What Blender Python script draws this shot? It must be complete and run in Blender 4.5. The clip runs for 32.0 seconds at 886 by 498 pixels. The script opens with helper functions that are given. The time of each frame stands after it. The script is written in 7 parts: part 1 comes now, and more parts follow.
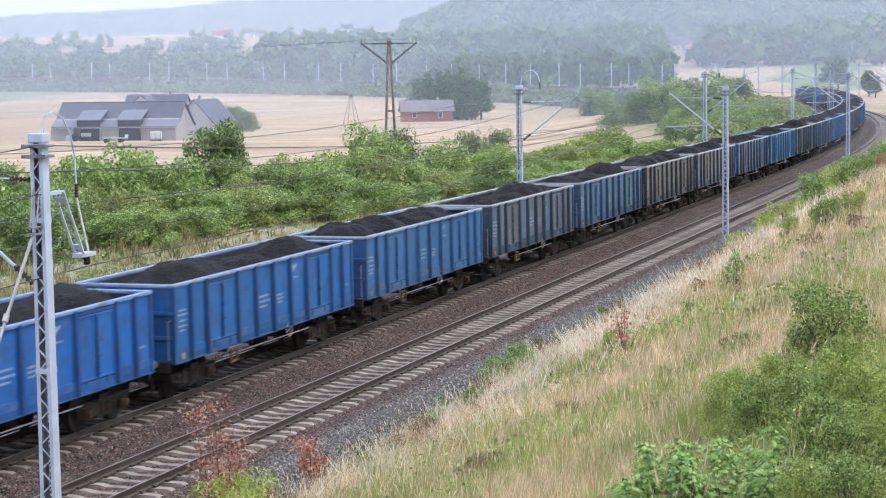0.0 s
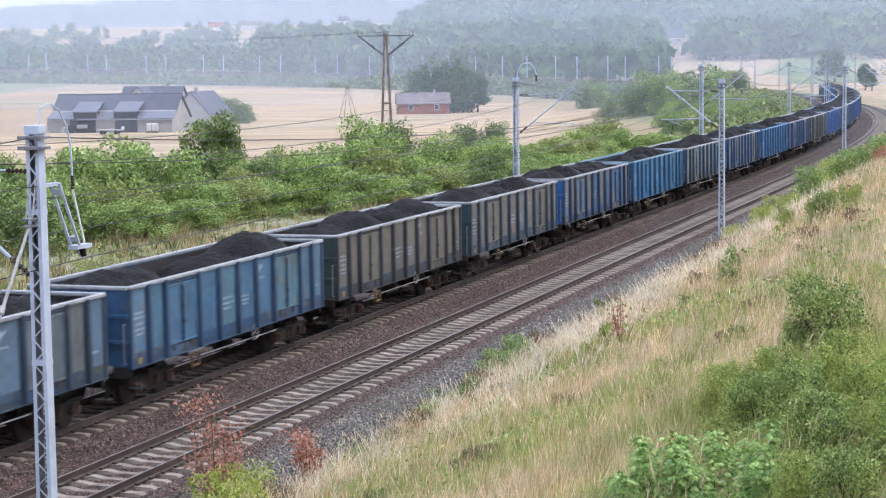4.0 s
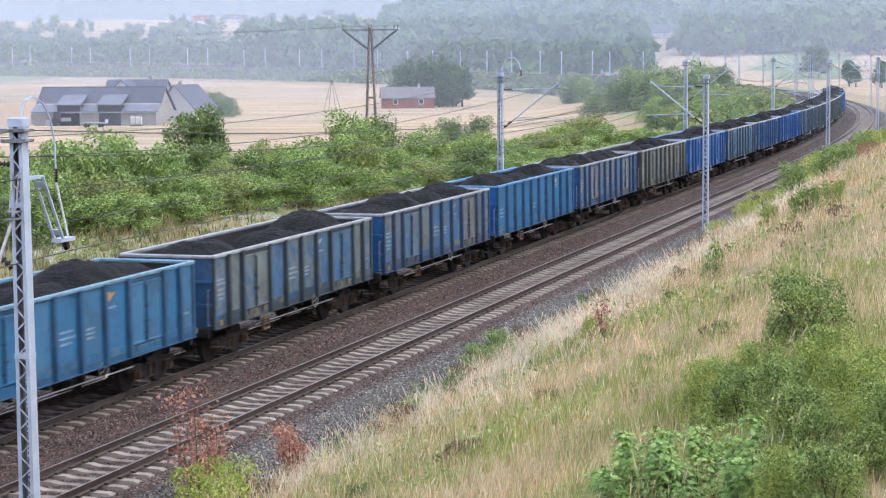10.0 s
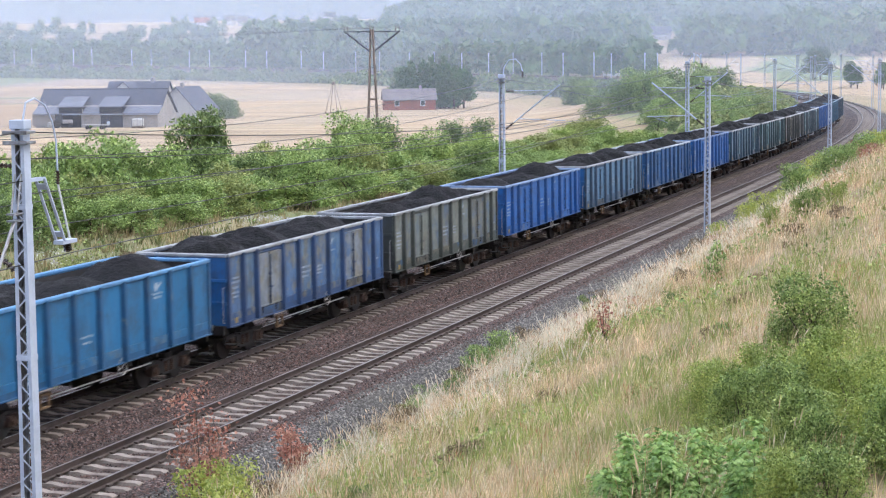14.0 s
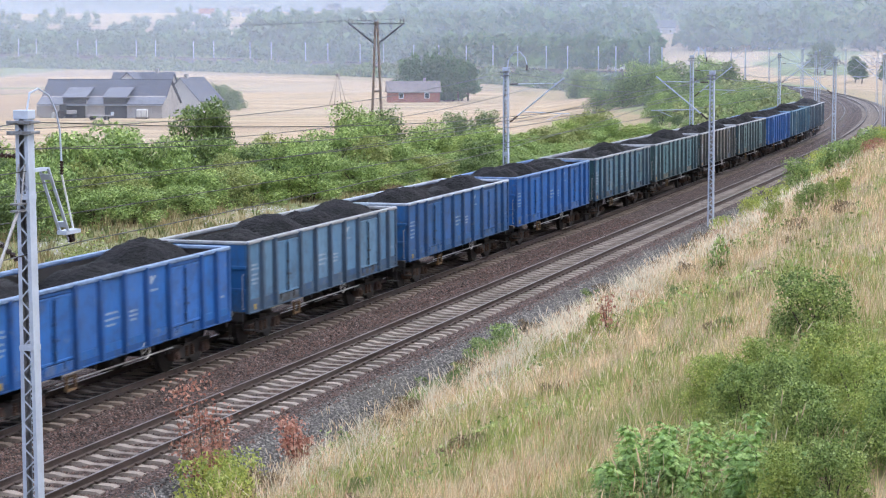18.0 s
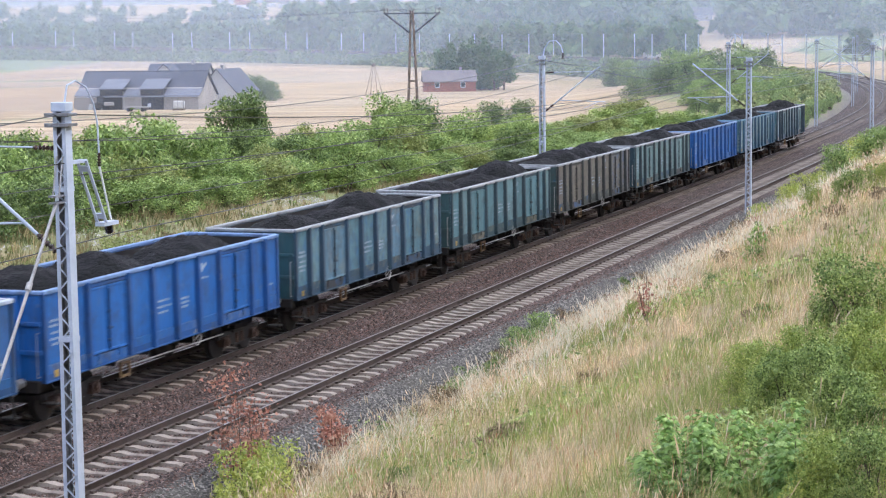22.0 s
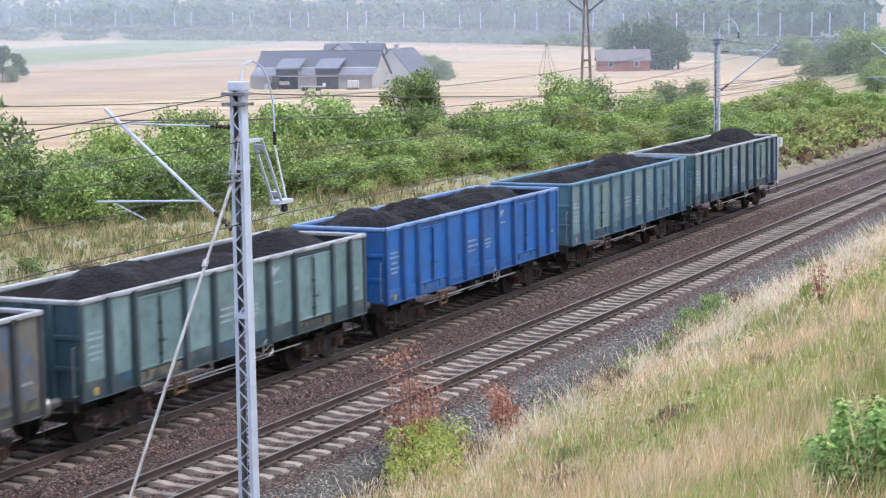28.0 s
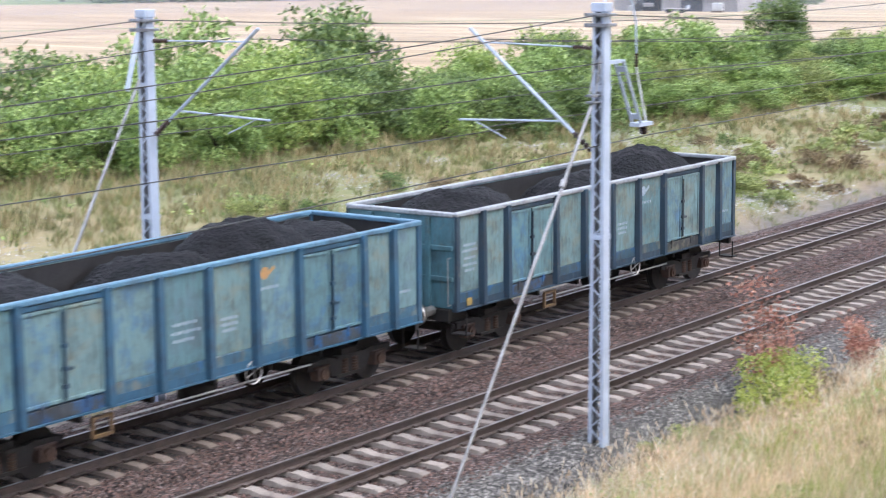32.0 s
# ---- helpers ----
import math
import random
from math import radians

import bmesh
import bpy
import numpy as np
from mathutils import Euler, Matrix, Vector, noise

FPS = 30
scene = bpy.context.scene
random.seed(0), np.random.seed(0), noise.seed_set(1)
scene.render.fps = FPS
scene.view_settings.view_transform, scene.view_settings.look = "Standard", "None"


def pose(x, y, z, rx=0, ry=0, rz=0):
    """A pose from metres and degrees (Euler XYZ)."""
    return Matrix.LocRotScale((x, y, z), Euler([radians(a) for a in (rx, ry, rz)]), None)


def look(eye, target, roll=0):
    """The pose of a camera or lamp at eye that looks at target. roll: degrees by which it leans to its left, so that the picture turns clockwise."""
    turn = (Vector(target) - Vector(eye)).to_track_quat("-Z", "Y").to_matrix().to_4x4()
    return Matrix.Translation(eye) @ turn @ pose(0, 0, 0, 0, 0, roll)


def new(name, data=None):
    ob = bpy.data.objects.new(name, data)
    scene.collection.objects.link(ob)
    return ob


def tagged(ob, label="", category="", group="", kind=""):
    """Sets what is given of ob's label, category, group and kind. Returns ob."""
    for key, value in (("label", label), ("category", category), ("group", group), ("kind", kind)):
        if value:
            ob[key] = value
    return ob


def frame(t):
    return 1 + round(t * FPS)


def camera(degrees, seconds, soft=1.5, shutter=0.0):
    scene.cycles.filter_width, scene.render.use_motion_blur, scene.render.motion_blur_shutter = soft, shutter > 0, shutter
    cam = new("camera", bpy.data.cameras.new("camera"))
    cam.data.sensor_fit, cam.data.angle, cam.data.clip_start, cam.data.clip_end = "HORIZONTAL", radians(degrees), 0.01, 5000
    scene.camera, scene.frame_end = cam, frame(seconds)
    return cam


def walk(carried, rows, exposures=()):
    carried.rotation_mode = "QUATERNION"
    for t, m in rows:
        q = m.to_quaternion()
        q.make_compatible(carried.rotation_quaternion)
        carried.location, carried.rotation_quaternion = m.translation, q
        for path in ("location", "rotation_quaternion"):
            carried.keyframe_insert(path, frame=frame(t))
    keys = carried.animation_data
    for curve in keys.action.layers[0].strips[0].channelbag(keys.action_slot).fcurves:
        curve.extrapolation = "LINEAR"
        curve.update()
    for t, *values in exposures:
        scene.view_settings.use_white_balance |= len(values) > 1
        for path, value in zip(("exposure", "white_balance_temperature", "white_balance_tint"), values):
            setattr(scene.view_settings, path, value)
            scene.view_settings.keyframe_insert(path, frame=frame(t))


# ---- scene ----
cam = camera(25.67, 32.0, soft=1.15, shutter=0.5)
EYE = (0.0, 0.0, 8.77)
# seconds, heading left of the track's line, tilt, lean, in degrees
TURNS = [
    (0.0, 19.481, -5.446, -0.850),
    (0.5, 19.481, -5.469, -0.883),
    (1.0, 19.426, -5.461, -0.815),
    (1.5, 19.409, -5.463, -0.804),
    (2.0, 19.385, -5.474, -0.796),
    (2.5, 19.377, -5.536, -0.835),
    (3.0, 19.351, -5.591, -0.794),
    (3.5, 19.393, -5.651, -0.741),
    (5.5, 19.198, -5.614, -0.752),
    (6.0, 19.107, -5.536, -0.725),
    (6.5, 19.075, -5.474, -0.577),
    (7.0, 19.038, -5.415, -0.602),
    (7.5, 18.967, -5.364, -0.674),
    (8.0, 18.912, -5.353, -0.581),
    (8.5, 18.915, -5.427, -0.552),
    (9.0, 18.923, -5.596, -0.482),
    (9.5, 18.902, -5.744, -0.437),
    (10.0, 18.898, -5.837, -0.488),
    (10.5, 18.892, -5.896, -0.478),
    (11.0, 18.875, -5.919, -0.453),
    (11.5, 18.876, -5.824, -0.420),
    (12.0, 18.883, -5.722, -0.407),
    (12.5, 18.883, -5.657, -0.564),
    (13.0, 18.883, -5.635, -0.530),
    (13.5, 18.858, -5.708, -0.409),
    (14.0, 18.949, -5.787, -0.528),
    (14.5, 18.966, -5.800, -0.424),
    (16.5, 19.002, -5.869, -0.259),
    (17.0, 19.002, -5.895, -0.262),
    (17.5, 18.993, -5.920, -0.269),
    (18.0, 19.047, -6.004, -0.193),
    (18.5, 19.122, -6.089, -0.178),
    (19.0, 19.168, -6.111, -0.225),
    (19.5, 19.206, -6.143, -0.286),
    (20.0, 19.252, -6.273, -0.272),
    (20.5, 19.276, -6.329, -0.379),
    (21.0, 19.372, -6.348, -0.454),
    (21.5, 19.838, -6.342, -0.433),
    (22.0, 20.145, -6.313, -0.669),
    (22.5, 20.343, -6.265, -0.749),
    (23.0, 20.533, -6.221, -0.707),
    (23.5, 20.834, -6.261, -0.608),
    (24.0, 21.285, -6.309, -0.708),
    (24.5, 21.573, -6.325, -0.796),
    (26.5, 23.173, -6.505, -0.809),
    (27.0, 23.874, -6.608, -0.915),
    (27.5, 24.611, -6.755, -0.819),
    (28.0, 25.246, -6.847, -0.824),
    (28.5, 25.741, -6.911, -0.704),
    (29.0, 26.389, -7.275, -0.721),
    (29.5, 27.333, -7.489, -0.686),
    (30.0, 28.785, -7.673, -0.748),
    (30.5, 30.104, -7.818, -0.740),
    (31.0, 32.169, -8.170, -0.628),
    (31.5, 33.550, -8.602, -0.479),
    (32.0, 35.843, -9.039, -0.295),
]
walk(cam, [(t, pose(*EYE, 90 + p, 0, y - 90) @ pose(0, 0, 0, 0, 0, r)) for t, y, p, r in TURNS],
     [(0.0, 0.52, 6280, 10), (24.0, 0.52, 6280, 10), (27.0, 0.52, 6280, 10), (29.0, 0.69, 6250, 10), (30.5, 0.69, 6220, 10), (32.0, 0.84, 6220, 10)])

# ---- daylight: a bright overcast summer day ----
world = bpy.data.worlds.new("overcast_sky")
scene.world = world
world.use_nodes = True
wn = world.node_tree
sky = wn.nodes.new("ShaderNodeTexSky")
sky.sky_type, sky.sun_disc = "NISHITA", False
sky.sun_elevation, sky.sun_rotation = radians(48), radians(150)
sky.air_density, sky.dust_density, sky.ozone_density = 1.0, 6.0, 1.0
soft_white = wn.nodes.new("ShaderNodeMixRGB")
soft_white.inputs["Fac"].default_value = 0.75
soft_white.inputs["Color2"].default_value = (9.0, 9.5, 11.6, 1)
wn.links.new(sky.outputs["Color"], soft_white.inputs["Color1"])
wn.links.new(soft_white.outputs["Color"], wn.nodes["Background"].inputs["Color"])
wn.nodes["Background"].inputs["Strength"].default_value = 0.15
sun = new("sun", bpy.data.lights.new("sun", "SUN"))
sun.data.energy, sun.data.angle, sun.data.color = 1.3, radians(25), (1.0, 0.97, 0.93)
sun.matrix_world = look((40, -60, 80), (40, -20, 0))


# ---- materials ----
def nd(tree, kind, **kw):
    n = tree.nodes.new(kind)
    for k, v in kw.items():
        n.inputs[k.replace("_", " ")].default_value = v
    return n


def ramp(tree, fac, stops):
    n = tree.nodes.new("ShaderNodeValToRGB")
    e = n.color_ramp.elements
    while len(e) < len(stops):
        e.new(0.5)
    for el, (p, c) in zip(e, stops):
        el.position, el.color = p, (*c, 1)
    tree.links.new(fac, n.inputs["Fac"])
    return n.outputs["Color"]


def mixed(tree, a, b, fac, mode="MIX"):
    n = tree.nodes.new("ShaderNodeMixRGB")
    n.blend_type = mode
    for key, v in (("Color1", a), ("Color2", b), ("Fac", fac)):
        if hasattr(v, "links"):
            tree.links.new(v, n.inputs[key])
        elif key == "Fac":
            n.inputs[key].default_value = v
        else:
            n.inputs[key].default_value = (*v, 1)
    return n.outputs["Color"]


def surface(name, a, b, scale=3.0, fine=40.0, rough=0.7, metal=0.0, bump=0.3, c=None, stretch=(1, 1, 1), vary=0.0, island=0.0, depth=0.02, grain=0.5):
    """A worn surface: colours a and b in broad patches, fine grain, stains c; vary by object, island by piece."""
    m = bpy.data.materials.new(name)
    m.use_nodes = True
    t = m.node_tree
    bs = t.nodes["Principled BSDF"]
    co = t.nodes.new("ShaderNodeTexCoord")
    mp = t.nodes.new("ShaderNodeMapping")
    mp.inputs["Scale"].default_value = stretch
    t.links.new(co.outputs["Object"], mp.inputs["Vector"])
    n1 = nd(t, "ShaderNodeTexNoise", Scale=scale, Detail=5.0, Roughness=0.6)
    n2 = nd(t, "ShaderNodeTexNoise", Scale=fine, Detail=3.0)
    for n in (n1, n2):
        t.links.new(mp.outputs["Vector"], n.inputs["Vector"])
    col = mixed(t, a, b, ramp(t, n1.outputs["Fac"], [(0.35, (0, 0, 0)), (0.65, (1, 1, 1))]))
    col = mixed(t, col, ramp(t, n2.outputs["Fac"], [(0.3, (0.6, 0.6, 0.6)), (0.7, (1.3, 1.3, 1.3))]), grain, "MULTIPLY")
    if c:
        n3 = nd(t, "ShaderNodeTexNoise", Scale=scale * 2.3, Detail=6.0, Roughness=0.7)
        t.links.new(mp.outputs["Vector"], n3.inputs["Vector"])
        col = mixed(t, col, c, ramp(t, n3.outputs["Fac"], [(0.55, (0, 0, 0)), (0.72, (0.9, 0.9, 0.9))]))
    if vary or island:
        if island:
            src = t.nodes.new("ShaderNodeNewGeometry").outputs["Random Per Island"]
        else:
            src = t.nodes.new("ShaderNodeObjectInfo").outputs["Random"]
        k = island or vary
        col = mixed(t, col, ramp(t, src, [(0, (1 - k, 1 - k, 1 - k)), (1, (1 + k, 1 + k, 1 + k))]), 1.0, "MULTIPLY")
    t.links.new(col, bs.inputs["Base Color"])
    bs.inputs["Roughness"].default_value, bs.inputs["Metallic"].default_value = rough, metal
    if bump:
        bp = nd(t, "ShaderNodeBump", Strength=bump, Distance=depth)
        t.links.new(n2.outputs["Fac"], bp.inputs["Height"])
        t.links.new(bp.outputs["Normal"], bs.inputs["Normal"])
    return m


def leafy(name, a, b, c, gloss=0.55, through_it=0.25, drift=0.9):
    """Leaves: each one its own green between a, b and c; some light passes through."""
    m = bpy.data.materials.new(name)
    m.use_nodes = True
    t = m.node_tree
    bs = t.nodes["Principled BSDF"]
    rnd = t.nodes.new("ShaderNodeNewGeometry").outputs["Random Per Island"]
    col = ramp(t, rnd, [(0, a), (0.5, b), (1, c)])
    co = t.nodes.new("ShaderNodeTexCoord")
    n1 = nd(t, "ShaderNodeTexNoise", Scale=drift, Detail=3.0)
    t.links.new(co.outputs["Object"], n1.inputs["Vector"])
    col = mixed(t, col, ramp(t, n1.outputs["Fac"], [(0.3, (0.6, 0.68, 0.6)), (0.7, (1.35, 1.25, 1.1))]), 0.85, "MULTIPLY")
    t.links.new(col, bs.inputs["Base Color"])
    bs.inputs["Roughness"].default_value = gloss
    tr = t.nodes.new("ShaderNodeBsdfTranslucent")
    t.links.new(col, tr.inputs["Color"])
    mx = t.nodes.new("ShaderNodeMixShader")
    mx.inputs["Fac"].default_value = through_it
    t.links.new(bs.outputs["BSDF"], mx.inputs[1])
    t.links.new(tr.outputs["BSDF"], mx.inputs[2])
    t.links.new(mx.outputs["Shader"], t.nodes["Material Output"].inputs["Surface"])
    return m


def paintwork(name):
    """Wagon paint in the object's own colour: faded, streaked downward, rusty and sooty at the foot of the side."""
    m = bpy.data.materials.new(name)
    m.use_nodes = True
    t = m.node_tree
    bs = t.nodes["Principled BSDF"]
    info = t.nodes.new("ShaderNodeObjectInfo")
    co = t.nodes.new("ShaderNodeTexCoord")
    off = t.nodes.new("ShaderNodeVectorMath")
    off.operation = "ADD"
    sc = nd(t, "ShaderNodeVectorMath")
    sc.operation = "SCALE"
    t.links.new(info.outputs["Random"], sc.inputs["Scale"])
    sc.inputs[0].default_value = (37, 11, 5)
    t.links.new(co.outputs["Object"], off.inputs[0])
    t.links.new(sc.outputs["Vector"], off.inputs[1])
    mp = t.nodes.new("ShaderNodeMapping")
    mp.inputs["Scale"].default_value = (3.0, 3.0, 0.45)
    t.links.new(off.outputs["Vector"], mp.inputs["Vector"])
    streak = nd(t, "ShaderNodeTexNoise", Scale=2.2, Detail=6.0, Roughness=0.65)
    t.links.new(mp.outputs["Vector"], streak.inputs["Vector"])
    patch = nd(t, "ShaderNodeTexNoise", Scale=1.7, Detail=8.0, Roughness=0.7)
    t.links.new(off.outputs["Vector"], patch.inputs["Vector"])
    col = mixed(t, info.outputs["Color"], (0.30, 0.36, 0.36), ramp(t, streak.outputs["Fac"], [(0.52, (0, 0, 0)), (0.88, (0.22, 0.22, 0.22))]))
    flake = nd(t, "ShaderNodeTexNoise", Scale=2.6, Detail=7.0, Roughness=0.6)
    far_off = t.nodes.new("ShaderNodeVectorMath")
    far_off.operation = "ADD"
    far_off.inputs[1].default_value = (50, 20, 9)
    t.links.new(off.outputs["Vector"], far_off.inputs[0])
    t.links.new(far_off.outputs["Vector"], flake.inputs["Vector"])
    peel = mixed(t, (0.012, 0.12, 0.32), (0.24, 0.22, 0.15), ramp(t, info.outputs["Random"], [(0.42, (0, 0, 0)), (0.5, (1, 1, 1))]))
    much = mixed(t, ramp(t, flake.outputs["Fac"], [(0.47, (0, 0, 0)), (0.6, (0.75, 0.75, 0.75))]), ramp(t, flake.outputs["Fac"], [(0.62, (0, 0, 0)), (0.7, (0.35, 0.35, 0.35))]), info.outputs["Alpha"])
    col = mixed(t, col, peel, much)
    run = nd(t, "ShaderNodeTexNoise", Scale=5.0, Detail=5.0, Roughness=0.6)
    t.links.new(mp.outputs["Vector"], run.inputs["Vector"])
    soot = mixed(t, ramp(t, run.outputs["Fac"], [(0.45, (0, 0, 0)), (0.75, (0.75, 0.75, 0.75))]), ramp(t, run.outputs["Fac"], [(0.5, (0, 0, 0)), (0.8, (0.45, 0.45, 0.45))]), info.outputs["Alpha"])
    col = mixed(t, col, (0.04, 0.04, 0.042), soot)
    col = mixed(t, col, (0.035, 0.035, 0.04), ramp(t, patch.outputs["Fac"], [(0.47, (0, 0, 0)), (0.75, (0.7, 0.7, 0.7))]))
    rust = nd(t, "ShaderNodeTexNoise", Scale=6.0, Detail=8.0, Roughness=0.75)
    t.links.new(off.outputs["Vector"], rust.inputs["Vector"])
    col = mixed(t, col, (0.09, 0.045, 0.025), ramp(t, rust.outputs["Fac"], [(0.6, (0, 0, 0)), (0.72, (0.7, 0.7, 0.7))]))
    t.links.new(col, bs.inputs["Base Color"])
    bs.inputs["Roughness"].default_value = 0.55
    bp = nd(t, "ShaderNodeBump", Strength=0.15, Distance=0.02)
    t.links.new(patch.outputs["Fac"], bp.inputs["Height"])
    t.links.new(bp.outputs["Normal"], bs.inputs["Normal"])
    return m


def gravel(name, dark, mid, light, per_metre=17.0, bump=1.0, patch=None):
    """Crushed stone: every stone its own tone, shade between stones painted dark, broad tonal drift."""
    m = bpy.data.materials.new(name)
    m.use_nodes = True
    t = m.node_tree
    bs = t.nodes["Principled BSDF"]
    bs.inputs["Roughness"].default_value = 0.95
    co = t.nodes.new("ShaderNodeTexCoord")
    cells = nd(t, "ShaderNodeTexVoronoi", Scale=per_metre)
    t.links.new(co.outputs["Object"], cells.inputs["Vector"])
    grey = t.nodes.new("ShaderNodeSeparateColor")
    t.links.new(cells.outputs["Color"], grey.inputs["Color"])
    col = ramp(t, grey.outputs["Red"], [(0.0, dark), (0.55, mid), (0.9, light), (1.0, tuple(v * 1.5 for v in light))])
    gap = ramp(t, cells.outputs["Distance"], [(0.3, (1, 1, 1)), (0.75, (0.22, 0.22, 0.22))])
    col = mixed(t, col, gap, 1.0, "MULTIPLY")
    broad = nd(t, "ShaderNodeTexNoise", Scale=0.7, Detail=5.0, Roughness=0.6)
    t.links.new(co.outputs["Object"], broad.inputs["Vector"])
    col = mixed(t, col, ramp(t, broad.outputs["Fac"], [(0.3, (0.72, 0.72, 0.72)), (0.7, (1.25, 1.25, 1.25))]), 1.0, "MULTIPLY")
    if patch:
        stain = nd(t, "ShaderNodeTexNoise", Scale=0.35, Detail=6.0, Roughness=0.7)
        t.links.new(co.outputs["Object"], stain.inputs["Vector"])
        col = mixed(t, col, patch, ramp(t, stain.outputs["Fac"], [(0.5, (0, 0, 0)), (0.68, (0.6, 0.6, 0.6))]))
    t.links.new(col, bs.inputs["Base Color"])
    bp = nd(t, "ShaderNodeBump", Strength=bump, Distance=0.05)
    bp.invert = True
    t.links.new(cells.outputs["Distance"], bp.inputs["Height"])
    t.links.new(bp.outputs["Normal"], bs.inputs["Normal"])
    return m


PAINT = paintwork("wagon_paint")
RAIL_TOP = surface("rail_steel", (0.16, 0.14, 0.13), (0.22, 0.2, 0.19), 2, 30, 0.4, 0.6, 0.05)
RAIL_SIDE = surface("rail_rust", (0.055, 0.04, 0.034), (0.085, 0.06, 0.05), 3, 60, 0.85, 0.0, 0.2)
CONCRETE = surface("sleeper_concrete", (0.27, 0.23, 0.195), (0.19, 0.155, 0.13), 1.5, 30, 0.9, 0, 0.3, c=(0.13, 0.1, 0.085), vary=0.18)
OLD_SLEEPER = surface("stained_sleeper", (0.2, 0.16, 0.13), (0.12, 0.09, 0.075), 1.5, 30, 0.9, 0, 0.3, c=(0.06, 0.05, 0.045), vary=0.25)
BALLAST = gravel("ballast_bed", (0.03, 0.02, 0.0165), (0.094, 0.059, 0.048), (0.205, 0.15, 0.13))
STONE = surface("ballast_stone", (0.06, 0.034, 0.027), (0.14, 0.086, 0.07), 2.0, 30, 0.95, 0, 0.3, c=(0.3, 0.27, 0.25), island=0.9)
GREYSTONE = surface("grey_gravel", (0.12, 0.112, 0.10), (0.26, 0.243, 0.22), 2.0, 30, 0.95, 0, 0.3, island=0.75)
CHALK = surface("chalk_stone", (0.34, 0.325, 0.31), (0.46, 0.445, 0.425), 2.0, 30, 0.95, 0, 0.3, island=0.35)
COAL = surface("coal", (0.004, 0.0042, 0.0055), (0.012, 0.0125, 0.015), 1.2, 11, 0.75, 0, 1.0, depth=0.09)
COAL.node_tree.nodes["Principled BSDF"].inputs["Specular IOR Level"].default_value = 0.2
UNDER = surface("sooty_underframe", (0.012, 0.011, 0.011), (0.022, 0.019, 0.018), 3, 30, 0.8, 0, 0.2, c=(0.035, 0.022, 0.016))
RUSTY = surface("rusty_plate", (0.075, 0.04, 0.026), (0.04, 0.026, 0.022), 3, 30, 0.9, 0, 0.3, c=(0.02, 0.018, 0.018))
TRAIN_SHADE = gravel("train_shade_ballast", (0.015, 0.013, 0.012), (0.042, 0.032, 0.027), (0.08, 0.06, 0.05))
GREYBED = gravel("grey_gravel_bed", (0.045, 0.042, 0.038), (0.115, 0.106, 0.096), (0.23, 0.215, 0.2), 16.0, 1.0, (0.06, 0.055, 0.04))
INSIDE = surface("wagon_inside", (0.014, 0.013, 0.014), (0.026, 0.024, 0.024), 2, 20, 0.8, 0, 0.2)
STEEL = surface("worn_steel", (0.45, 0.44, 0.43), (0.3, 0.29, 0.28), 4, 40, 0.4, 0.8, 0.1)
WHITEMARK = surface("white_lettering", (0.42, 0.48, 0.55), (0.26, 0.33, 0.42), 4, 40, 0.7, 0, 0)
ORANGEMARK = surface("orange_mark", (0.55, 0.28, 0.09), (0.38, 0.25, 0.14), 4, 40, 0.7, 0, 0)
YELLOW = surface("yellow_paint", (0.5, 0.33, 0.06), (0.3, 0.2, 0.07), 4, 40, 0.6, 0, 0.1)
GALV = surface("galvanised_steel", (0.48, 0.54, 0.645), (0.4, 0.455, 0.55), 2.5, 25, 0.55, 0.1, 0.03, grain=0.12)
CLAMP_AND_SHADE = surface("weathered_clamp_and_mast_shade", (0.16, 0.165, 0.18), (0.24, 0.25, 0.27), 4, 30, 0.6, 0.2, 0.1)
CERAMIC = surface("brown_insulator", (0.05, 0.03, 0.025), (0.08, 0.05, 0.04), 5, 40, 0.25, 0, 0)
WIRE = surface("wire", (0.06, 0.06, 0.06), (0.1, 0.1, 0.1), 4, 40, 0.5, 0.5, 0)
BARK = surface("bark", (0.11, 0.085, 0.065), (0.07, 0.055, 0.042), 6, 60, 0.95, 0, 0.6)
TIMBER = surface("weathered_pole", (0.22, 0.17, 0.13), (0.13, 0.10, 0.08), 3, 40, 0.9, 0, 0.4)
SLATE = surface("grey_metal_roof", (0.07, 0.078, 0.112), (0.055, 0.062, 0.09), 0.6, 12, 0.6, 0, 0.1)
# lighter copy of the roof colour, imitating sky reflected off shallow slopes
SKYLIT_ROOF = surface("skylit_sheet_roof", (0.15, 0.162, 0.205), (0.125, 0.135, 0.172), 0.6, 12, 0.5, 0, 0.1)
RENDERED = surface("grey_plaster", (0.37, 0.35, 0.34), (0.3, 0.29, 0.285), 0.7, 14, 0.9, 0, 0.2)
DARKWALL = surface("dark_sheet_wall", (0.045, 0.048, 0.06), (0.035, 0.038, 0.046), 0.7, 14, 0.7, 0, 0.1)
PALEWALL = surface("pale_gable", (0.6, 0.6, 0.59), (0.5, 0.5, 0.49), 0.7, 14, 0.9, 0, 0.1)
BRICKRED = surface("red_brick", (0.34, 0.12, 0.085), (0.26, 0.1, 0.075), 0.8, 12, 0.9, 0, 0.3, c=(0.2, 0.13, 0.1))
REDROOF = surface("crimson_roof", (0.27, 0.08, 0.095), (0.21, 0.07, 0.085), 0.8, 12, 0.7, 0, 0.1)
OLDROOF = surface("old_tile_roof", (0.2, 0.18, 0.19), (0.15, 0.135, 0.145), 0.8, 12, 0.9, 0, 0.3)
STEPPAINT = surface("brown_step_paint", (0.22, 0.13, 0.055), (0.13, 0.08, 0.045), 4, 40, 0.7, 0, 0.1)
GLASS = surface("window_glass", (0.05, 0.06, 0.07), (0.04, 0.045, 0.05), 1, 10, 0.1, 0, 0)
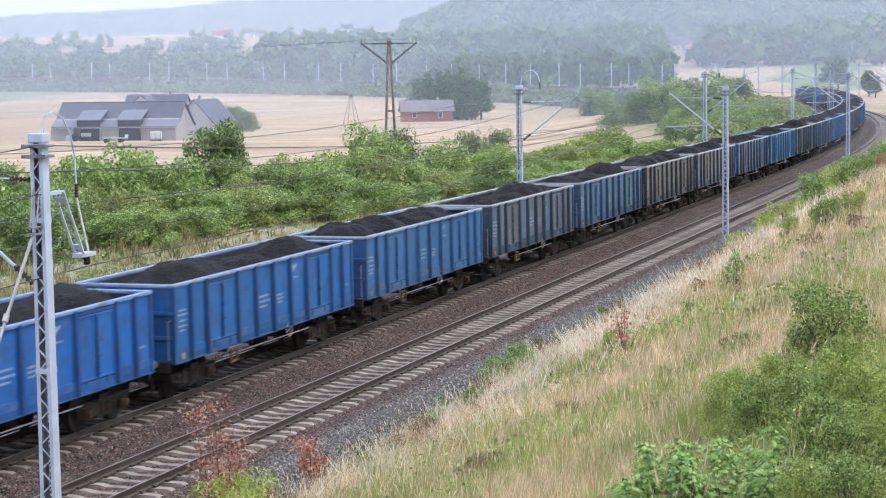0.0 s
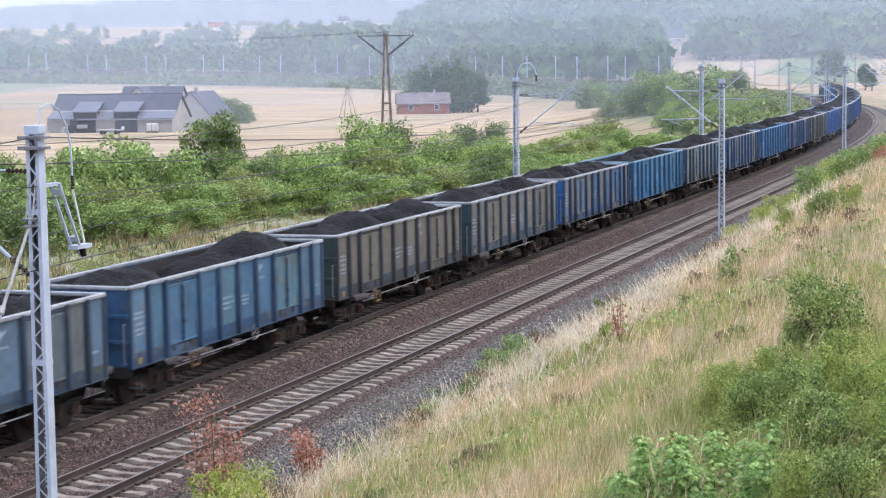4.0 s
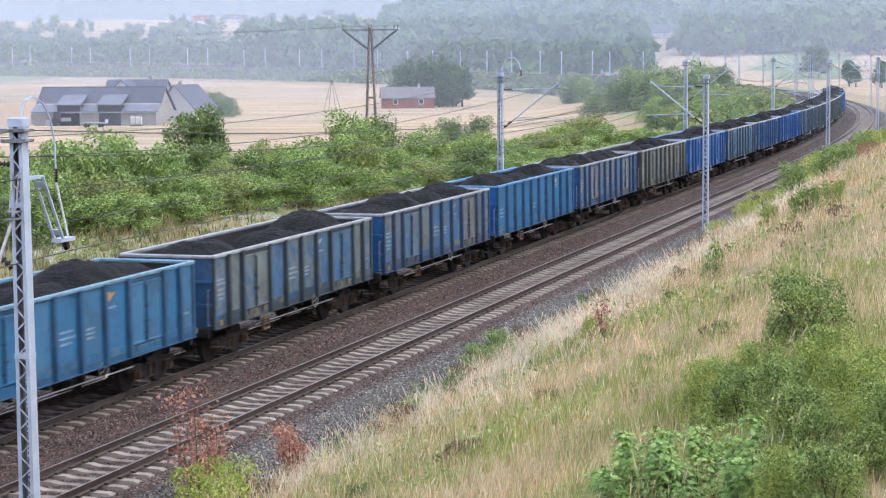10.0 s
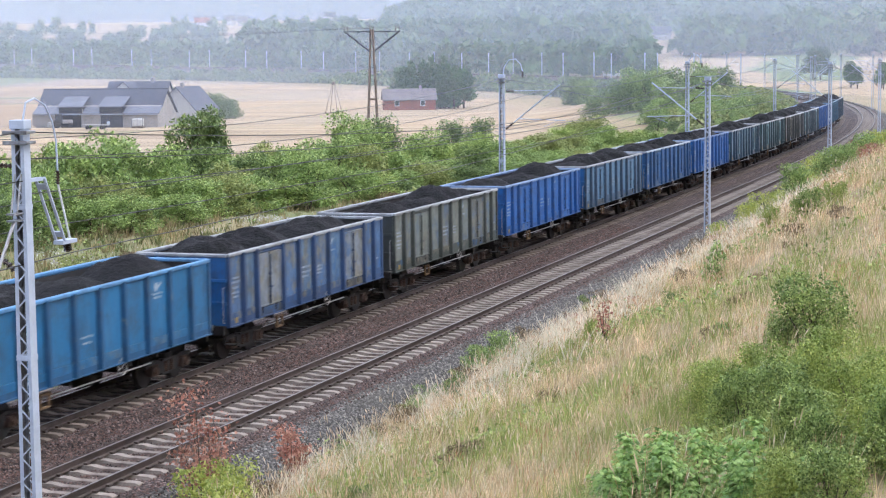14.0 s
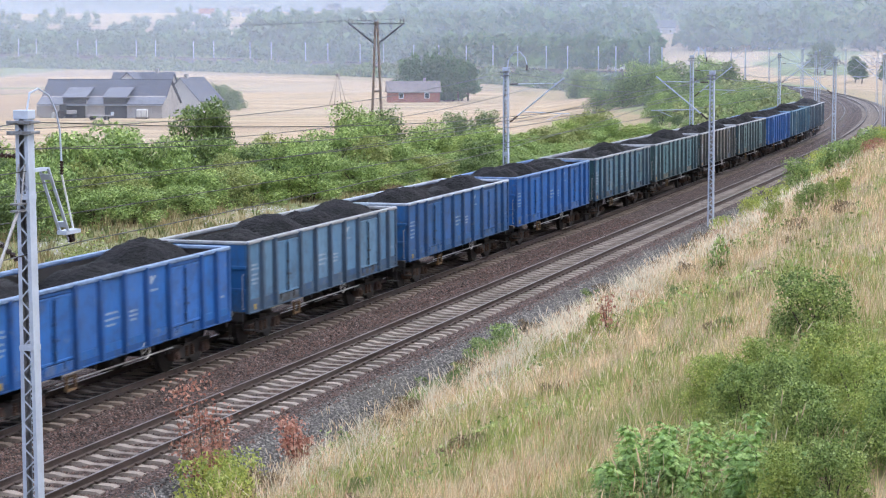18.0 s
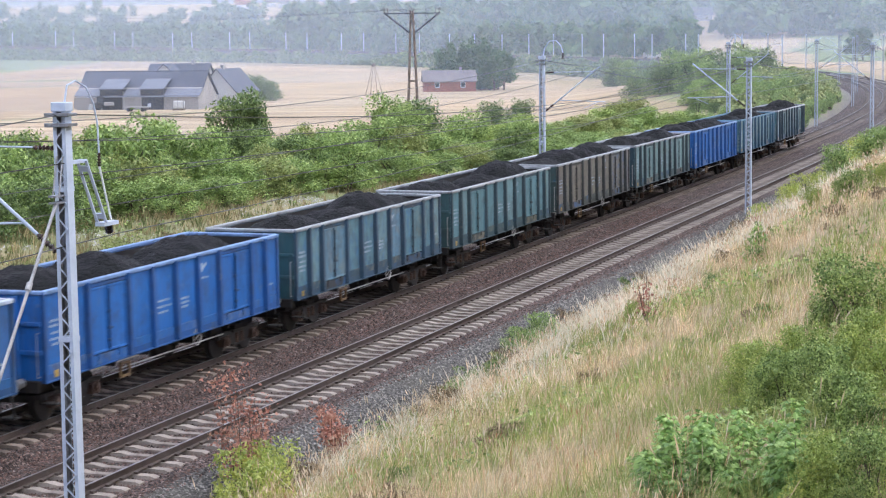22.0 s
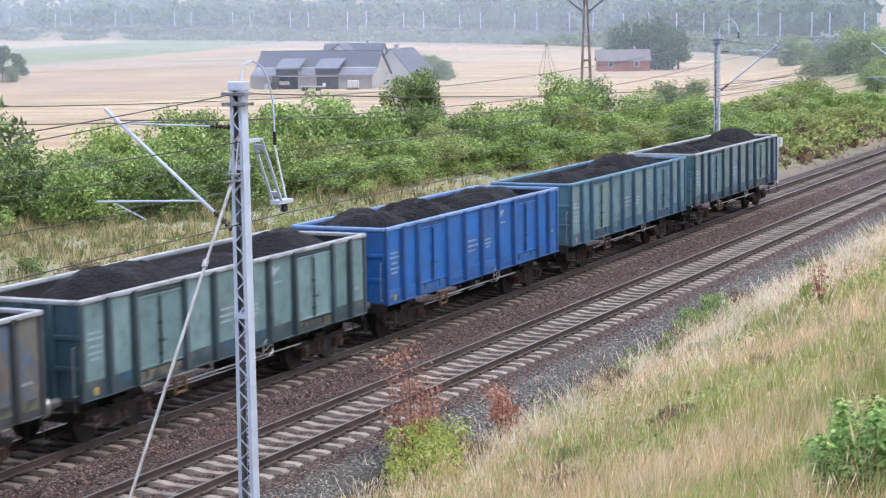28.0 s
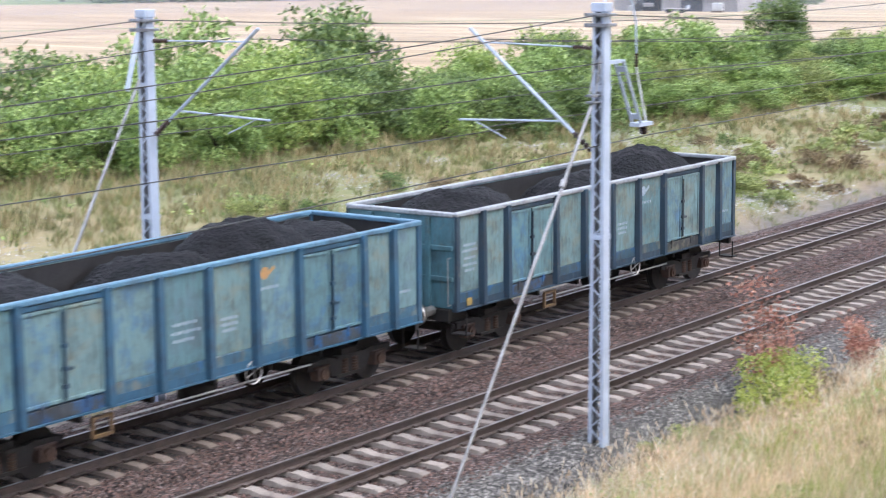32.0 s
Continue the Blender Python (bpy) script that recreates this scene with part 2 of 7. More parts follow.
WHITE = surface("white_paint", (0.75, 0.75, 0.74), (0.66, 0.66, 0.65), 1, 20, 0.6, 0, 0.05)

LEAF = leafy("hedge_leaves", (0.11, 0.17, 0.055), (0.245, 0.36, 0.11), (0.45, 0.57, 0.22), 0.5, 0.33)
LEAF_THORN = leafy("thorn_leaves", (0.09, 0.14, 0.035), (0.22, 0.31, 0.085), (0.42, 0.51, 0.18), 0.55, 0.25)
LEAF_BRIGHT = leafy("bright_thorn_leaves", (0.16, 0.22, 0.05), (0.3, 0.38, 0.09), (0.46, 0.52, 0.16), 0.55, 0.3)
LEAF_BROWN = leafy("withered_scrub_leaves", (0.10, 0.07, 0.045), (0.2, 0.145, 0.09), (0.33, 0.25, 0.16), 0.7, 0.25)
LEAF_DARK = leafy("dark_leaves", (0.07, 0.115, 0.042), (0.14, 0.21, 0.07), (0.25, 0.34, 0.12), 0.5, 0.3)
LEAF_OLIVE = leafy("olive_leaves", (0.15, 0.185, 0.06), (0.28, 0.335, 0.115), (0.46, 0.5, 0.21), 0.55, 0.3)
LEAF_LIME = leafy("lime_leaves", (0.15, 0.225, 0.06), (0.3, 0.41, 0.115), (0.48, 0.57, 0.21), 0.5, 0.35)
LEAF_MAPLE = leafy("maple_leaves", (0.11, 0.21, 0.05), (0.22, 0.37, 0.095), (0.4, 0.55, 0.19), 0.5, 0.3)
LEAF_RED = leafy("rusty_leaves", (0.28, 0.11, 0.085), (0.44, 0.2, 0.16), (0.57, 0.34, 0.27), 0.6, 0.35)
LEAF_FAR = leafy("wood_leaves", (0.045, 0.105, 0.035), (0.07, 0.15, 0.045), (0.105, 0.195, 0.06), 0.6, 0.25, 0.07)
STRAW = leafy("dry_grass", (0.42, 0.29, 0.165), (0.67, 0.51, 0.33), (0.9, 0.77, 0.59), 0.8, 0.4)
LEAF_YELLOW = leafy("yellow_green_leaves", (0.22, 0.28, 0.055), (0.41, 0.47, 0.11), (0.58, 0.6, 0.2), 0.5, 0.4)
GREYSTALK = leafy("grey_dead_stalks", (0.17, 0.14, 0.11), (0.3, 0.26, 0.215), (0.46, 0.41, 0.35), 0.9, 0.3)
BANKGREEN = leafy("dull_bank_weeds", (0.095, 0.115, 0.045), (0.175, 0.205, 0.08), (0.3, 0.33, 0.15), 0.7, 0.3)
BANKSTRAW = leafy("dull_bank_grass", (0.2, 0.16, 0.085), (0.34, 0.275, 0.155), (0.5, 0.43, 0.27), 0.85, 0.3)
SORREL = leafy("sorrel_spikes", (0.3, 0.13, 0.07), (0.45, 0.24, 0.14), (0.58, 0.36, 0.22), 0.85, 0.4)
SEED = leafy("seed_heads", (0.5, 0.35, 0.24), (0.66, 0.5, 0.36), (0.82, 0.7, 0.57), 0.85, 0.35)
GREENGRASS = leafy("green_grass", (0.17, 0.22, 0.06), (0.3, 0.36, 0.11), (0.47, 0.5, 0.2), 0.75, 0.45)
PALESTALK = leafy("bleached_stalks", (0.66, 0.57, 0.47), (0.79, 0.72, 0.62), (0.9, 0.85, 0.78), 0.85, 0.4)


def ground_cover():
    """Soil, dry grass, stubble, pasture: mixed by the sheet's own cover weights."""
    m = bpy.data.materials.new("ground_cover")
    m.use_nodes = True
    t = m.node_tree
    bs = t.nodes["Principled BSDF"]
    bs.inputs["Roughness"].default_value = 0.95
    co = t.nodes.new("ShaderNodeTexCoord")
    at = t.nodes.new("ShaderNodeAttribute")
    at.attribute_name = "cover"
    sp = t.nodes.new("ShaderNodeSeparateColor")
    t.links.new(at.outputs["Color"], sp.inputs["Color"])

    def noise_of(scale, detail=5.0, stretch=(1, 1, 1), turn=0.0):
        mp = t.nodes.new("ShaderNodeMapping")
        mp.inputs["Rotation"].default_value = (0, 0, radians(turn))
        mp.inputs["Scale"].default_value = stretch
        t.links.new(co.outputs["Object"], mp.inputs["Vector"])
        n = nd(t, "ShaderNodeTexNoise", Scale=scale, Detail=detail, Roughness=0.65)
        t.links.new(mp.outputs["Vector"], n.inputs["Vector"])
        return n.outputs["Fac"]
    soil = mixed(t, (0.22, 0.165, 0.095), (0.38, 0.29, 0.165), ramp(t, noise_of(1.2), [(0.3, (0, 0, 0)), (0.7, (1, 1, 1))]))
    soil = mixed(t, soil, (0.16, 0.18, 0.06), ramp(t, noise_of(0.5), [(0.5, (0, 0, 0)), (0.7, (0.8, 0.8, 0.8))]))
    stub = mixed(t, (0.375, 0.258, 0.138), (0.45, 0.33, 0.19), ramp(t, noise_of(0.02, 6.0, (0.5, 3, 1)), [(0.3, (0, 0, 0)), (0.7, (1, 1, 1))]))
    stub = mixed(t, stub, (0.27, 0.19, 0.13), ramp(t, noise_of(0.25, 6.0, (0.25, 2.2, 1)), [(0.5, (0, 0, 0)), (0.72, (0.7, 0.7, 0.7))]))
    stub = mixed(t, stub, (0.31, 0.245, 0.15), ramp(t, noise_of(0.012, 3.0, (0.6, 2.6, 1)), [(0.48, (0, 0, 0)), (0.56, (0.7, 0.7, 0.7))]))
    rows = t.nodes.new("ShaderNodeTexWave")
    rows.inputs["Scale"].default_value, rows.inputs["Distortion"].default_value, rows.inputs["Detail"].default_value = 0.09, 2.5, 3.0
    rows.bands_direction = "X"
    t.links.new(co.outputs["Object"], rows.inputs["Vector"])
    stub = mixed(t, stub, (0.48, 0.385, 0.28), ramp(t, rows.outputs["Fac"], [(0.7, (0, 0, 0)), (0.95, (0.45, 0.45, 0.45))]))
    # swathes left by the harvester
    turned = t.nodes.new("ShaderNodeMapping")
    turned.inputs["Rotation"].default_value = (0, 0, radians(-33))
    t.links.new(co.outputs["Object"], turned.inputs["Vector"])
    swath = t.nodes.new("ShaderNodeTexWave")
    swath.inputs["Scale"].default_value, swath.inputs["Distortion"].default_value, swath.inputs["Detail"].default_value, swath.inputs["Detail Scale"].default_value = 0.028, 6.0, 3.0, 0.35
    swath.bands_direction = "X"
    t.links.new(turned.outputs["Vector"], swath.inputs["Vector"])
    stub = mixed(t, stub, (0.25, 0.175, 0.105), ramp(t, swath.outputs["Fac"], [(0.1, (0.4, 0.4, 0.4)), (0.45, (0, 0, 0))]))
    # mown strips across the valley
    stub = mixed(t, stub, (0.27, 0.195, 0.115), ramp(t, noise_of(0.03, 4.0, (2.2, 0.16, 1), -22), [(0.5, (0, 0, 0)), (0.6, (0.75, 0.75, 0.75))]))
    stub = mixed(t, stub, (0.50, 0.40, 0.25), ramp(t, noise_of(0.05, 4.0, (2.6, 0.14, 1), -18), [(0.54, (0, 0, 0)), (0.62, (0.7, 0.7, 0.7))]))
    past = mixed(t, (0.10, 0.145, 0.05), (0.16, 0.21, 0.075), ramp(t, noise_of(0.05, 6.0), [(0.3, (0, 0, 0)), (0.7, (1, 1, 1))]))
    past = mixed(t, past, (0.2, 0.2, 0.09), ramp(t, noise_of(0.4, 5.0), [(0.5, (0, 0, 0)), (0.75, (0.6, 0.6, 0.6))]))
    grav = mixed(t, (0.085, 0.075, 0.07), (0.17, 0.155, 0.145), ramp(t, noise_of(5.0, 6.0), [(0.3, (0, 0, 0)), (0.7, (1, 1, 1))]))
    stub = mixed(t, stub, (0.29, 0.20, 0.125), at.outputs["Alpha"])
    col = mixed(t, soil, stub, sp.outputs["Red"])
    col = mixed(t, col, past, sp.outputs["Green"])
    col = mixed(t, col, grav, sp.outputs["Blue"])
    t.links.new(col, bs.inputs["Base Color"])
    bp = nd(t, "ShaderNodeBump", Strength=0.6, Distance=0.08)
    t.links.new(noise_of(9.0, 4.0), bp.inputs["Height"])
    t.links.new(bp.outputs["Normal"], bs.inputs["Normal"])
    return m


GROUND = ground_cover()


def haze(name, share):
    """See-through sheet imitating distance haze: passes most light and scatters a share of it."""
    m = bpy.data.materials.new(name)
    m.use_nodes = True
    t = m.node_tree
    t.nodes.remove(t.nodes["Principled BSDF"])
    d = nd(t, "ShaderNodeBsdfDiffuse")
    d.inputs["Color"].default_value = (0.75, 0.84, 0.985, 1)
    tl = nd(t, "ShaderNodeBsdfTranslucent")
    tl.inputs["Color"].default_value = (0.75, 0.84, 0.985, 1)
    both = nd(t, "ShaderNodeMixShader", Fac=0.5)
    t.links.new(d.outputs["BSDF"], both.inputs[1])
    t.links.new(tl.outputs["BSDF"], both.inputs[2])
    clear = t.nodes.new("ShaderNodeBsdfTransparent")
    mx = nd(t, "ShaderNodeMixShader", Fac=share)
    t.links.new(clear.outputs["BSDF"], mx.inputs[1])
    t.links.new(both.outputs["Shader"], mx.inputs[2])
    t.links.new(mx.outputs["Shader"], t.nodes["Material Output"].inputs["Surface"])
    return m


# ---- mesh tools ----
def mesh_of(name, verts, faces, mats, index=None, smooth=False):
    """A mesh from arrays: faces is an (n, 3) or (n, 4) array."""
    verts, faces = np.asarray(verts, dtype=np.float32), np.asarray(faces, dtype=np.int32)
    me = bpy.data.meshes.new(name)
    n, k = faces.shape
    me.vertices.add(len(verts))
    me.vertices.foreach_set("co", verts.ravel())
    me.loops.add(n * k)
    me.loops.foreach_set("vertex_index", faces.ravel())
    me.polygons.add(n)
    me.polygons.foreach_set("loop_start", np.arange(0, n * k, k, dtype=np.int32))
    me.polygons.foreach_set("loop_total", np.full(n, k, dtype=np.int32))
    for m in (mats if isinstance(mats, (list, tuple)) else [mats]):
        me.materials.append(m)
    if index is not None:
        me.polygons.foreach_set("material_index", np.asarray(index, dtype=np.int32))
    me.polygons.foreach_set("use_smooth", np.full(n, smooth))
    me.update(calc_edges=True)
    return me


def bm_mesh(name, bm, material, smooth=False):
    me = bpy.data.meshes.new(name)
    bm.normal_update()
    bm.to_mesh(me)
    bm.free()
    me.materials.append(material)
    if smooth:
        me.polygons.foreach_set("use_smooth", np.ones(len(me.polygons), dtype=bool))
    return me


def child(name, me, parent, m=None, label="", colour=None):
    """A mesh as one part under a thing or part."""
    ob = new(name, me)
    ob.parent = parent
    if m is not None:
        ob.matrix_basis = m
    if label:
        tagged(ob, label)
    if colour:
        ob.color = (*colour, 1)
    return ob


def part(name, bm, material, parent, label="", smooth=False, m=None, colour=None):
    return child(name, bm_mesh(name, bm, material, smooth), parent, m, label, colour)


def empty(name, m=None):
    ob = new(name)
    ob.empty_display_size = 0.3
    if m is not None:
        ob.matrix_basis = m
    return ob


def box(bm, x0, x1, y0, y1, z0, z1, m=None, bevel=0.0):
    r = bmesh.ops.create_cube(bm, size=1.0, matrix=(m or Matrix()) @ Matrix.LocRotScale(((x0 + x1) / 2, (y0 + y1) / 2, (z0 + z1) / 2), None, (x1 - x0, y1 - y0, z1 - z0)))
    if bevel:
        ed = list({e for v in r["verts"] for e in v.link_edges})
        bmesh.ops.bevel(bm, geom=ed, offset=bevel, segments=1, affect="EDGES")
    return bm


def boxes(*specs, bevel=0.0):
    bm = bmesh.new()
    for s in specs:
        box(bm, *s, bevel=bevel)
    return bm


def rod(bm, a, b, r0, r1=None, n=8):
    """A round bar from a to b."""
    a, b = Vector(a), Vector(b)
    d = b - a
    m = Matrix.Translation((a + b) / 2) @ d.to_track_quat("Z", "Y").to_matrix().to_4x4()
    bmesh.ops.create_cone(bm, cap_ends=True, segments=n, radius1=r0, radius2=r0 if r1 is None else r1, depth=d.length, matrix=m)
    return bm


def bar(bm, a, b, w, h):
    """A square bar from a to b."""
    a, b = Vector(a), Vector(b)
    d = b - a
    m = Matrix.Translation((a + b) / 2) @ d.to_track_quat("Z", "Y").to_matrix().to_4x4() @ Matrix.Diagonal((w, h, d.length, 1))
    bmesh.ops.create_cube(bm, size=1.0, matrix=m)
    return bm


def rods(*specs, n=8):
    bm = bmesh.new()
    for s in specs:
        rod(bm, *s, n=n)
    return bm


# ---- the line of the railway ----
DS = 1.0
KNOTS = [0.0003, 0.0003, -0.0001, 0.0001, 0.0006, 0.0011, 0.0011, 0.0013, 0.0014]
LENGTH = 1700
_s = np.arange(LENGTH)
_k = np.interp(_s, np.arange(len(KNOTS)) * 40.0, KNOTS)
_th = np.concatenate([[0], np.cumsum(_k)])[:LENGTH]
_x = np.concatenate([[0], np.cumsum(np.cos(_th))])[:LENGTH]
_y = 20.23 + np.concatenate([[0], np.cumsum(np.sin(_th))])[:LENGTH]
SPACING = 4.25
GAUGE = 0.7535


def line(s):
    """Place and heading of the near track's centre, s metres along."""
    if s < 0:
        return s, 20.23, 0.0
    return float(np.interp(s, _s, _x)), float(np.interp(s, _s, _y)), float(np.interp(s, _s, _th))


def climb(s):
    """Rise of the line past the bend, where it climbs along the far side of the valley."""
    return np.interp(s, [420, 540, 700, 820, 960, 1100, 1400], [0, 0.6, 1.0, 2.0, 3.6, 5.3, 8.5])


def beside(s, off, z=0.0):
    x, y, a = line(s)
    return Vector((x - math.sin(a) * off, y + math.cos(a) * off, z + float(climb(s))))


def at_line(s, off, z=0.0, turn=0.0):
    x, y, a = line(s)
    return Matrix.Translation(beside(s, off, z)) @ Matrix.Rotation(a + radians(turn), 4, "Z")


_LX = np.concatenate([np.arange(-400, 0, 4.0), _x[::4]])
_LY = np.concatenate([np.full(100, 20.23), _y[::4]])
_LT = np.concatenate([np.zeros(100), _th[::4]])
_LS = np.concatenate([np.arange(-400, 0, 4.0), _s[::4]])


def to_line(x, y):
    """s and offset to the left of the near track, for arrays of places."""
    x, y = np.atleast_1d(x).astype(float), np.atleast_1d(y).astype(float)
    s, off = np.empty(len(x)), np.empty(len(x))
    for i in range(0, len(x), 4000):
        X, Y = x[i:i + 4000], y[i:i + 4000]
        j = np.argmin((X[:, None] - _LX) ** 2 + (Y[:, None] - _LY) ** 2, axis=1)
        dx, dy = X - _LX[j], Y - _LY[j]
        c, sn = np.cos(_LT[j]), np.sin(_LT[j])
        s[i:i + 4000] = _LS[j] + c * dx + sn * dy
        off[i:i + 4000] = -sn * dx + c * dy
    return s, off


def ease(a, b, v):
    t = np.clip((v - a) / (b - a), 0, 1)
    return t * t * (3 - 2 * t)


def waves(x, y, size, seed=0):
    """Smooth rolling in two directions, about -1 to 1."""
    a = np.sin(x / size + 1.3 * seed) * np.cos(y / size * 1.13 + seed)
    b = np.sin((x + y) / size * 1.71 + 2.1 * seed) * np.cos((x - y) / size * 1.37 - seed)
    return 0.6 * a + 0.4 * b


def height(x, y):
    """The lie of the land (arrays)."""
    x, y = np.atleast_1d(x).astype(float), np.atleast_1d(y).astype(float)
    s, r = to_line(x, y)
    dist = np.hypot(x, y)
    bed = -0.85
    # right of the line: the grassy cutting, fading out past 130 m
    up = np.clip(-r - 3.1, 0, None)
    cut = np.minimum(up, 19 + 0.1 * up) * np.interp(s, [-40, 40, 60, 100, 130], [0.40, 0.40, 0.47, 0.58, 0.58]) * (1 - ease(108, 190, s))
    right = bed + climb(s) + cut + 0.12 * waves(x, y, 2.3) * ease(0.5, 4, up)
    # left of the line: low stony bank, then down to the valley floor
    lf = r - SPACING
    bank = np.interp(lf, [0, 3.2, 6, 18, 26, 62, 90], [0, 0, 0.6, 1.3, 1.4, -3.4, -3.75])
    bank2 = np.interp(lf, [0, 3.0, 8, 16, 30, 45, 60], [0, 0, 1.5, 1.9, 0.4, -2.8, -3.75])
    k = ease(150, 215, s) * (1 - ease(330, 420, s))
    floor_rise = np.interp(dist, [500, 750, 1000, 1200], [0, 1.6, 2.9, 3.6]) * ease(11, 14, np.degrees(np.arctan2(y, x)))
    foot = ease(2.5, 9.5, lf)
    emb = np.interp(lf, [0, 3.2, 8.5], [0, 0, -3.75]) + climb(s) * (1 - foot) + floor_rise * foot
    k2 = ease(360, 480, s)
    left = bed + bank * (1 - k) + bank2 * k
    left = left * (1 - k2) + (bed + emb) * k2 + 0.1 * waves(x, y, 3.1, 1) * ease(3.5, 7, lf) * (1 - ease(30, 60, lf))
    z = np.where(r < SPACING / 2, right, left)
    # outside the bend: rising country
    out = np.clip(-r - 6, 0, None)
    yaw = np.degrees(np.arctan2(y, x))
    far = ease(350, 700, dist) * (r < 0)
    high = np.interp(yaw, [-30, 3, 7, 10, 15, 20, 24, 40, 70], [40, 120, 150, 150, 165, 150, 70, 62, 40])
    near_rise = np.interp(out, [0, 60, 350, 700, 1300, 2300, 3500], [0, -1.5, 4, 26, 75, 110, 125])
    hill = near_rise * high / 150.0
    left_low = ease(17.5, 20.8, yaw)
    flat = np.interp(out, [0, 100, 600, 1200, 1900, 2600], [0, -2, 9, 30, 53, 66]) + np.interp(yaw, [20, 24, 28, 33], [85, 68, 45, 36]) * ease(2500, 3300, out)
    hill = hill * (1 - left_low) + flat * left_low
    return z + far * hill


def put_on_ground(x, y):
    return float(height(x, y)[0])


# ---- the ground ----
def build_ground():
    yaws = np.radians(np.concatenate([np.arange(-180, -8, 4.0), np.arange(-8, 58, 0.35), np.arange(58, 180, 4.0)]))
    rad = np.concatenate([[0.01], np.geomspace(3, 260, 130), np.geomspace(263, 1000, 130), np.geomspace(1020, 4800, 50)])
    A, R = np.meshgrid(yaws, rad)
    x, y = (R * np.cos(A)).ravel(), (R * np.sin(A)).ravel()
    z = height(x, y)
    n, m = len(yaws), len(rad)
    i, j = np.meshgrid(np.arange(n), np.arange(m - 1))
    a, b = (j * n + i).ravel(), (j * n + (i + 1) % n).ravel()
    faces = np.stack([a, b, b + n, a + n], 1)
    me = mesh_of("ground", np.stack([x, y, z], 1), faces, GROUND, smooth=True)
    s, r = to_line(x, y)
    lf, dist, yaw = r - SPACING, np.hypot(x, y), np.degrees(np.arctan2(y, x))
    yaw = yaw + 0.3 * np.sin(dist / 47) + 0.15 * np.sin(dist / 19)
    stubble = ease(34, 44, lf) * 1.0
    # greener strips and field edges in the valley
    strip = (np.abs(waves(x * 0.6 + y * 0.8, y * 0.2, 60, 3)) < 0.03) * ease(80, 120, lf)
    pasture = np.clip(strip * 0.7, 0, 1)
    meadow0 = np.interp(yaw, [29.4, 30.2, 31, 32.5, 33.7, 34.2, 37.3, 45], [990, 890, 800, 730, 690, 669, 578, 430])
    meadow1 = np.interp(yaw, [29.4, 31.6, 33.7, 34.2, 37.3, 45], [995, 995, 995, 975, 820, 600])
    meadow = ease(-6, 6, dist - meadow0) * ease(6, -6, dist - meadow1) * ease(29.5, 30.2, yaw) * (yaw < 75)
    pasture = np.maximum(pasture, meadow * 0.9)
    # a reaped field with a darker edge, left of the farm
    edge = np.interp(yaw, [27, 30, 32, 33.4, 34.2, 35.2, 36.9, 40.9, 44.9, 60], [520, 420, 365, 343, 328, 315, 312, 315, 295, 250])
    fallow = ease(0, 8, dist - edge) * (dist < meadow0) * ease(27, 31, yaw) * (yaw < 75) * (0.55 + 0.2 * np.sin(dist / 17 + yaw))
    fallow = np.maximum(fallow, 0.95 * np.exp(-((dist - edge) / 4.0) ** 2) * ease(28, 31, yaw) * (yaw < 75))
    fallow = np.maximum(fallow, 0.7 * np.exp(-((dist - np.interp(yaw, [19, 21.3, 23.6, 25, 27], [640, 671, 735, 693, 640])) / 7.0) ** 2) * ((yaw > 18) & (yaw < 27)))
    pasture = np.maximum(pasture, ((lf > 4.8) & (lf < 34) & (s < 180)) * np.clip(0.45 + 0.45 * waves(x, y, 3.7, 3), 0, 0.85))
    pasture = np.maximum(pasture, ((lf > 4.0) & (lf < np.interp(s, [160, 200, 260], [12, 14, 30]))) * ease(135, 165, s) * ease(400, 330, s) * np.clip(0.6 + 0.4 * waves(x, y, 5.1, 2), 0, 0.9))
    right_field = ((r < -14) & (s > 330)) * 1.0
    stubble = np.maximum(stubble, right_field * ((yaw < 15) | (dist > 1700)))
    pasture = np.maximum(pasture, ((r < -6) & (s > 300) & (yaw > 15) & (dist < 1700)) * 0.9)
    pasture = np.maximum(pasture, ((yaw < 9.6) & (yaw > 7.2) & (dist > 620) & (r < -10)) * 1.0)
    slope_band = ((s > 420) & (np.abs(lf) < 16) & (np.abs(lf) > 3)) * 0.9
    pasture = np.maximum(pasture, slope_band)
    stubble = stubble * (1 - slope_band)
    gravel = ease(3.7, 2.9, -r) * (r < 0) + ease(5.5, 3.5, lf) * (lf > 0) + (np.abs(r - SPACING / 2) <= SPACING / 2)
    cov = np.stack([stubble, pasture, np.clip(gravel, 0, 1), np.clip(fallow, 0, 1)], 1).astype(np.float32)
    att = me.color_attributes.new("cover", "FLOAT_COLOR", "POINT")
    att.data.foreach_set("color", cov.ravel())
    return tagged(new("ground", me), "dry grassland, stubble fields and wooded hills", "ground", kind="structure")


build_ground()


# ---- track bed, rails, sleepers ----
def sweep(section, s_list, close=False):
    """Carry a section of (offset, z) points along the line."""
    v, f = [], []
    k = len(section)
    for s in s_list:
        for off, z in section:
            v.append(tuple(beside(s, off, z)))
    n = k if close else k - 1
    for a in range(len(s_list) - 1):
        for b in range(n):
            p, q = a * k + b, a * k + (b + 1) % k
            f.append((p, q, q + k, p + k))
    return v, f


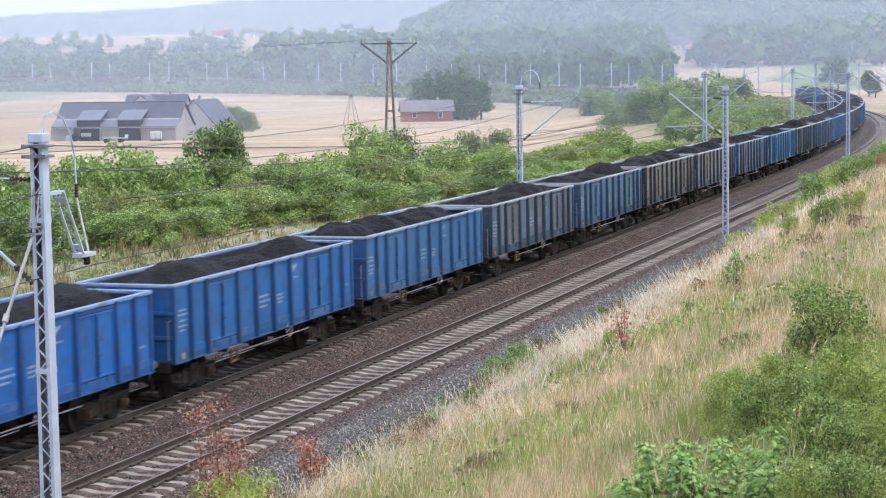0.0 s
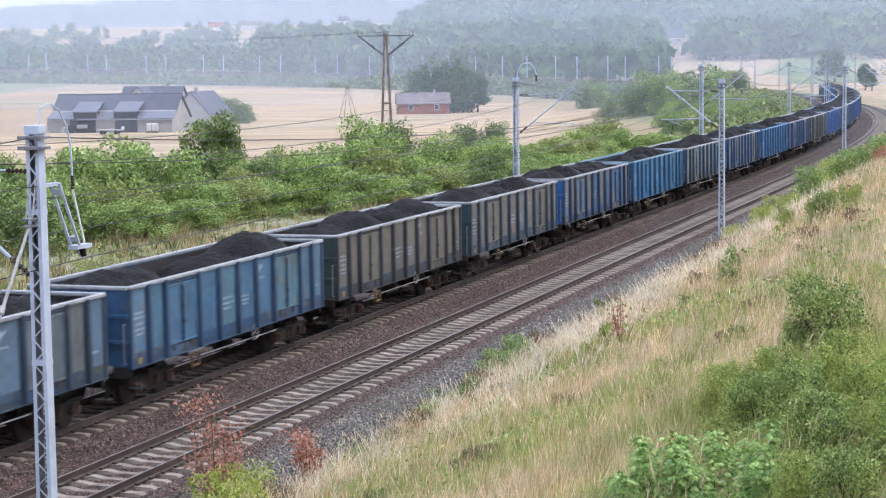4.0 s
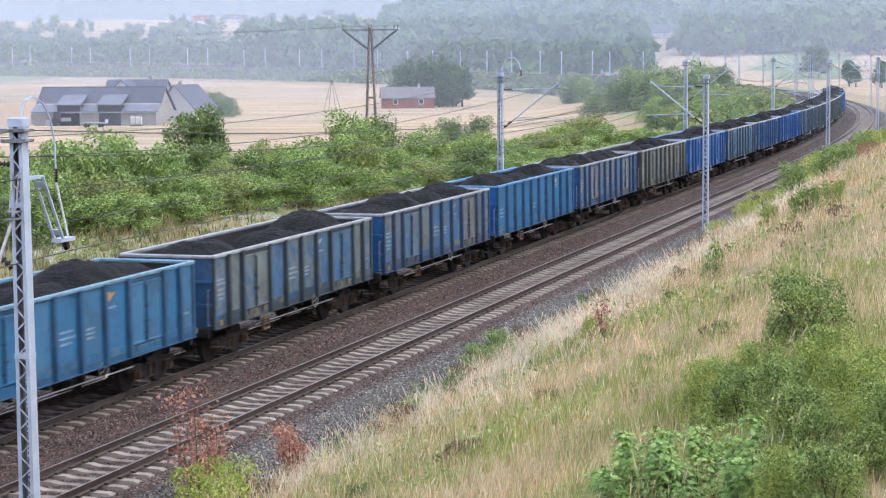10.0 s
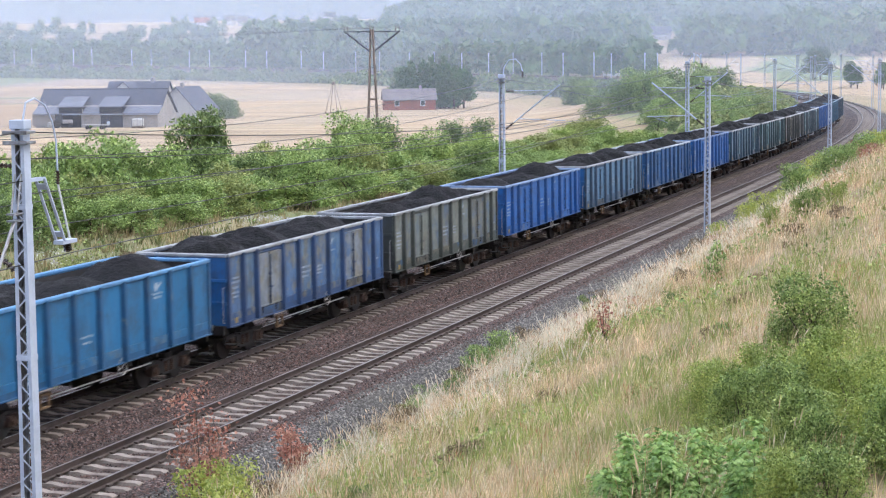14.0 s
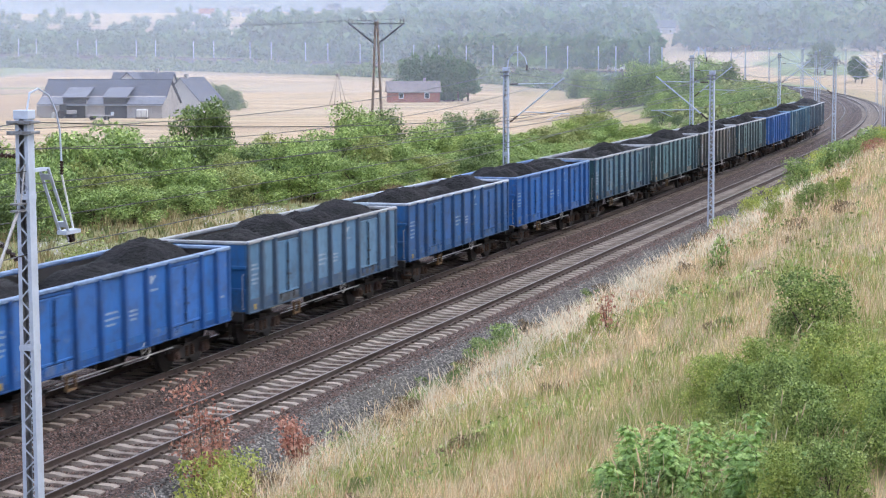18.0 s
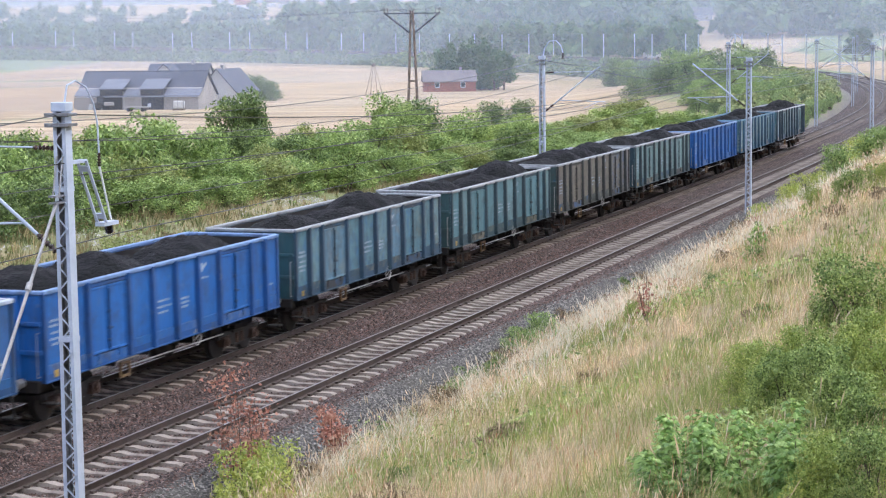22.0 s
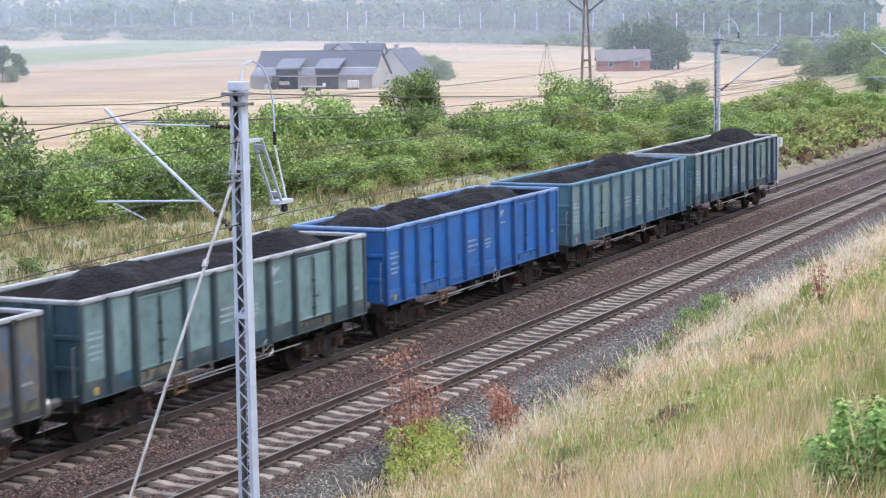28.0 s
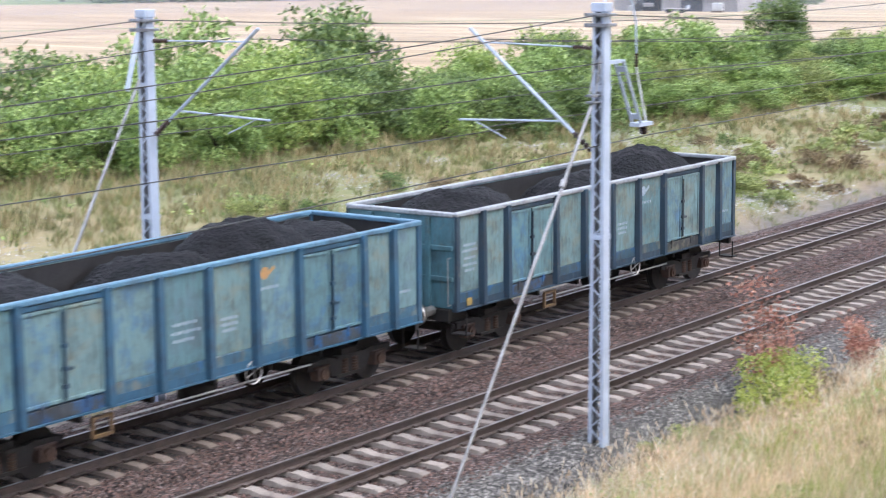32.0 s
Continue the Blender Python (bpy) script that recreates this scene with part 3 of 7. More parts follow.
STATIONS = list(np.concatenate([np.arange(-60, 260, 1.0), np.arange(260, 700, 3.0), np.arange(700, 1600, 6.0)]))
bed_v, bed_f = sweep([(-1.8, -0.245), (-1.38, -0.235), (-1.25, -0.262), (1.25, -0.262), (1.38, -0.235), (1.8, -0.25), (2.1, -0.34), (2.3, -0.36), (SPACING - 1.8, -0.25), (SPACING - 1.38, -0.235), (SPACING - 1.25, -0.262), (SPACING + 1.25, -0.262), (SPACING + 1.38, -0.235), (SPACING + 1.8, -0.25), (SPACING + 2.75, -0.42), (SPACING + 4.2, -1.0)], STATIONS)
tagged(new("ballast", mesh_of("ballast", bed_v, bed_f, BALLAST)), "rust-brown crushed stone ballast under both tracks", "ballast", kind="structure")

v, f = sweep([(-4.3, -0.97), (-3.2, -0.8), (-2.6, -0.42), (-1.8, -0.245)], STATIONS)
tagged(new("gravel_verge", mesh_of("gravel_verge", v, f, GREYBED)), "dark grey gravel shoulder beside the near track", "gravel", kind="structure")
# darkened strip between the rails imitates the shadow under the train
v, f = sweep([(SPACING - 1.12, -0.252), (SPACING - 0.9, -0.25), (SPACING + 0.9, -0.25), (SPACING + 1.12, -0.252)], STATIONS)
tagged(new("oil_stain", mesh_of("oil_stain", v, f, TRAIN_SHADE)), "dark ballast strip between the rails, imitating shadow under the train", "ballast", kind="structure")

# Vignole section: foot, web, head
RAIL = [(-0.07, -0.17), (-0.07, -0.155), (-0.012, -0.135), (-0.01, -0.045), (-0.036, -0.035), (-0.036, -0.004), (-0.03, 0.0), (0.03, 0.0), (0.036, -0.004), (0.036, -0.035), (0.01, -0.045), (0.012, -0.135), (0.07, -0.155), (0.07, -0.17)]
SLEEPER_SPAN = (18.0, 198.0)


def sleeper_bm():
    """Concrete sleeper: thick at the rails, waisted in the middle, chamfered."""
    bm = bmesh.new()
    ys = [-1.3, -1.2, -0.45, -0.25, 0.25, 0.45, 1.2, 1.3]
    tops = [-0.22, -0.185, -0.175, -0.215, -0.215, -0.175, -0.185, -0.22]
    rings = []
    for y, t in zip(ys, tops):
        rings.append([bm.verts.new((x, y, z)) for x, z in ((-0.145, -0.34), (-0.11, t), (0.11, t), (0.145, -0.34))])
    for a, b in zip(rings, rings[1:]):
        for i in range(3):
            bm.faces.new((a[i], b[i], b[i + 1], a[i + 1]))
    bm.faces.new(rings[0][::-1])
    bm.faces.new(rings[-1])
    bmesh.ops.recalc_face_normals(bm, faces=bm.faces)
    return bm


def build_track(name, off, sleeper_mat, label):
    track = tagged(empty(name), label, "railway track", kind="structure")
    for side in (GAUGE, -GAUGE):
        v, f = sweep([(off + side + a, z) for a, z in RAIL], STATIONS, True)
        idx = [1 if i % len(RAIL) == 6 else 0 for i in range(len(f))]
        child("rail", mesh_of("rail", v, f, [RAIL_SIDE, RAIL_TOP], idx), track)
    me = bm_mesh("sleeper", sleeper_bm(), sleeper_mat)
    clip = bm_mesh("fastening", boxes((-0.07, 0.07, GAUGE - 0.14, GAUGE - 0.05, -0.18, -0.13), (-0.07, 0.07, GAUGE + 0.05, GAUGE + 0.14, -0.18, -0.13), (-0.07, 0.07, -GAUGE - 0.14, -GAUGE - 0.05, -0.18, -0.13), (-0.07, 0.07, -GAUGE + 0.05, -GAUGE + 0.14, -0.18, -0.13)), RAIL_SIDE)
    rng = random.Random(3)
    s = SLEEPER_SPAN[0]
    while s < SLEEPER_SPAN[1]:
        ob = child("sleeper", me, track, at_line(s, off + rng.uniform(-0.02, 0.02), rng.uniform(-0.012, 0.008), rng.uniform(-0.5, 0.5)))
        s += 0.6
    # the rest of the sleepers, far off or out of view, as one piece
    src = np.array([v.co[:] for v in me.vertices])
    quads = [tuple(p.vertices) for p in me.polygons]
    v, f = [], []
    for s in list(np.arange(-60, SLEEPER_SPAN[0] - 0.3, 0.6)) + list(np.arange(SLEEPER_SPAN[1] + 0.3, 620, 0.6)):
        m = np.array(at_line(s, off))
        f += [tuple(i + len(v) for i in q) for q in quads]
        v += list((src @ m[:3, :3].T) + m[:3, 3])
    tagged(child("far_sleepers", mesh_of("far_sleepers", v, f, sleeper_mat), track), kind="stuff")
    v, f = [], []
    src = np.array([p.co[:] for p in clip.vertices])
    quads = [tuple(p.vertices) for p in clip.polygons]
    for s in np.arange(SLEEPER_SPAN[0], 130, 0.6):
        m = np.array(at_line(s, off))
        f += [tuple(i + len(v) for i in q) for q in quads]
        v += list((src @ m[:3, :3].T) + m[:3, 3])
    tagged(child("fastenings", mesh_of("fastenings", v, f, RAIL_SIDE), track), kind="stuff")
    return track


build_track("track_near", 0.0, CONCRETE, "rusty rails on pale concrete sleepers, empty track")
build_track("track_far", SPACING, OLD_SLEEPER, "rusty rails on stained sleepers under the coal train")


# ---- the coal train ----
HALF, WIDE, TOP, FOOT = 6.4, 1.45, 3.16, 1.12
PITCH = 14.04

BLUE = (0.011, 0.13, 0.43)
NAVY = (0.014, 0.11, 0.30)
SKYBLUE = (0.018, 0.155, 0.33)
STEELBLUE = (0.085, 0.195, 0.33)
TEAL = (0.085, 0.20, 0.24)
PALETEAL = (0.19, 0.30, 0.31)
GREYGREEN = (0.20, 0.235, 0.22)
OLIVE = (0.19, 0.185, 0.15)
DRAB = (0.15, 0.135, 0.115)
OCHRE = (0.24, 0.205, 0.13)
CREAM = (0.42, 0.42, 0.38)


def wagon_meshes():
    """The shared meshes of an open four-axle coal wagon; x along, y to its left, z from the rail's top."""
    M = {}
    # sides: sheets between posts, in local coordinates of one bay of width 1
    def sheet(w, lo=FOOT + 0.1):
        bm = boxes((-w / 2, w / 2, -0.02, 0.02, lo, TOP - 0.06))
        return bm
    for key, w in (("bay", 1.25), ("endbay", 0.965), ("even", 1.28)):
        M[key] = bm_mesh("side_panel", sheet(w, FOOT + 0.33), PAINT)
        M[key + "_foot"] = bm_mesh("foot_panel", boxes((-w / 2 + 0.06, w / 2 - 0.06, -0.034, 0.02, FOOT + 0.05, FOOT + 0.32), bevel=0.012), PAINT)
    # door leaf: sheet in a pressed rim with hinge straps
    bm = boxes((-0.40, 0.40, -0.03, 0.02, FOOT + 0.3, TOP - 0.26))
    for x in (-0.41, 0.41):
        box(bm, x - 0.03, x + 0.03, -0.055, 0.02, FOOT + 0.24, TOP - 0.22, bevel=0.01)
    for z in (FOOT + 0.27, TOP - 0.25):
        box(bm, -0.38, 0.38, -0.055, 0.02, z - 0.03, z + 0.03, bevel=0.01)
    M["door"] = bm_mesh("door", bm, PAINT)
    bm = rods(((0, -0.085, FOOT + 0.3), (0, -0.085, TOP - 0.3), 0.022), n=6)
    for z in (1.62, 1.92, 2.3):
        box(bm, -0.06, 0.06, -0.1, -0.035, z - 0.035, z + 0.035)
    box(bm, -0.02, 0.16, -0.11, -0.08, 1.88, 1.93)
    M["latch"] = bm_mesh("latch", bm, PAINT)
    bm = boxes((-0.94, 0.94, -0.05, 0.03, TOP - 0.20, TOP - 0.11), bevel=0.01)
    M["lintel"] = bm_mesh("door_lintel", bm, PAINT)
    # posts: pressed hat section, a little narrower at the head
    bm = bmesh.new()
    prof = [(-0.095, 0.0), (-0.065, -0.16), (0.065, -0.16), (0.095, 0.0)]
    lo = [bm.verts.new((x, y, FOOT - 0.02)) for x, y in prof]
    hi = [bm.verts.new((x, y * 0.8, TOP - 0.05)) for x, y in prof]
    for i in range(3):
        bm.faces.new((lo[i], lo[i + 1], hi[i + 1], hi[i]))
    bm.faces.new((lo[3], lo[0], hi[0], hi[3]))
    bm.faces.new(lo[::-1])
    bm.faces.new(hi)
    bmesh.ops.recalc_face_normals(bm, faces=bm.faces)
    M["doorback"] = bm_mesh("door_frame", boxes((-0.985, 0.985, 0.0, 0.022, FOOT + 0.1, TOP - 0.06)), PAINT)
    M["doorsill"] = bm_mesh("door_sill", boxes((-0.9, 0.9, -0.05, 0.0, FOOT - 0.02, FOOT + 0.2), (-0.55, -0.45, -0.075, -0.04, FOOT + 0.06, FOOT + 0.26), (0.45, 0.55, -0.075, -0.04, FOOT + 0.06, FOOT + 0.26), bevel=0.008), PAINT)
    M["post"] = bm_mesh("post", bm, PAINT)
    M["corner"] = bm_mesh("corner_post", boxes((-0.07, 0.07, -0.07, 0.06, FOOT - 0.05, TOP - 0.05), bevel=0.015), PAINT)
    M["top"] = bm_mesh("top_rail", boxes((-HALF, HALF, -0.08, 0.045, TOP - 0.10, TOP), bevel=0.02), PAINT)
    M["topend"] = bm_mesh("end_top_rail", boxes((-0.08, 0.07, -WIDE + 0.065, WIDE - 0.065, TOP - 0.10, TOP - 0.004), bevel=0.02), PAINT)
    M["sill"] = bm_mesh("side_sill", boxes((-HALF, HALF, -0.04, 0.05, FOOT - 0.06, FOOT + 0.12), (-HALF, HALF, -0.09, -0.03, FOOT - 0.06, FOOT - 0.03)), PAINT)
    M["end"] = bm_mesh("end_wall", boxes((-0.02, 0.02, -WIDE + 0.06, WIDE - 0.06, FOOT, TOP - 0.08)), PAINT)
    M["endpost"] = bm_mesh("end_post", boxes((-0.1, -0.02, -0.06, 0.06, FOOT, TOP - 0.12), bevel=0.012), PAINT)
    M["endbeam"] = bm_mesh("end_beam", boxes((-0.07, -0.02, -WIDE + 0.08, WIDE - 0.08, -0.05, 0.05), bevel=0.01), PAINT)
    bm = boxes((-HALF + 0.05, HALF - 0.05, -WIDE + 0.06, WIDE - 0.06, FOOT + 0.02, FOOT + 0.1))
    M["floor"] = bm_mesh("floor", bm, INSIDE)
    bm = boxes((-HALF + 0.05, HALF - 0.05, -0.012, 0.012, FOOT + 0.1, TOP - 0.12))
    M["endliner"] = bm_mesh("end_lining", boxes((0.024, 0.045, -WIDE + 0.1, WIDE - 0.1, FOOT + 0.1, TOP - 0.1)), INSIDE)
    M["liner"] = bm_mesh("side_lining", bm, INSIDE)
    # underframe: centre sill, cross members, head stocks, truss
    bm = boxes((-HALF - 0.05, HALF + 0.05, -0.2, 0.2, 0.78, FOOT - 0.05))
    for sx in (-1, 1):
        box(bm, sx * (HALF + 0.02) - 0.06, sx * (HALF + 0.02) + 0.06, -1.3, 1.3, 0.85, FOOT - 0.02)
    for x in (-3.1, -1.4, 0.2, 1.7, 3.2):
        box(bm, x - 0.05, x + 0.05, -1.38, 1.38, 0.92, FOOT - 0.06)
    M["underframe"] = bm_mesh("underframe", bm, UNDER)
    M["rod"] = bm_mesh("brake_rod", rods((( -3.2, 0, 0.80), (3.0, 0, 0.78), 0.022)), STEEL)
    bm = rods(((-0.35, 0, 0.72), (0.35, 0, 0.72), 0.17), n=12)
    M["tank"] = bm_mesh("air_reservoir", bm, UNDER, True)
    bm = boxes((-0.24, -0.19, -0.03, 0.03, 0.62, 0.95), (0.19, 0.24, -0.03, 0.03, 0.62, 0.95), (-0.24, 0.24, -0.03, 0.03, 0.58, 0.63), (-0.24, 0.24, -0.03, 0.03, 0.90, 0.95))
    M["step"] = bm_mesh("footstep", bm, STEPPAINT)
    # brake wheel with rim and spokes
    bm = bmesh.new()
    ring = []
    for i in range(16):
        a = radians(22.5 * i)
        ring.append([bm.verts.new(((0.22 + 0.02 * math.cos(b)) * math.cos(a), 0.02 * math.sin(b), (0.22 + 0.02 * math.cos(b)) * math.sin(a))) for b in (0.0, 1.57, 3.14, 4.71)])
    for p, q in zip(ring, ring[1:] + ring[:1]):
        for k in range(4):
            bm.faces.new((p[k], p[(k + 1) % 4], q[(k + 1) % 4], q[k]))
    bmesh.ops.recalc_face_normals(bm, faces=bm.faces)
    for i in range(4):
        a = radians(90 * i + 20)
        rod(bm, (0, 0, 0), (0.22 * math.cos(a), 0, 0.22 * math.sin(a)), 0.014, n=5)
    M["handwheel"] = bm_mesh("brake_wheel", bm, STEEL)
    # buffers and coupling
    bm = rods(((0, 0, 0), (0.32, 0, 0), 0.11), ((0.32, 0, 0), (0.56, 0, 0), 0.075), n=10)
    bmesh.ops.create_cone(bm, cap_ends=True, segments=16, radius1=0.24, radius2=0.22, depth=0.05, matrix=Matrix.Translation((0.58, 0, 0)) @ Matrix.Rotation(radians(90), 4, "Y"))
    M["buffer"] = bm_mesh("buffer", bm, STEEL)
    bm = boxes((0, 0.35, -0.05, 0.05, -0.06, 0.06), (0.3, 0.36, -0.12, 0.12, -0.2, 0.05), (0.3, 0.62, -0.03, 0.03, -0.25, -0.19))
    M["coupling"] = bm_mesh("coupling", bm, UNDER)
    bm = rods(((0, 0, 1.0), (0, 0, 2.0), 0.016), ((0, 0, 2.0), (0.1, 0, 2.0), 0.016), ((0, 0, 1.0), (0.1, 0, 1.0), 0.016), n=6)
    M["grip"] = bm_mesh("handrail", bm, STEEL)
    bm = boxes((0.0, 0.28, -0.2, 0.2, 0.52, 0.55), (0.0, 0.03, -0.2, -0.17, 0.52, 0.95), (0.0, 0.03, 0.17, 0.2, 0.52, 0.95))
    M["shuntstep"] = bm_mesh("shunter_step", bm, UNDER)
    # bogie: shaped side frames and bolster
    bm = bmesh.new()
    outline = [(-1.32, 0.56), (-1.32, 0.70), (-0.62, 0.72), (-0.4, 0.66), (0.4, 0.66), (0.62, 0.72), (1.32, 0.70), (1.32, 0.56), (1.12, 0.54), (1.1, 0.6), (0.68, 0.6), (0.56, 0.36), (0.42, 0.30), (-0.42, 0.30), (-0.56, 0.36), (-0.68, 0.6), (-1.1, 0.6), (-1.12, 0.54)]
    for y in (-1.0, 1.0):
        near_v = [bm.verts.new((x, y - 0.05, z)) for x, z in outline]
        far_v = [bm.verts.new((x, y + 0.05, z)) for x, z in outline]
        bm.faces.new(near_v)
        bm.faces.new(far_v[::-1])
        for i in range(len(outline)):
            j = (i + 1) % len(outline)
            bm.faces.new((near_v[i], near_v[j], far_v[j], far_v[i]))
        box(bm, -0.46, 0.46, y - 0.085, y + 0.085, 0.28, 0.34)
        box(bm, -0.4, 0.4, y - 0.08, y + 0.08, 0.64, 0.70)
    bmesh.ops.recalc_face_normals(bm, faces=bm.faces)
    box(bm, -0.25, 0.25, -1.05, 1.05, 0.5, 0.82)
    for x in (-1.3, 1.3):
        box(bm, x - 0.06, x + 0.06, -1.0, 1.0, 0.56, 0.66)
    M["bogie"] = bm_mesh("bogie_frame", bm, UNDER)
    bm = bmesh.new()
    for k in range(5):
        rod(bm, (0, 0, 0.35 + 0.058 * k), (0, 0, 0.385 + 0.058 * k), 0.095, n=10)
    rod(bm, (0, 0, 0.34), (0, 0, 0.64), 0.06, n=8)
    M["spring"] = bm_mesh("spring", bm, RUSTY)
    bm = boxes((-0.17, 0.17, -0.1, 0.1, 0.33, 0.62), (-0.24, 0.24, -0.08, 0.08, 0.56, 0.62), bevel=0.02)
    rod(bm, (0, -0.16, 0.46), (0, 0.16, 0.46), 0.115, n=14)
    rod(bm, (0, -0.18, 0.46), (0, 0.18, 0.46), 0.06, n=10)
    M["axlebox"] = bm_mesh("axle_box", bm, RUSTY)
    bm = bmesh.new()
    for y in (-1, 1):
        rod(bm, (0, y * 0.68, 0), (0, y * 0.80, 0), 0.46, 0.46, n=24)
        rod(bm, (0, y * 0.655, 0), (0, y * 0.685, 0), 0.488, 0.488, n=24)
    rod(bm, (0, -0.95, 0), (0, 0.95, 0), 0.085, n=10)
    M["wheelset"] = bm_mesh("wheelset", bm, UNDER, False)
    for key, mt in (("emblem", WHITEMARK), ("emblem_o", ORANGEMARK)):
        bm = bmesh.new()
        bmesh.ops.create_cone(bm, cap_ends=True, segments=14, radius1=0.12, radius2=0.12, depth=0.004, matrix=Matrix.Translation((-0.03, -0.02, 0.08)) @ Matrix.Rotation(radians(90), 4, "X"))
        bar(bm, (-0.05, -0.0235, 0.0), (0.24, -0.0235, 0.17), 0.004, 0.07)
        M[key] = bm_mesh("emblem", bm, mt)
    M["yellow"] = bm_mesh("yellow_mark", boxes((-0.09, 0.09, -0.05, -0.042, -0.08, 0.08)), YELLOW)
    bm = bmesh.new()
    px = -0.5
    for k, wd in enumerate((0.1, 0.07, 0.12, 0.05, 0.1, 0.08, 0.11, 0.06, 0.09)):
        box(bm, px, px + wd, -0.022, -0.018, 0.0 if k % 3 else 0.015, 0.085 if k % 2 else 0.07)
        px += wd + 0.03 + 0.02 * (k % 2)
    M["plate"] = bm_mesh("lettering", bm, WHITEMARK)
    return M


def coal_mesh(seed):
    """Rounded loader heaps of coal lying in the box, with hollows between them."""
    rng = random.Random(seed)
    nx, ny = 112, 26
    xs, ys = np.linspace(-HALF + 0.12, HALF - 0.12, nx), np.linspace(-WIDE + 0.09, WIDE - 0.09, ny)
    X, Y = np.meshgrid(xs, ys, indexing="ij")
    Z = np.full(X.shape, 2.15)
    heaps = (((-4.1, 2.2, 1.12), (1.3, 1.9, 0.95), (3.9, 2.0, 1.3)), ((-3.9, 2.0, 1.1), (0.3, 1.7, 0.95), (2.7, 2.0, 1.25), (4.7, 1.5, 1.0)), ((-4.4, 1.8, 1.2), (-1.2, 1.7, 1.2), (3.2, 2.6, 1.15)),
             ((-3.2, 2.6, 1.25), (1.0, 1.8, 1.0), (4.3, 1.9, 1.2)), ((-4.5, 1.7, 1.05), (-1.7, 1.9, 1.25), (1.6, 1.7, 1.1), (4.4, 1.8, 1.25)))[seed % 5]
    for cx, w, hgt in heaps:
        sk = rng.uniform(-0.15, 0.15)
        d2 = ((X - cx) / (1.02 * w)) ** 2 + ((Y - sk) / 1.65) ** 2
        Z = np.maximum(Z, 2.15 + 1.03 * hgt * np.clip(1.08 - d2, 0, 1) ** 0.75)
    Z += np.array([[0.13 * noise.noise(Vector((a * 1.2 + seed * 9, b * 1.2, 0))) + 0.07 * noise.noise(Vector((a * 3.4, b * 3.4, seed))) + 0.05 * noise.noise(Vector((a * 8.0, b * 9.0, seed))) for b in ys] for a in xs])
    edge = np.minimum(1, np.minimum(np.abs(np.abs(Y) - WIDE) / 0.45, np.abs(np.abs(X) - HALF) / 0.7))
    Z = np.minimum(Z, TOP - 0.16 + 0.9 * edge)
    v = np.stack([X, Y, Z], -1).reshape(-1, 3)
    i, j = np.meshgrid(np.arange(nx - 1), np.arange(ny - 1), indexing="ij")
    a = (i * ny + j).ravel()
    f = np.stack([a, a + ny, a + ny + 1, a + 1], 1)
    me = mesh_of("coal_heap", v, f, COAL, smooth=True)
    bm = bmesh.new()
    bm.from_mesh(me)
    rim = [e for e in bm.edges if e.is_boundary]
    low = bmesh.ops.extrude_edge_only(bm, edges=rim)
    for q in low["geom"]:
        if isinstance(q, bmesh.types.BMVert):
            q.co.z = FOOT + 0.11
    ed = [e for e in bm.edges if e.is_boundary]
    bmesh.ops.edgeloop_fill(bm, edges=ed)
    bm.to_mesh(me)
    bm.free()
    return me


WM = wagon_meshes()
COALS = [coal_mesh(i) for i in range(5)]


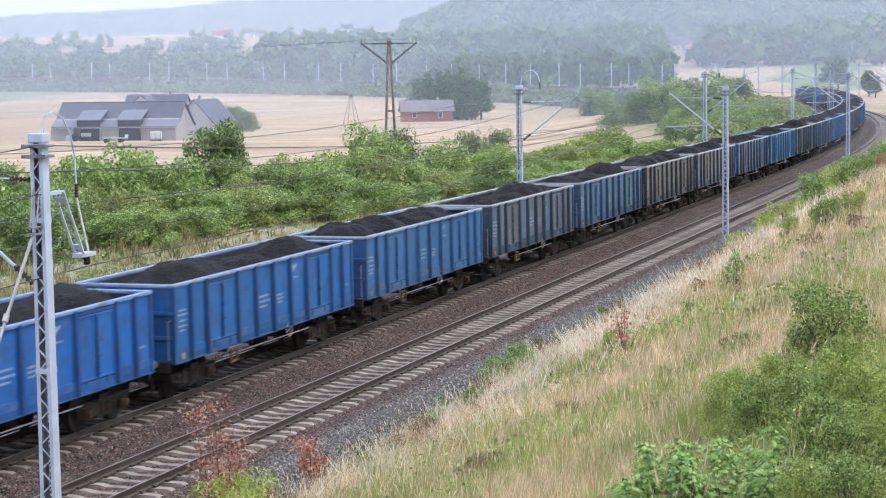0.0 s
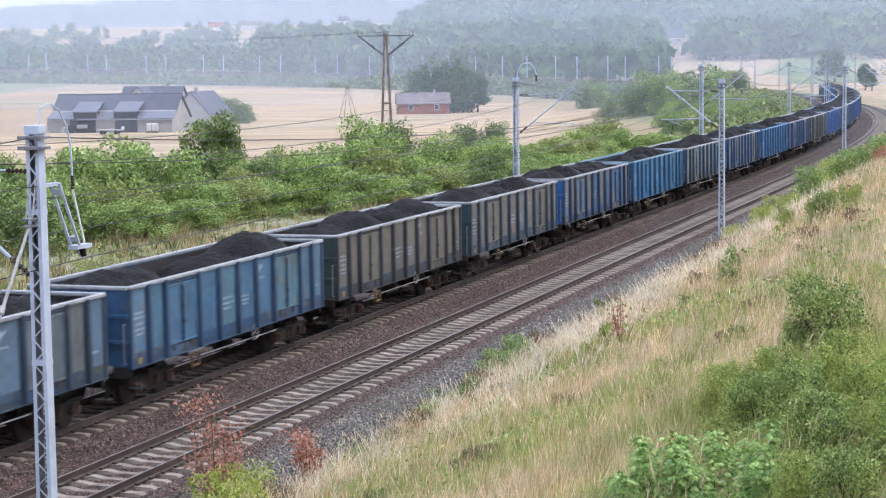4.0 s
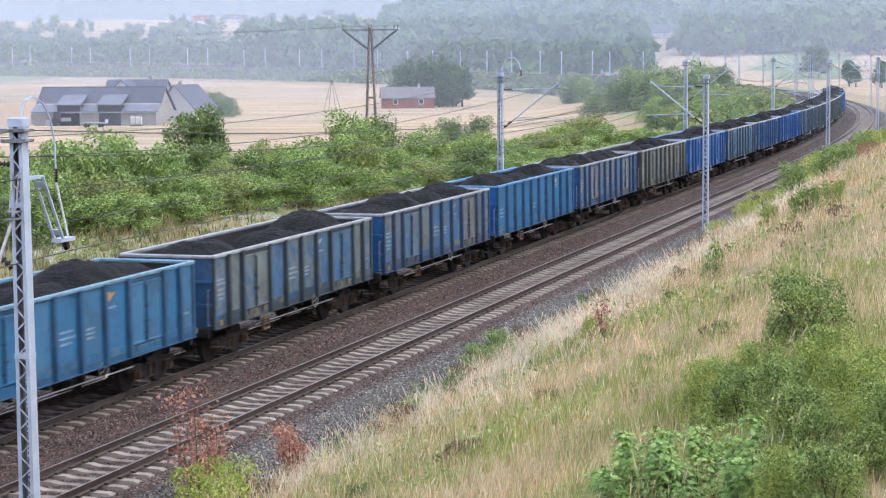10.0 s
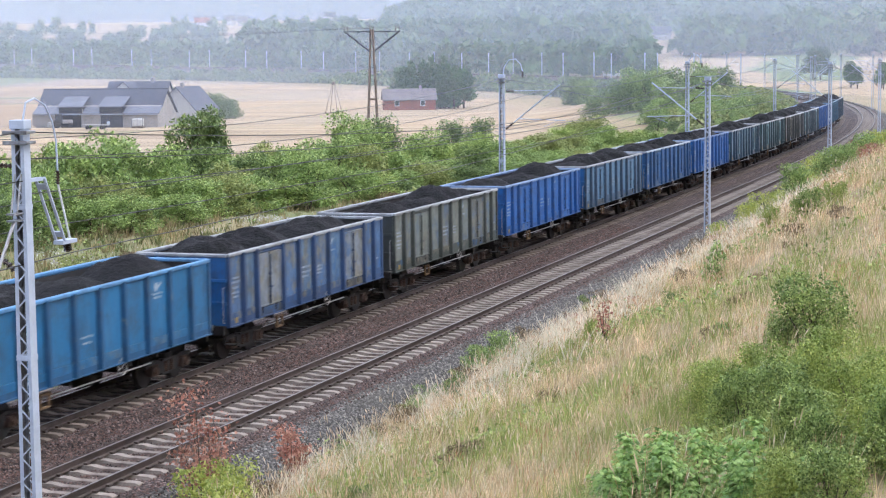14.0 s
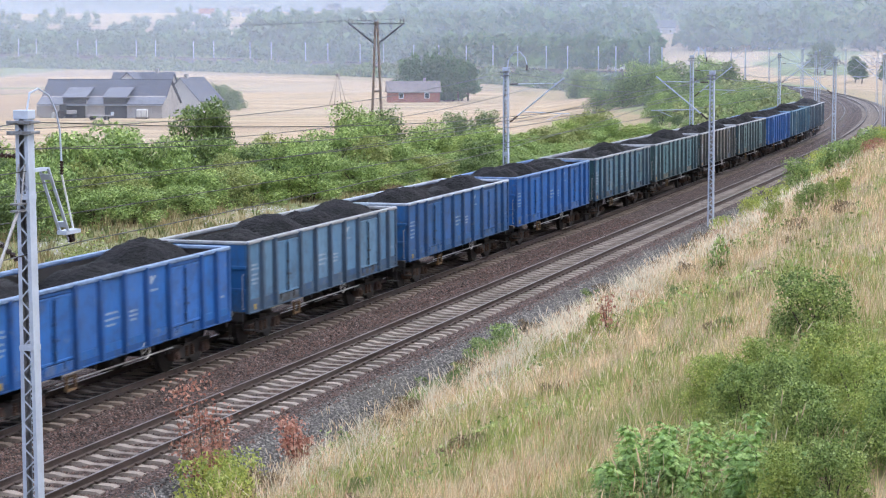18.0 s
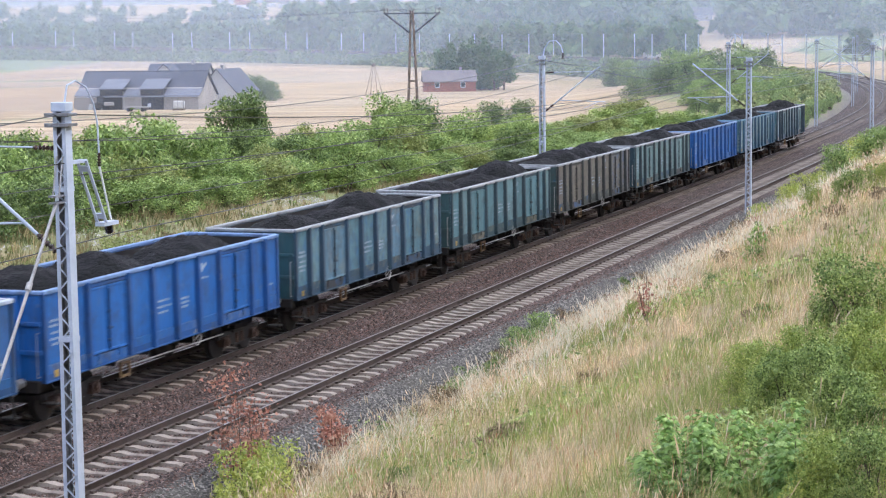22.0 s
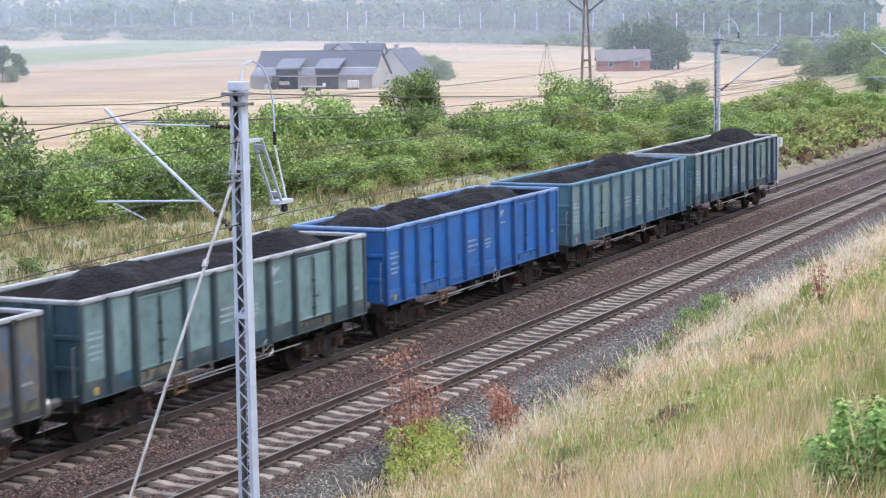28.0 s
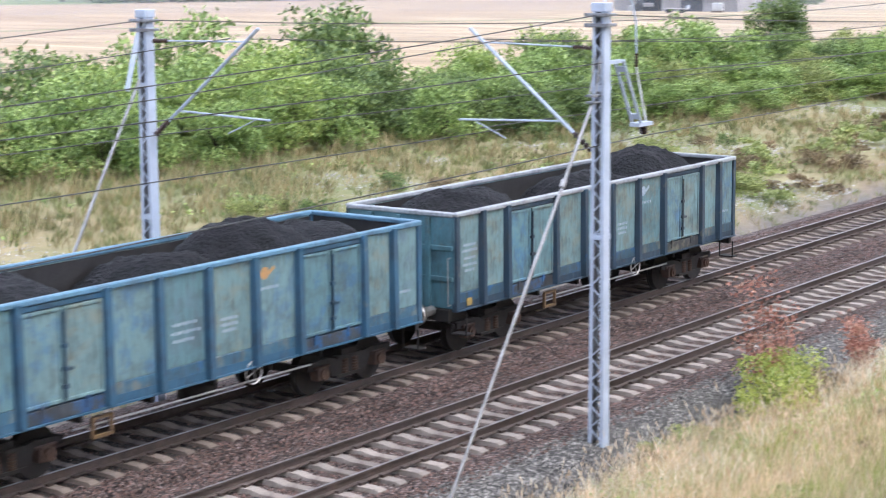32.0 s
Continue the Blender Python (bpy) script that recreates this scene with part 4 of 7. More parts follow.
def build_wagon(i, colours, kind, label):
    """colours: panel colours in turn, post colour, rail colour, end colour."""
    panel, post, rail, end = colours
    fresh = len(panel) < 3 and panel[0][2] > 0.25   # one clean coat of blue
    # posts darkened: soot, and shade on their sides, put into the paint colour
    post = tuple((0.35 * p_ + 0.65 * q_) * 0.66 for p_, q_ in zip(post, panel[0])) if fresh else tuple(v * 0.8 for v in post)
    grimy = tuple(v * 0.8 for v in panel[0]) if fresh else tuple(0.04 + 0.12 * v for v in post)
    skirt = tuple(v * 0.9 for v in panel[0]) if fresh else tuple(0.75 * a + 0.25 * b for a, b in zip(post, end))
    mean = [sum(c[k] for c in panel) / len(panel) for k in range(3)]
    panel = [tuple((0.55 * m_ + 0.45 * v) * 0.97 for m_, v in zip(mean, c)) for c in panel]
    rng = random.Random(100 + i)
    sound = 0.0 if i in (12, 14, 15, 17) else 0.45 if i in (0, 1, 4, 6, 11, 18, 20) else 1.0   # how whole the paint is
    w = tagged(empty("coal_wagon"), label, "wagon", group="coal wagons of the train")
    if kind == "doors":
        bays = [("endbay", 0.965)] * 2 + [("D", 1.97)] + [("bay", 1.25)] * 4 + [("D", 1.97)] + [("endbay", 0.965)] * 2
    else:
        bays = [("even", 1.28)] * 10

    def tint(c, k=0.07):
        f = 1 + rng.uniform(-k, k)
        return tuple(min(1, v * f) for v in c)
    for sy, turn in ((-1, 0.0), (1, 180.0)):
        side = pose(0, sy * (WIDE - 0.06), 0, 0, 0, turn)
        x = -HALF
        n = 0
        for key, wd in bays:
            cx = x + wd / 2
            if key == "D":
                # backing darkened so the gaps round the door leaves look shaded
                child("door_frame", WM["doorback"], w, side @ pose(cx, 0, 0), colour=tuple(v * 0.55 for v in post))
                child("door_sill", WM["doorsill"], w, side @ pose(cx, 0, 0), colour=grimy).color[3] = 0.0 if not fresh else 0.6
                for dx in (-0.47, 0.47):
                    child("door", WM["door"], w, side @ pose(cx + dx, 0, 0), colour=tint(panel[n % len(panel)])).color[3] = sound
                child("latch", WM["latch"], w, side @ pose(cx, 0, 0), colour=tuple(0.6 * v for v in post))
                child("door_lintel", WM["lintel"], w, side @ pose(cx, 0, 0), colour=tint(post))
            else:
                child("side_panel", WM[key], w, side @ pose(cx, 0, 0), colour=tint(panel[n % len(panel)])).color[3] = sound
                child("foot_panel", WM[key + "_foot"], w, side @ pose(cx, 0, 0), colour=tint(skirt)).color[3] = sound * 0.6
            x += wd
            n += 1
            if n < len(bays):
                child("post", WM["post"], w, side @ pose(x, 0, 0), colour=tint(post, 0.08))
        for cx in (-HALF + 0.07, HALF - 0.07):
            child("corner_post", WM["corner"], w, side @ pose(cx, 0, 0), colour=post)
        child("top_rail", WM["top"], w, side, colour=rail)
        child("side_sill", WM["sill"], w, side, colour=tint(post))
        child("side_lining", WM["liner"], w, side @ pose(0, 0.035, 0))
        child("brake_rod", WM["rod"], w, side @ pose(0, 0.1, 0))
    for sx, turn in ((1, 180.0), (-1, 0.0)):
        e = pose(sx * (HALF - 0.02), 0, 0, 0, 0, turn)
        child("end_wall", WM["end"], w, e, colour=end)
        child("end_top_rail", WM["topend"], w, e, colour=rail)
        child("end_lining", WM["endliner"], w, e)
        for y in (-0.75, 0.0, 0.75):
            child("end_post", WM["endpost"], w, e @ pose(0, y, 0), colour=end)
        for z in (1.75, 2.4):
            child("end_beam", WM["endbeam"], w, e @ pose(0, 0, z), colour=end)
        for y in (-0.875, 0.875):
            child("buffer", WM["buffer"], w, pose(sx * (HALF + 0.08), y, 1.06, 0, 0, 0 if sx > 0 else 180))
        child("coupling", WM["coupling"], w, pose(sx * (HALF + 0.08), 0, 1.04, 0, 0, 0 if sx > 0 else 180))
        for y in (-1.3, 1.3):
            child("handrail", WM["grip"], w, pose(sx * (HALF + 0.1), y, 0.2, 0, 0, 180 if sx > 0 else 0))
            child("shunter_step", WM["shuntstep"], w, pose(sx * (HALF - 0.25), y * 1.02, 0, 0, 0, 0))
    child("floor", WM["floor"], w)
    child("underframe", WM["underframe"], w)
    child("air_reservoir", WM["tank"], w, pose(0.4, -0.75, 0))
    child("footstep", WM["step"], w, pose(-2.6, -1.36, 0.0))
    child("brake_wheel", WM["handwheel"], w, pose(1.2, -1.42, 0.98))
    for bx in (-4.5, 4.5):
        bogie = child("bogie_frame", WM["bogie"], w, pose(bx, 0, 0))
        for y in (-1.02, 1.02):
            for sx in (-0.16, 0.16):
                child("spring", WM["spring"], bogie, pose(sx, y, 0))
            for ax in (-0.9, 0.9):
                child("axle_box", WM["axlebox"], bogie, pose(ax, y, 0))
        for ax in (-0.9, 0.9):
            child("wheelset", WM["wheelset"], w, pose(bx + ax, 0, 0.46))
    if kind == "doors":
        marks = [(-5.88, 2.4, 0.5), (-5.88, 2.28, 0.62), (-5.88, 2.12, 0.45), (-5.88, 1.98, 0.58), (-5.88, 1.86, 0.4), (-0.62, 2.15, 0.7), (-0.6, 2.0, 0.85), (-0.66, 1.86, 0.6), (0.55, 1.95, 0.5), (0.55, 2.06, 0.5), (0.55, 1.84, 0.4), (1.6, 2.45, 0.7), (5.85, 1.75, 0.4)]
    else:
        marks = [(-5.75, 2.1, 0.6), (-5.75, 1.95, 0.7), (-5.75, 1.8, 0.5), (-0.6, 1.95, 0.7), (-0.6, 1.8, 0.5), (3.2, 2.55, 0.7), (3.2, 2.45, 0.5)]
    for px, pz, k in marks:
        child("lettering", WM["plate"], w, pose(px, -WIDE + 0.06, pz) @ Matrix.Diagonal((0.8 * k, 1, 0.8, 1)))
    child("emblem", WM["emblem_o" if i in (1, 16, 18) else "emblem"], w, pose(1.6 if kind == "doors" else 3.2, -WIDE + 0.06, 2.68))
    child("yellow_mark", WM["yellow"], w, pose(-5.9, -WIDE + 0.06, 1.22))
    load = new("coal_load", COALS[i % 5])
    tagged(load, "heaped black coal filling an open wagon", "coal", group="coal loads of the train")
    return w, load


DK = (0.025, 0.06, 0.10)
# rim colours are lightened to imitate sky reflected off their top faces
SKYLIT_RIM = (0.33, 0.35, 0.37)
# from the rear: colours (panels, posts, rim, ends), kind of side, label
TRAIN = [
    (([PALETEAL, PALETEAL, TEAL, PALETEAL], DK, SKYLIT_RIM, TEAL), "doors", "last wagon, faded grey-teal with dark posts and rust"),
    (([PALETEAL, TEAL, PALETEAL], (0.04, 0.13, 0.22), (0.10, 0.22, 0.32), TEAL), "doors", "faded teal open wagon with blue posts and sill"),
    (([BLUE], (0.014, 0.085, 0.32), (0.16, 0.27, 0.5), BLUE), "doors", "freshly painted bright blue open wagon"),
    (([(0.13, 0.215, 0.215), PALETEAL, (0.12, 0.21, 0.22), PALETEAL], (0.04, 0.075, 0.09), SKYLIT_RIM, (0.03, 0.08, 0.11)), "doors", "weathered grey-green open wagon with dark posts"),
    (([DRAB, OLIVE, DRAB], (0.05, 0.06, 0.06), SKYLIT_RIM, (0.05, 0.09, 0.09)), "doors", "drab brownish-grey open wagon, heavily weathered"),
    (([TEAL, PALETEAL, TEAL, TEAL], (0.03, 0.07, 0.09), SKYLIT_RIM, (0.04, 0.10, 0.11)), "doors", "dull teal open wagon with dark posts"),
    (([TEAL, PALETEAL, STEELBLUE, TEAL], (0.03, 0.08, 0.14), SKYLIT_RIM, (0.03, 0.10, 0.12)), "doors", "teal and sky-blue open wagon with dark posts"),
    (([BLUE], (0.014, 0.085, 0.32), (0.16, 0.27, 0.5), BLUE), "doors", "clean bright blue open wagon with white lettering"),
    (([NAVY, (0.035, 0.12, 0.33)], (0.02, 0.06, 0.17), (0.4, 0.46, 0.54), NAVY), "doors", "deep blue open wagon with soot-stained panels"),
    (([STEELBLUE, (0.13, 0.25, 0.37), STEELBLUE], (0.05, 0.10, 0.17), SKYLIT_RIM, NAVY), "doors", "pale steel-blue open wagon with grime streaks"),
    (([BLUE, (0.04, 0.15, 0.44)], (0.014, 0.085, 0.32), (0.2, 0.3, 0.48), BLUE), "doors", "bright blue open wagon, lightly dusted"),
    (([GREYGREEN, OLIVE, GREYGREEN], (0.06, 0.075, 0.065), SKYLIT_RIM, (0.05, 0.06, 0.06)), "doors", "pale grey-green open wagon with dark posts"),
    (([NAVY, STEELBLUE, CREAM, NAVY, STEELBLUE, NAVY, STEELBLUE, CREAM, NAVY], (0.03, 0.08, 0.2), SKYLIT_RIM, NAVY), "doors", "blue open wagon with cream replacement doors"),
    (([SKYBLUE], (0.03, 0.11, 0.28), (0.10, 0.27, 0.5), BLUE), "even", "light blue open wagon with evenly ribbed sides"),
    (([SKYBLUE, OCHRE, STEELBLUE, GREYGREEN, SKYBLUE, STEELBLUE], (0.03, 0.07, 0.15), SKYLIT_RIM, NAVY), "doors", "patched blue and tan open wagon"),
    (([GREYGREEN, GREYGREEN, GREYGREEN, SKYBLUE, GREYGREEN, GREYGREEN, SKYBLUE, SKYBLUE, GREYGREEN], (0.035, 0.06, 0.08), SKYLIT_RIM, (0.03, 0.10, 0.22)), "doors", "grey-green open wagon with odd blue panels"),
    (([SKYBLUE, (0.06, 0.19, 0.33)], (0.03, 0.09, 0.2), (0.16, 0.3, 0.4), (0.03, 0.10, 0.16)), "doors", "faded sky-blue open wagon with an orange mark"),
    (([STEELBLUE, OCHRE, SKYBLUE, (0.26, 0.23, 0.17), SKYBLUE, OCHRE, STEELBLUE, SKYBLUE], (0.025, 0.05, 0.11), SKYLIT_RIM, BLUE), "doors", "patchwork blue and ochre open wagon"),
    (([DRAB, GREYGREEN, OLIVE, DRAB], (0.035, 0.06, 0.10), SKYLIT_RIM, (0.03, 0.07, 0.1)), "doors", "brownish-grey open wagon with blue-black posts"),
    (([DRAB, DRAB, OLIVE], (0.035, 0.045, 0.055), SKYLIT_RIM, (0.035, 0.06, 0.06)), "doors", "drab brown open wagon streaked with grime"),
    (([STEELBLUE, TEAL, (0.07, 0.17, 0.29)], (0.025, 0.07, 0.15), SKYLIT_RIM, (0.03, 0.09, 0.2)), "doors", "dull blue-teal open wagon with dark posts"),
    (([STEELBLUE, (0.14, 0.17, 0.18), DRAB], (0.03, 0.06, 0.10), SKYLIT_RIM, (0.04, 0.07, 0.1)), "doors", "grey-blue open wagon with rusty foot"),
    (([(0.04, 0.15, 0.34), SKYBLUE], (0.03, 0.09, 0.25), (0.25, 0.33, 0.42), (0.03, 0.09, 0.25)), "doors", "blue open wagon with dusty streaks"),
    (([(0.015, 0.14, 0.40)], (0.02, 0.07, 0.2), (0.22, 0.3, 0.45), NAVY), "doors", "blue open wagon with white lettering"),
    (([BLUE], (0.014, 0.085, 0.32), (0.18, 0.28, 0.48), BLUE), "doors", "bright blue open wagon with white lettering"),
]
# seconds, place along the line of the last wagon's rear end
RUN = [(0.0, 380.7), (6.0, 314.2), (9.0, 282.4), (13.0, 241.1), (19.0, 179.6), (23.0, 138.1), (28.0, 86.9), (32.0, 45.4)]
WAGONS = []
for n in range(len(TRAIN)):
    look_of = TRAIN[n]
    WAGONS.append((n, *build_wagon(n, *look_of)))


def rear_at(t):
    return float(np.interp(t, [a for a, _ in RUN], [b for _, b in RUN]))


def wagon_pose(n, t):
    s = rear_at(t) - HALF - n * PITCH
    a, b = beside(s - 4.5, SPACING), beside(s + 4.5, SPACING)
    m = (a + b) / 2
    return Matrix.Translation(m) @ Matrix.Rotation(math.atan2(b.y - a.y, b.x - a.x), 4, "Z")


# ---- overhead line: masts, arms, wires ----
def mast_colour_parts(m, top, wx=0.11, y0=0.16, y1=0.12, zb=-1.0, lacing=True):
    """Two rolled channels with their webs along the track, laced across on both faces."""
    def half(z):
        return y0 + (y1 - y0) * (z - zb) / (top - zb)
    for sy in (-1, 1):
        bm = bmesh.new()
        lo, hi = [], []
        for x, d in ((-wx, 0.07), (-wx, 0.0), (wx, 0.0), (wx, 0.07), (wx - 0.012, 0.07), (wx - 0.012, 0.012), (-wx + 0.012, 0.012), (-wx + 0.012, 0.07)):
            lo.append(bm.verts.new((x, sy * (half(zb) - d), zb)))
            hi.append(bm.verts.new((x, sy * (half(top) - d), top)))
        for i in range(8):
            j = (i + 1) % 8
            bm.faces.new((lo[i], lo[j], hi[j], hi[i]))
        bmesh.ops.recalc_face_normals(bm, faces=bm.faces)
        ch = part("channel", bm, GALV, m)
        # inner faces take the dark steel, imitating shade inside the mast
        ch.data.materials.append(CLAMP_AND_SHADE)
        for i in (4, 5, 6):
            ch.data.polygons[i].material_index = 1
    if lacing:
        step = 0.22
        z, k = zb + 0.5, 1
        while z < top - step - 0.2:
            for sx in (-1, 1):
                bm = bar(bmesh.new(), (sx * (wx + 0.008), k * (half(z) - 0.03), z), (sx * (wx + 0.008), -k * (half(z + step) - 0.03), z + step), 0.01, 0.024)
                part("lacing_bar", bm, GALV, m)
            z, k = z + step, -k
        for z in (zb + 0.35, top * 0.45, top * 0.8):
            part("batten_plate", boxes((-wx - 0.016, wx + 0.016, -half(z) - 0.004, half(z) + 0.004, z, z + 0.09)), GALV, m)


def insulator(bm, a, b, r=0.07, n=5):
    a, b = Vector(a), Vector(b)
    for i in range(n):
        p = a.lerp(b, (i + 0.25) / n)
        q = a.lerp(b, (i + 0.75) / n)
        rod(bm, p, q, r, r * 0.6, n=10)
    rod(bm, a, b, r * 0.45, n=8)
    return bm


def cantilever(m, reach, z_foot=5.02, z_tip=6.95, fine=True):
    """Arm over the track: sloping tube, top tie, registration tube and steady arm. reach: signed way to the track."""
    sg = 1 if reach > 0 else -1
    foot, tip = (0, sg * 0.2, z_foot), (0, reach + sg * 0.45, z_tip + 0.2)
    f2 = Vector(foot).lerp(Vector(tip), 0.14)
    part("arm_insulator", insulator(bmesh.new(), foot, f2, 0.065), CERAMIC, m)
    part("arm_tube", rods((f2, tip, 0.034)), GALV, m)
    tie_end = Vector(foot).lerp(Vector(tip), 0.88)
    part("tie_insulator", insulator(bmesh.new(), (0, sg * 0.2, z_tip - 0.1), (0, sg * 0.6, z_tip - 0.085), 0.05), CERAMIC, m)
    part("top_tie", rods(((0, sg * 0.6, z_tip - 0.085), tie_end, 0.016)), GALV, m)
    a = Vector(foot).lerp(Vector(tip), 0.22)
    part("registration_tube", rods(((0, a.y, a.z + 0.03), (0, reach + sg * 0.7, z_foot + 0.42), 0.02)), GALV, m)
    part("steady_arm", rods(((0, reach + sg * 0.35, z_foot + 0.42), (0, reach - sg * 0.35, z_foot + 0.12), 0.012)), GALV, m)


def build_mast(s, off, top, reach, label, near=True):
    m = tagged(empty("catenary_mast", at_line(s, off)), label, "mast", group="catenary masts")
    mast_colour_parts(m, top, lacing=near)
    part("footing", boxes((-0.35, 0.35, -0.35, 0.35, -1.4, -0.72), bevel=0.04), CONCRETE, m)
    part("head_cap", boxes((-0.13, 0.13, -0.15, 0.15, top - 0.12, top + 0.04), bevel=0.012), GALV, m)
    for z in (top - 0.2, top - 0.38):
        part("head_clamp", boxes((-0.19, 0.19, -0.2, 0.2, z, z + 0.05), (-0.21, -0.17, -0.24, 0.24, z - 0.01, z + 0.06), bevel=0.008), CLAMP_AND_SHADE, m)
    cantilever(m, reach)
    return m


def wire(name, pts, r, label, category="wire", mat=WIRE):
    pts = [Vector(p) for p in pts]
    v, f = [], []
    for i, p in enumerate(pts):
        d = (pts[min(i + 1, len(pts) - 1)] - pts[max(i - 1, 0)]).normalized()
        side = d.cross(Vector((0, 0, 1))).normalized()
        up = side.cross(d)
        for k in range(4):
            a = radians(90 * k + 45)
            v.append(tuple(p + side * (r * math.cos(a)) + up * (r * math.sin(a))))
    for i in range(len(pts) - 1):
        for k in range(4):
            f.append((4 * i + k, 4 * i + (k + 1) % 4, 4 * i + 4 + (k + 1) % 4, 4 * i + 4 + k))
    return v, f


def span(s0, s1, off0, off1, z0, z1, sag, n=14):
    out = []
    for i in range(n + 1):
        t = i / n
        out.append(beside(s0 + (s1 - s0) * t, off0 + (off1 - off0) * t, z0 + (z1 - z0) * t - 4 * sag * t * (1 - t)))
    return out


NEAR_MASTS = [(-32.0, 7.6), (29.7, 7.62), (95.9, 7.38), (147.0, 7.7), (198.0, 7.7), (250.0, 7.7), (302.0, 7.7), (354.0, 7.7), (406.0, 7.7)]
FAR_MASTS = [(-34.0, 7.6), (27.6, 7.42), (90.5, 7.62), (138.0, 7.9), (186.0, 7.8), (236.0, 7.8), (288.0, 7.8), (340.0, 7.8), (392.0, 7.8), (440.0, 7.8)]
NEAR_OFF, FAR_OFF = -2.38, SPACING + 2.45
near_objects = []
for i, (s, top) in enumerate(NEAR_MASTS):
    near_objects.append(build_mast(s, NEAR_OFF, top, -NEAR_OFF, "grey galvanised lattice mast on the near verge" if i == 1 else "grey lattice catenary mast beside the empty track", s < 210))
far_objects = []
for i, (s, top) in enumerate(FAR_MASTS):
    far_objects.append(build_mast(s, FAR_OFF, top, SPACING - FAR_OFF, "grey lattice catenary mast behind the coal train", s < 210))

# the near mast also anchors the line: guy, bracket, dropper, jumper
m1 = near_objects[1]
part("guy_bracket", boxes((-0.42, -0.1, -0.08, 0.08, 6.02, 6.05), (-0.42, -0.1, -0.08, 0.08, 5.9, 5.93)), CLAMP_AND_SHADE, m1)
part("guy_rod", rods(((-0.3, 0, 5.9), (-5.0, 0.1, -0.9), 0.03)), STEEL, m1, "pale steel guy rod running down to the ground")
part("guy_clamp", rods(((-1.2, 0.02, 4.62), (-1.28, 0.02, 4.5), 0.055)), STEEL, m1)
for y in (-0.06, 0.06):
    part("stay_rod", rods(((-0.3, y, 6.0), (-0.12, y, 6.72), 0.016)), STEEL, m1)
part("tension_bracket", boxes((0.1, 0.72, -0.06, -0.02, 6.56, 6.62), (0.1, 0.72, 0.02, 0.06, 6.56, 6.62)), GALV, m1)
bm = bmesh.new()
for y in (-0.09, 0.09):
    bar(bm, (0.62, y, 6.6), (1.28, y, 5.42), 0.05, 0.03)
bar(bm, (0.66, 0, 6.5), (0.72, 0, 6.4), 0.2, 0.03)
bar(bm, (1.2, 0, 5.6), (1.26, 0, 5.5), 0.2, 0.03)
part("drop_arm", bm, GALV, m1)
part("drop_shelf", boxes((1.2, 1.72, -0.1, 0.1, 5.36, 5.43)), GALV, m1)
part("dropper_insulator", insulator(bmesh.new(), (1.5, 0, 5.36), (1.55, 0, 5.2), 0.08), CERAMIC, m1)
hook = [(0.08, 0, 7.6), (0.2, 0, 7.95), (0.5, 0, 8.02), (0.85, 0, 7.9), (1.1, 0, 7.6), (1.22, 0, 7.25), (1.25, 0, 6.7)]
hv, hf = wire("jumper", hook, 0.018, "")
child("jumper", mesh_of("jumper", hv, hf, GALV), m1)
part("jumper_insulator", insulator(bmesh.new(), (1.25, 0, 6.7), (1.25, 0, 6.45), 0.05), CERAMIC, m1)
part("jumper_tail", rods(((1.25, 0, 6.45), (1.62, 0, 5.45), 0.02)), WHITE, m1)
# the mast behind the train in the last view carries a stay of its own
m0 = far_objects[1]
part("stay", rods(((-0.2, 0, 6.1), (-3.8, 0.4, -0.6), 0.032)), STEEL, m0)
part("drop_arm", rods(((-0.2, 0.0, 7.0), (-0.55, 0.0, 5.9), 0.05)), GALV, m0)

for ob in far_objects[2:4]:
    hv, hf = wire("jumper", [(0, -0.05, 7.5), (0, -0.12, 8.0), (0, -0.35, 8.35), (0, -0.7, 8.4), (0, -0.95, 8.15), (0, -1.05, 7.8)], 0.03, "")
    child("jumper", mesh_of("jumper", hv, hf, GALV), ob)
    part("jumper_insulator", insulator(bmesh.new(), (0, -1.05, 7.8), (0, -1.05, 7.5), 0.07), CERAMIC, ob)


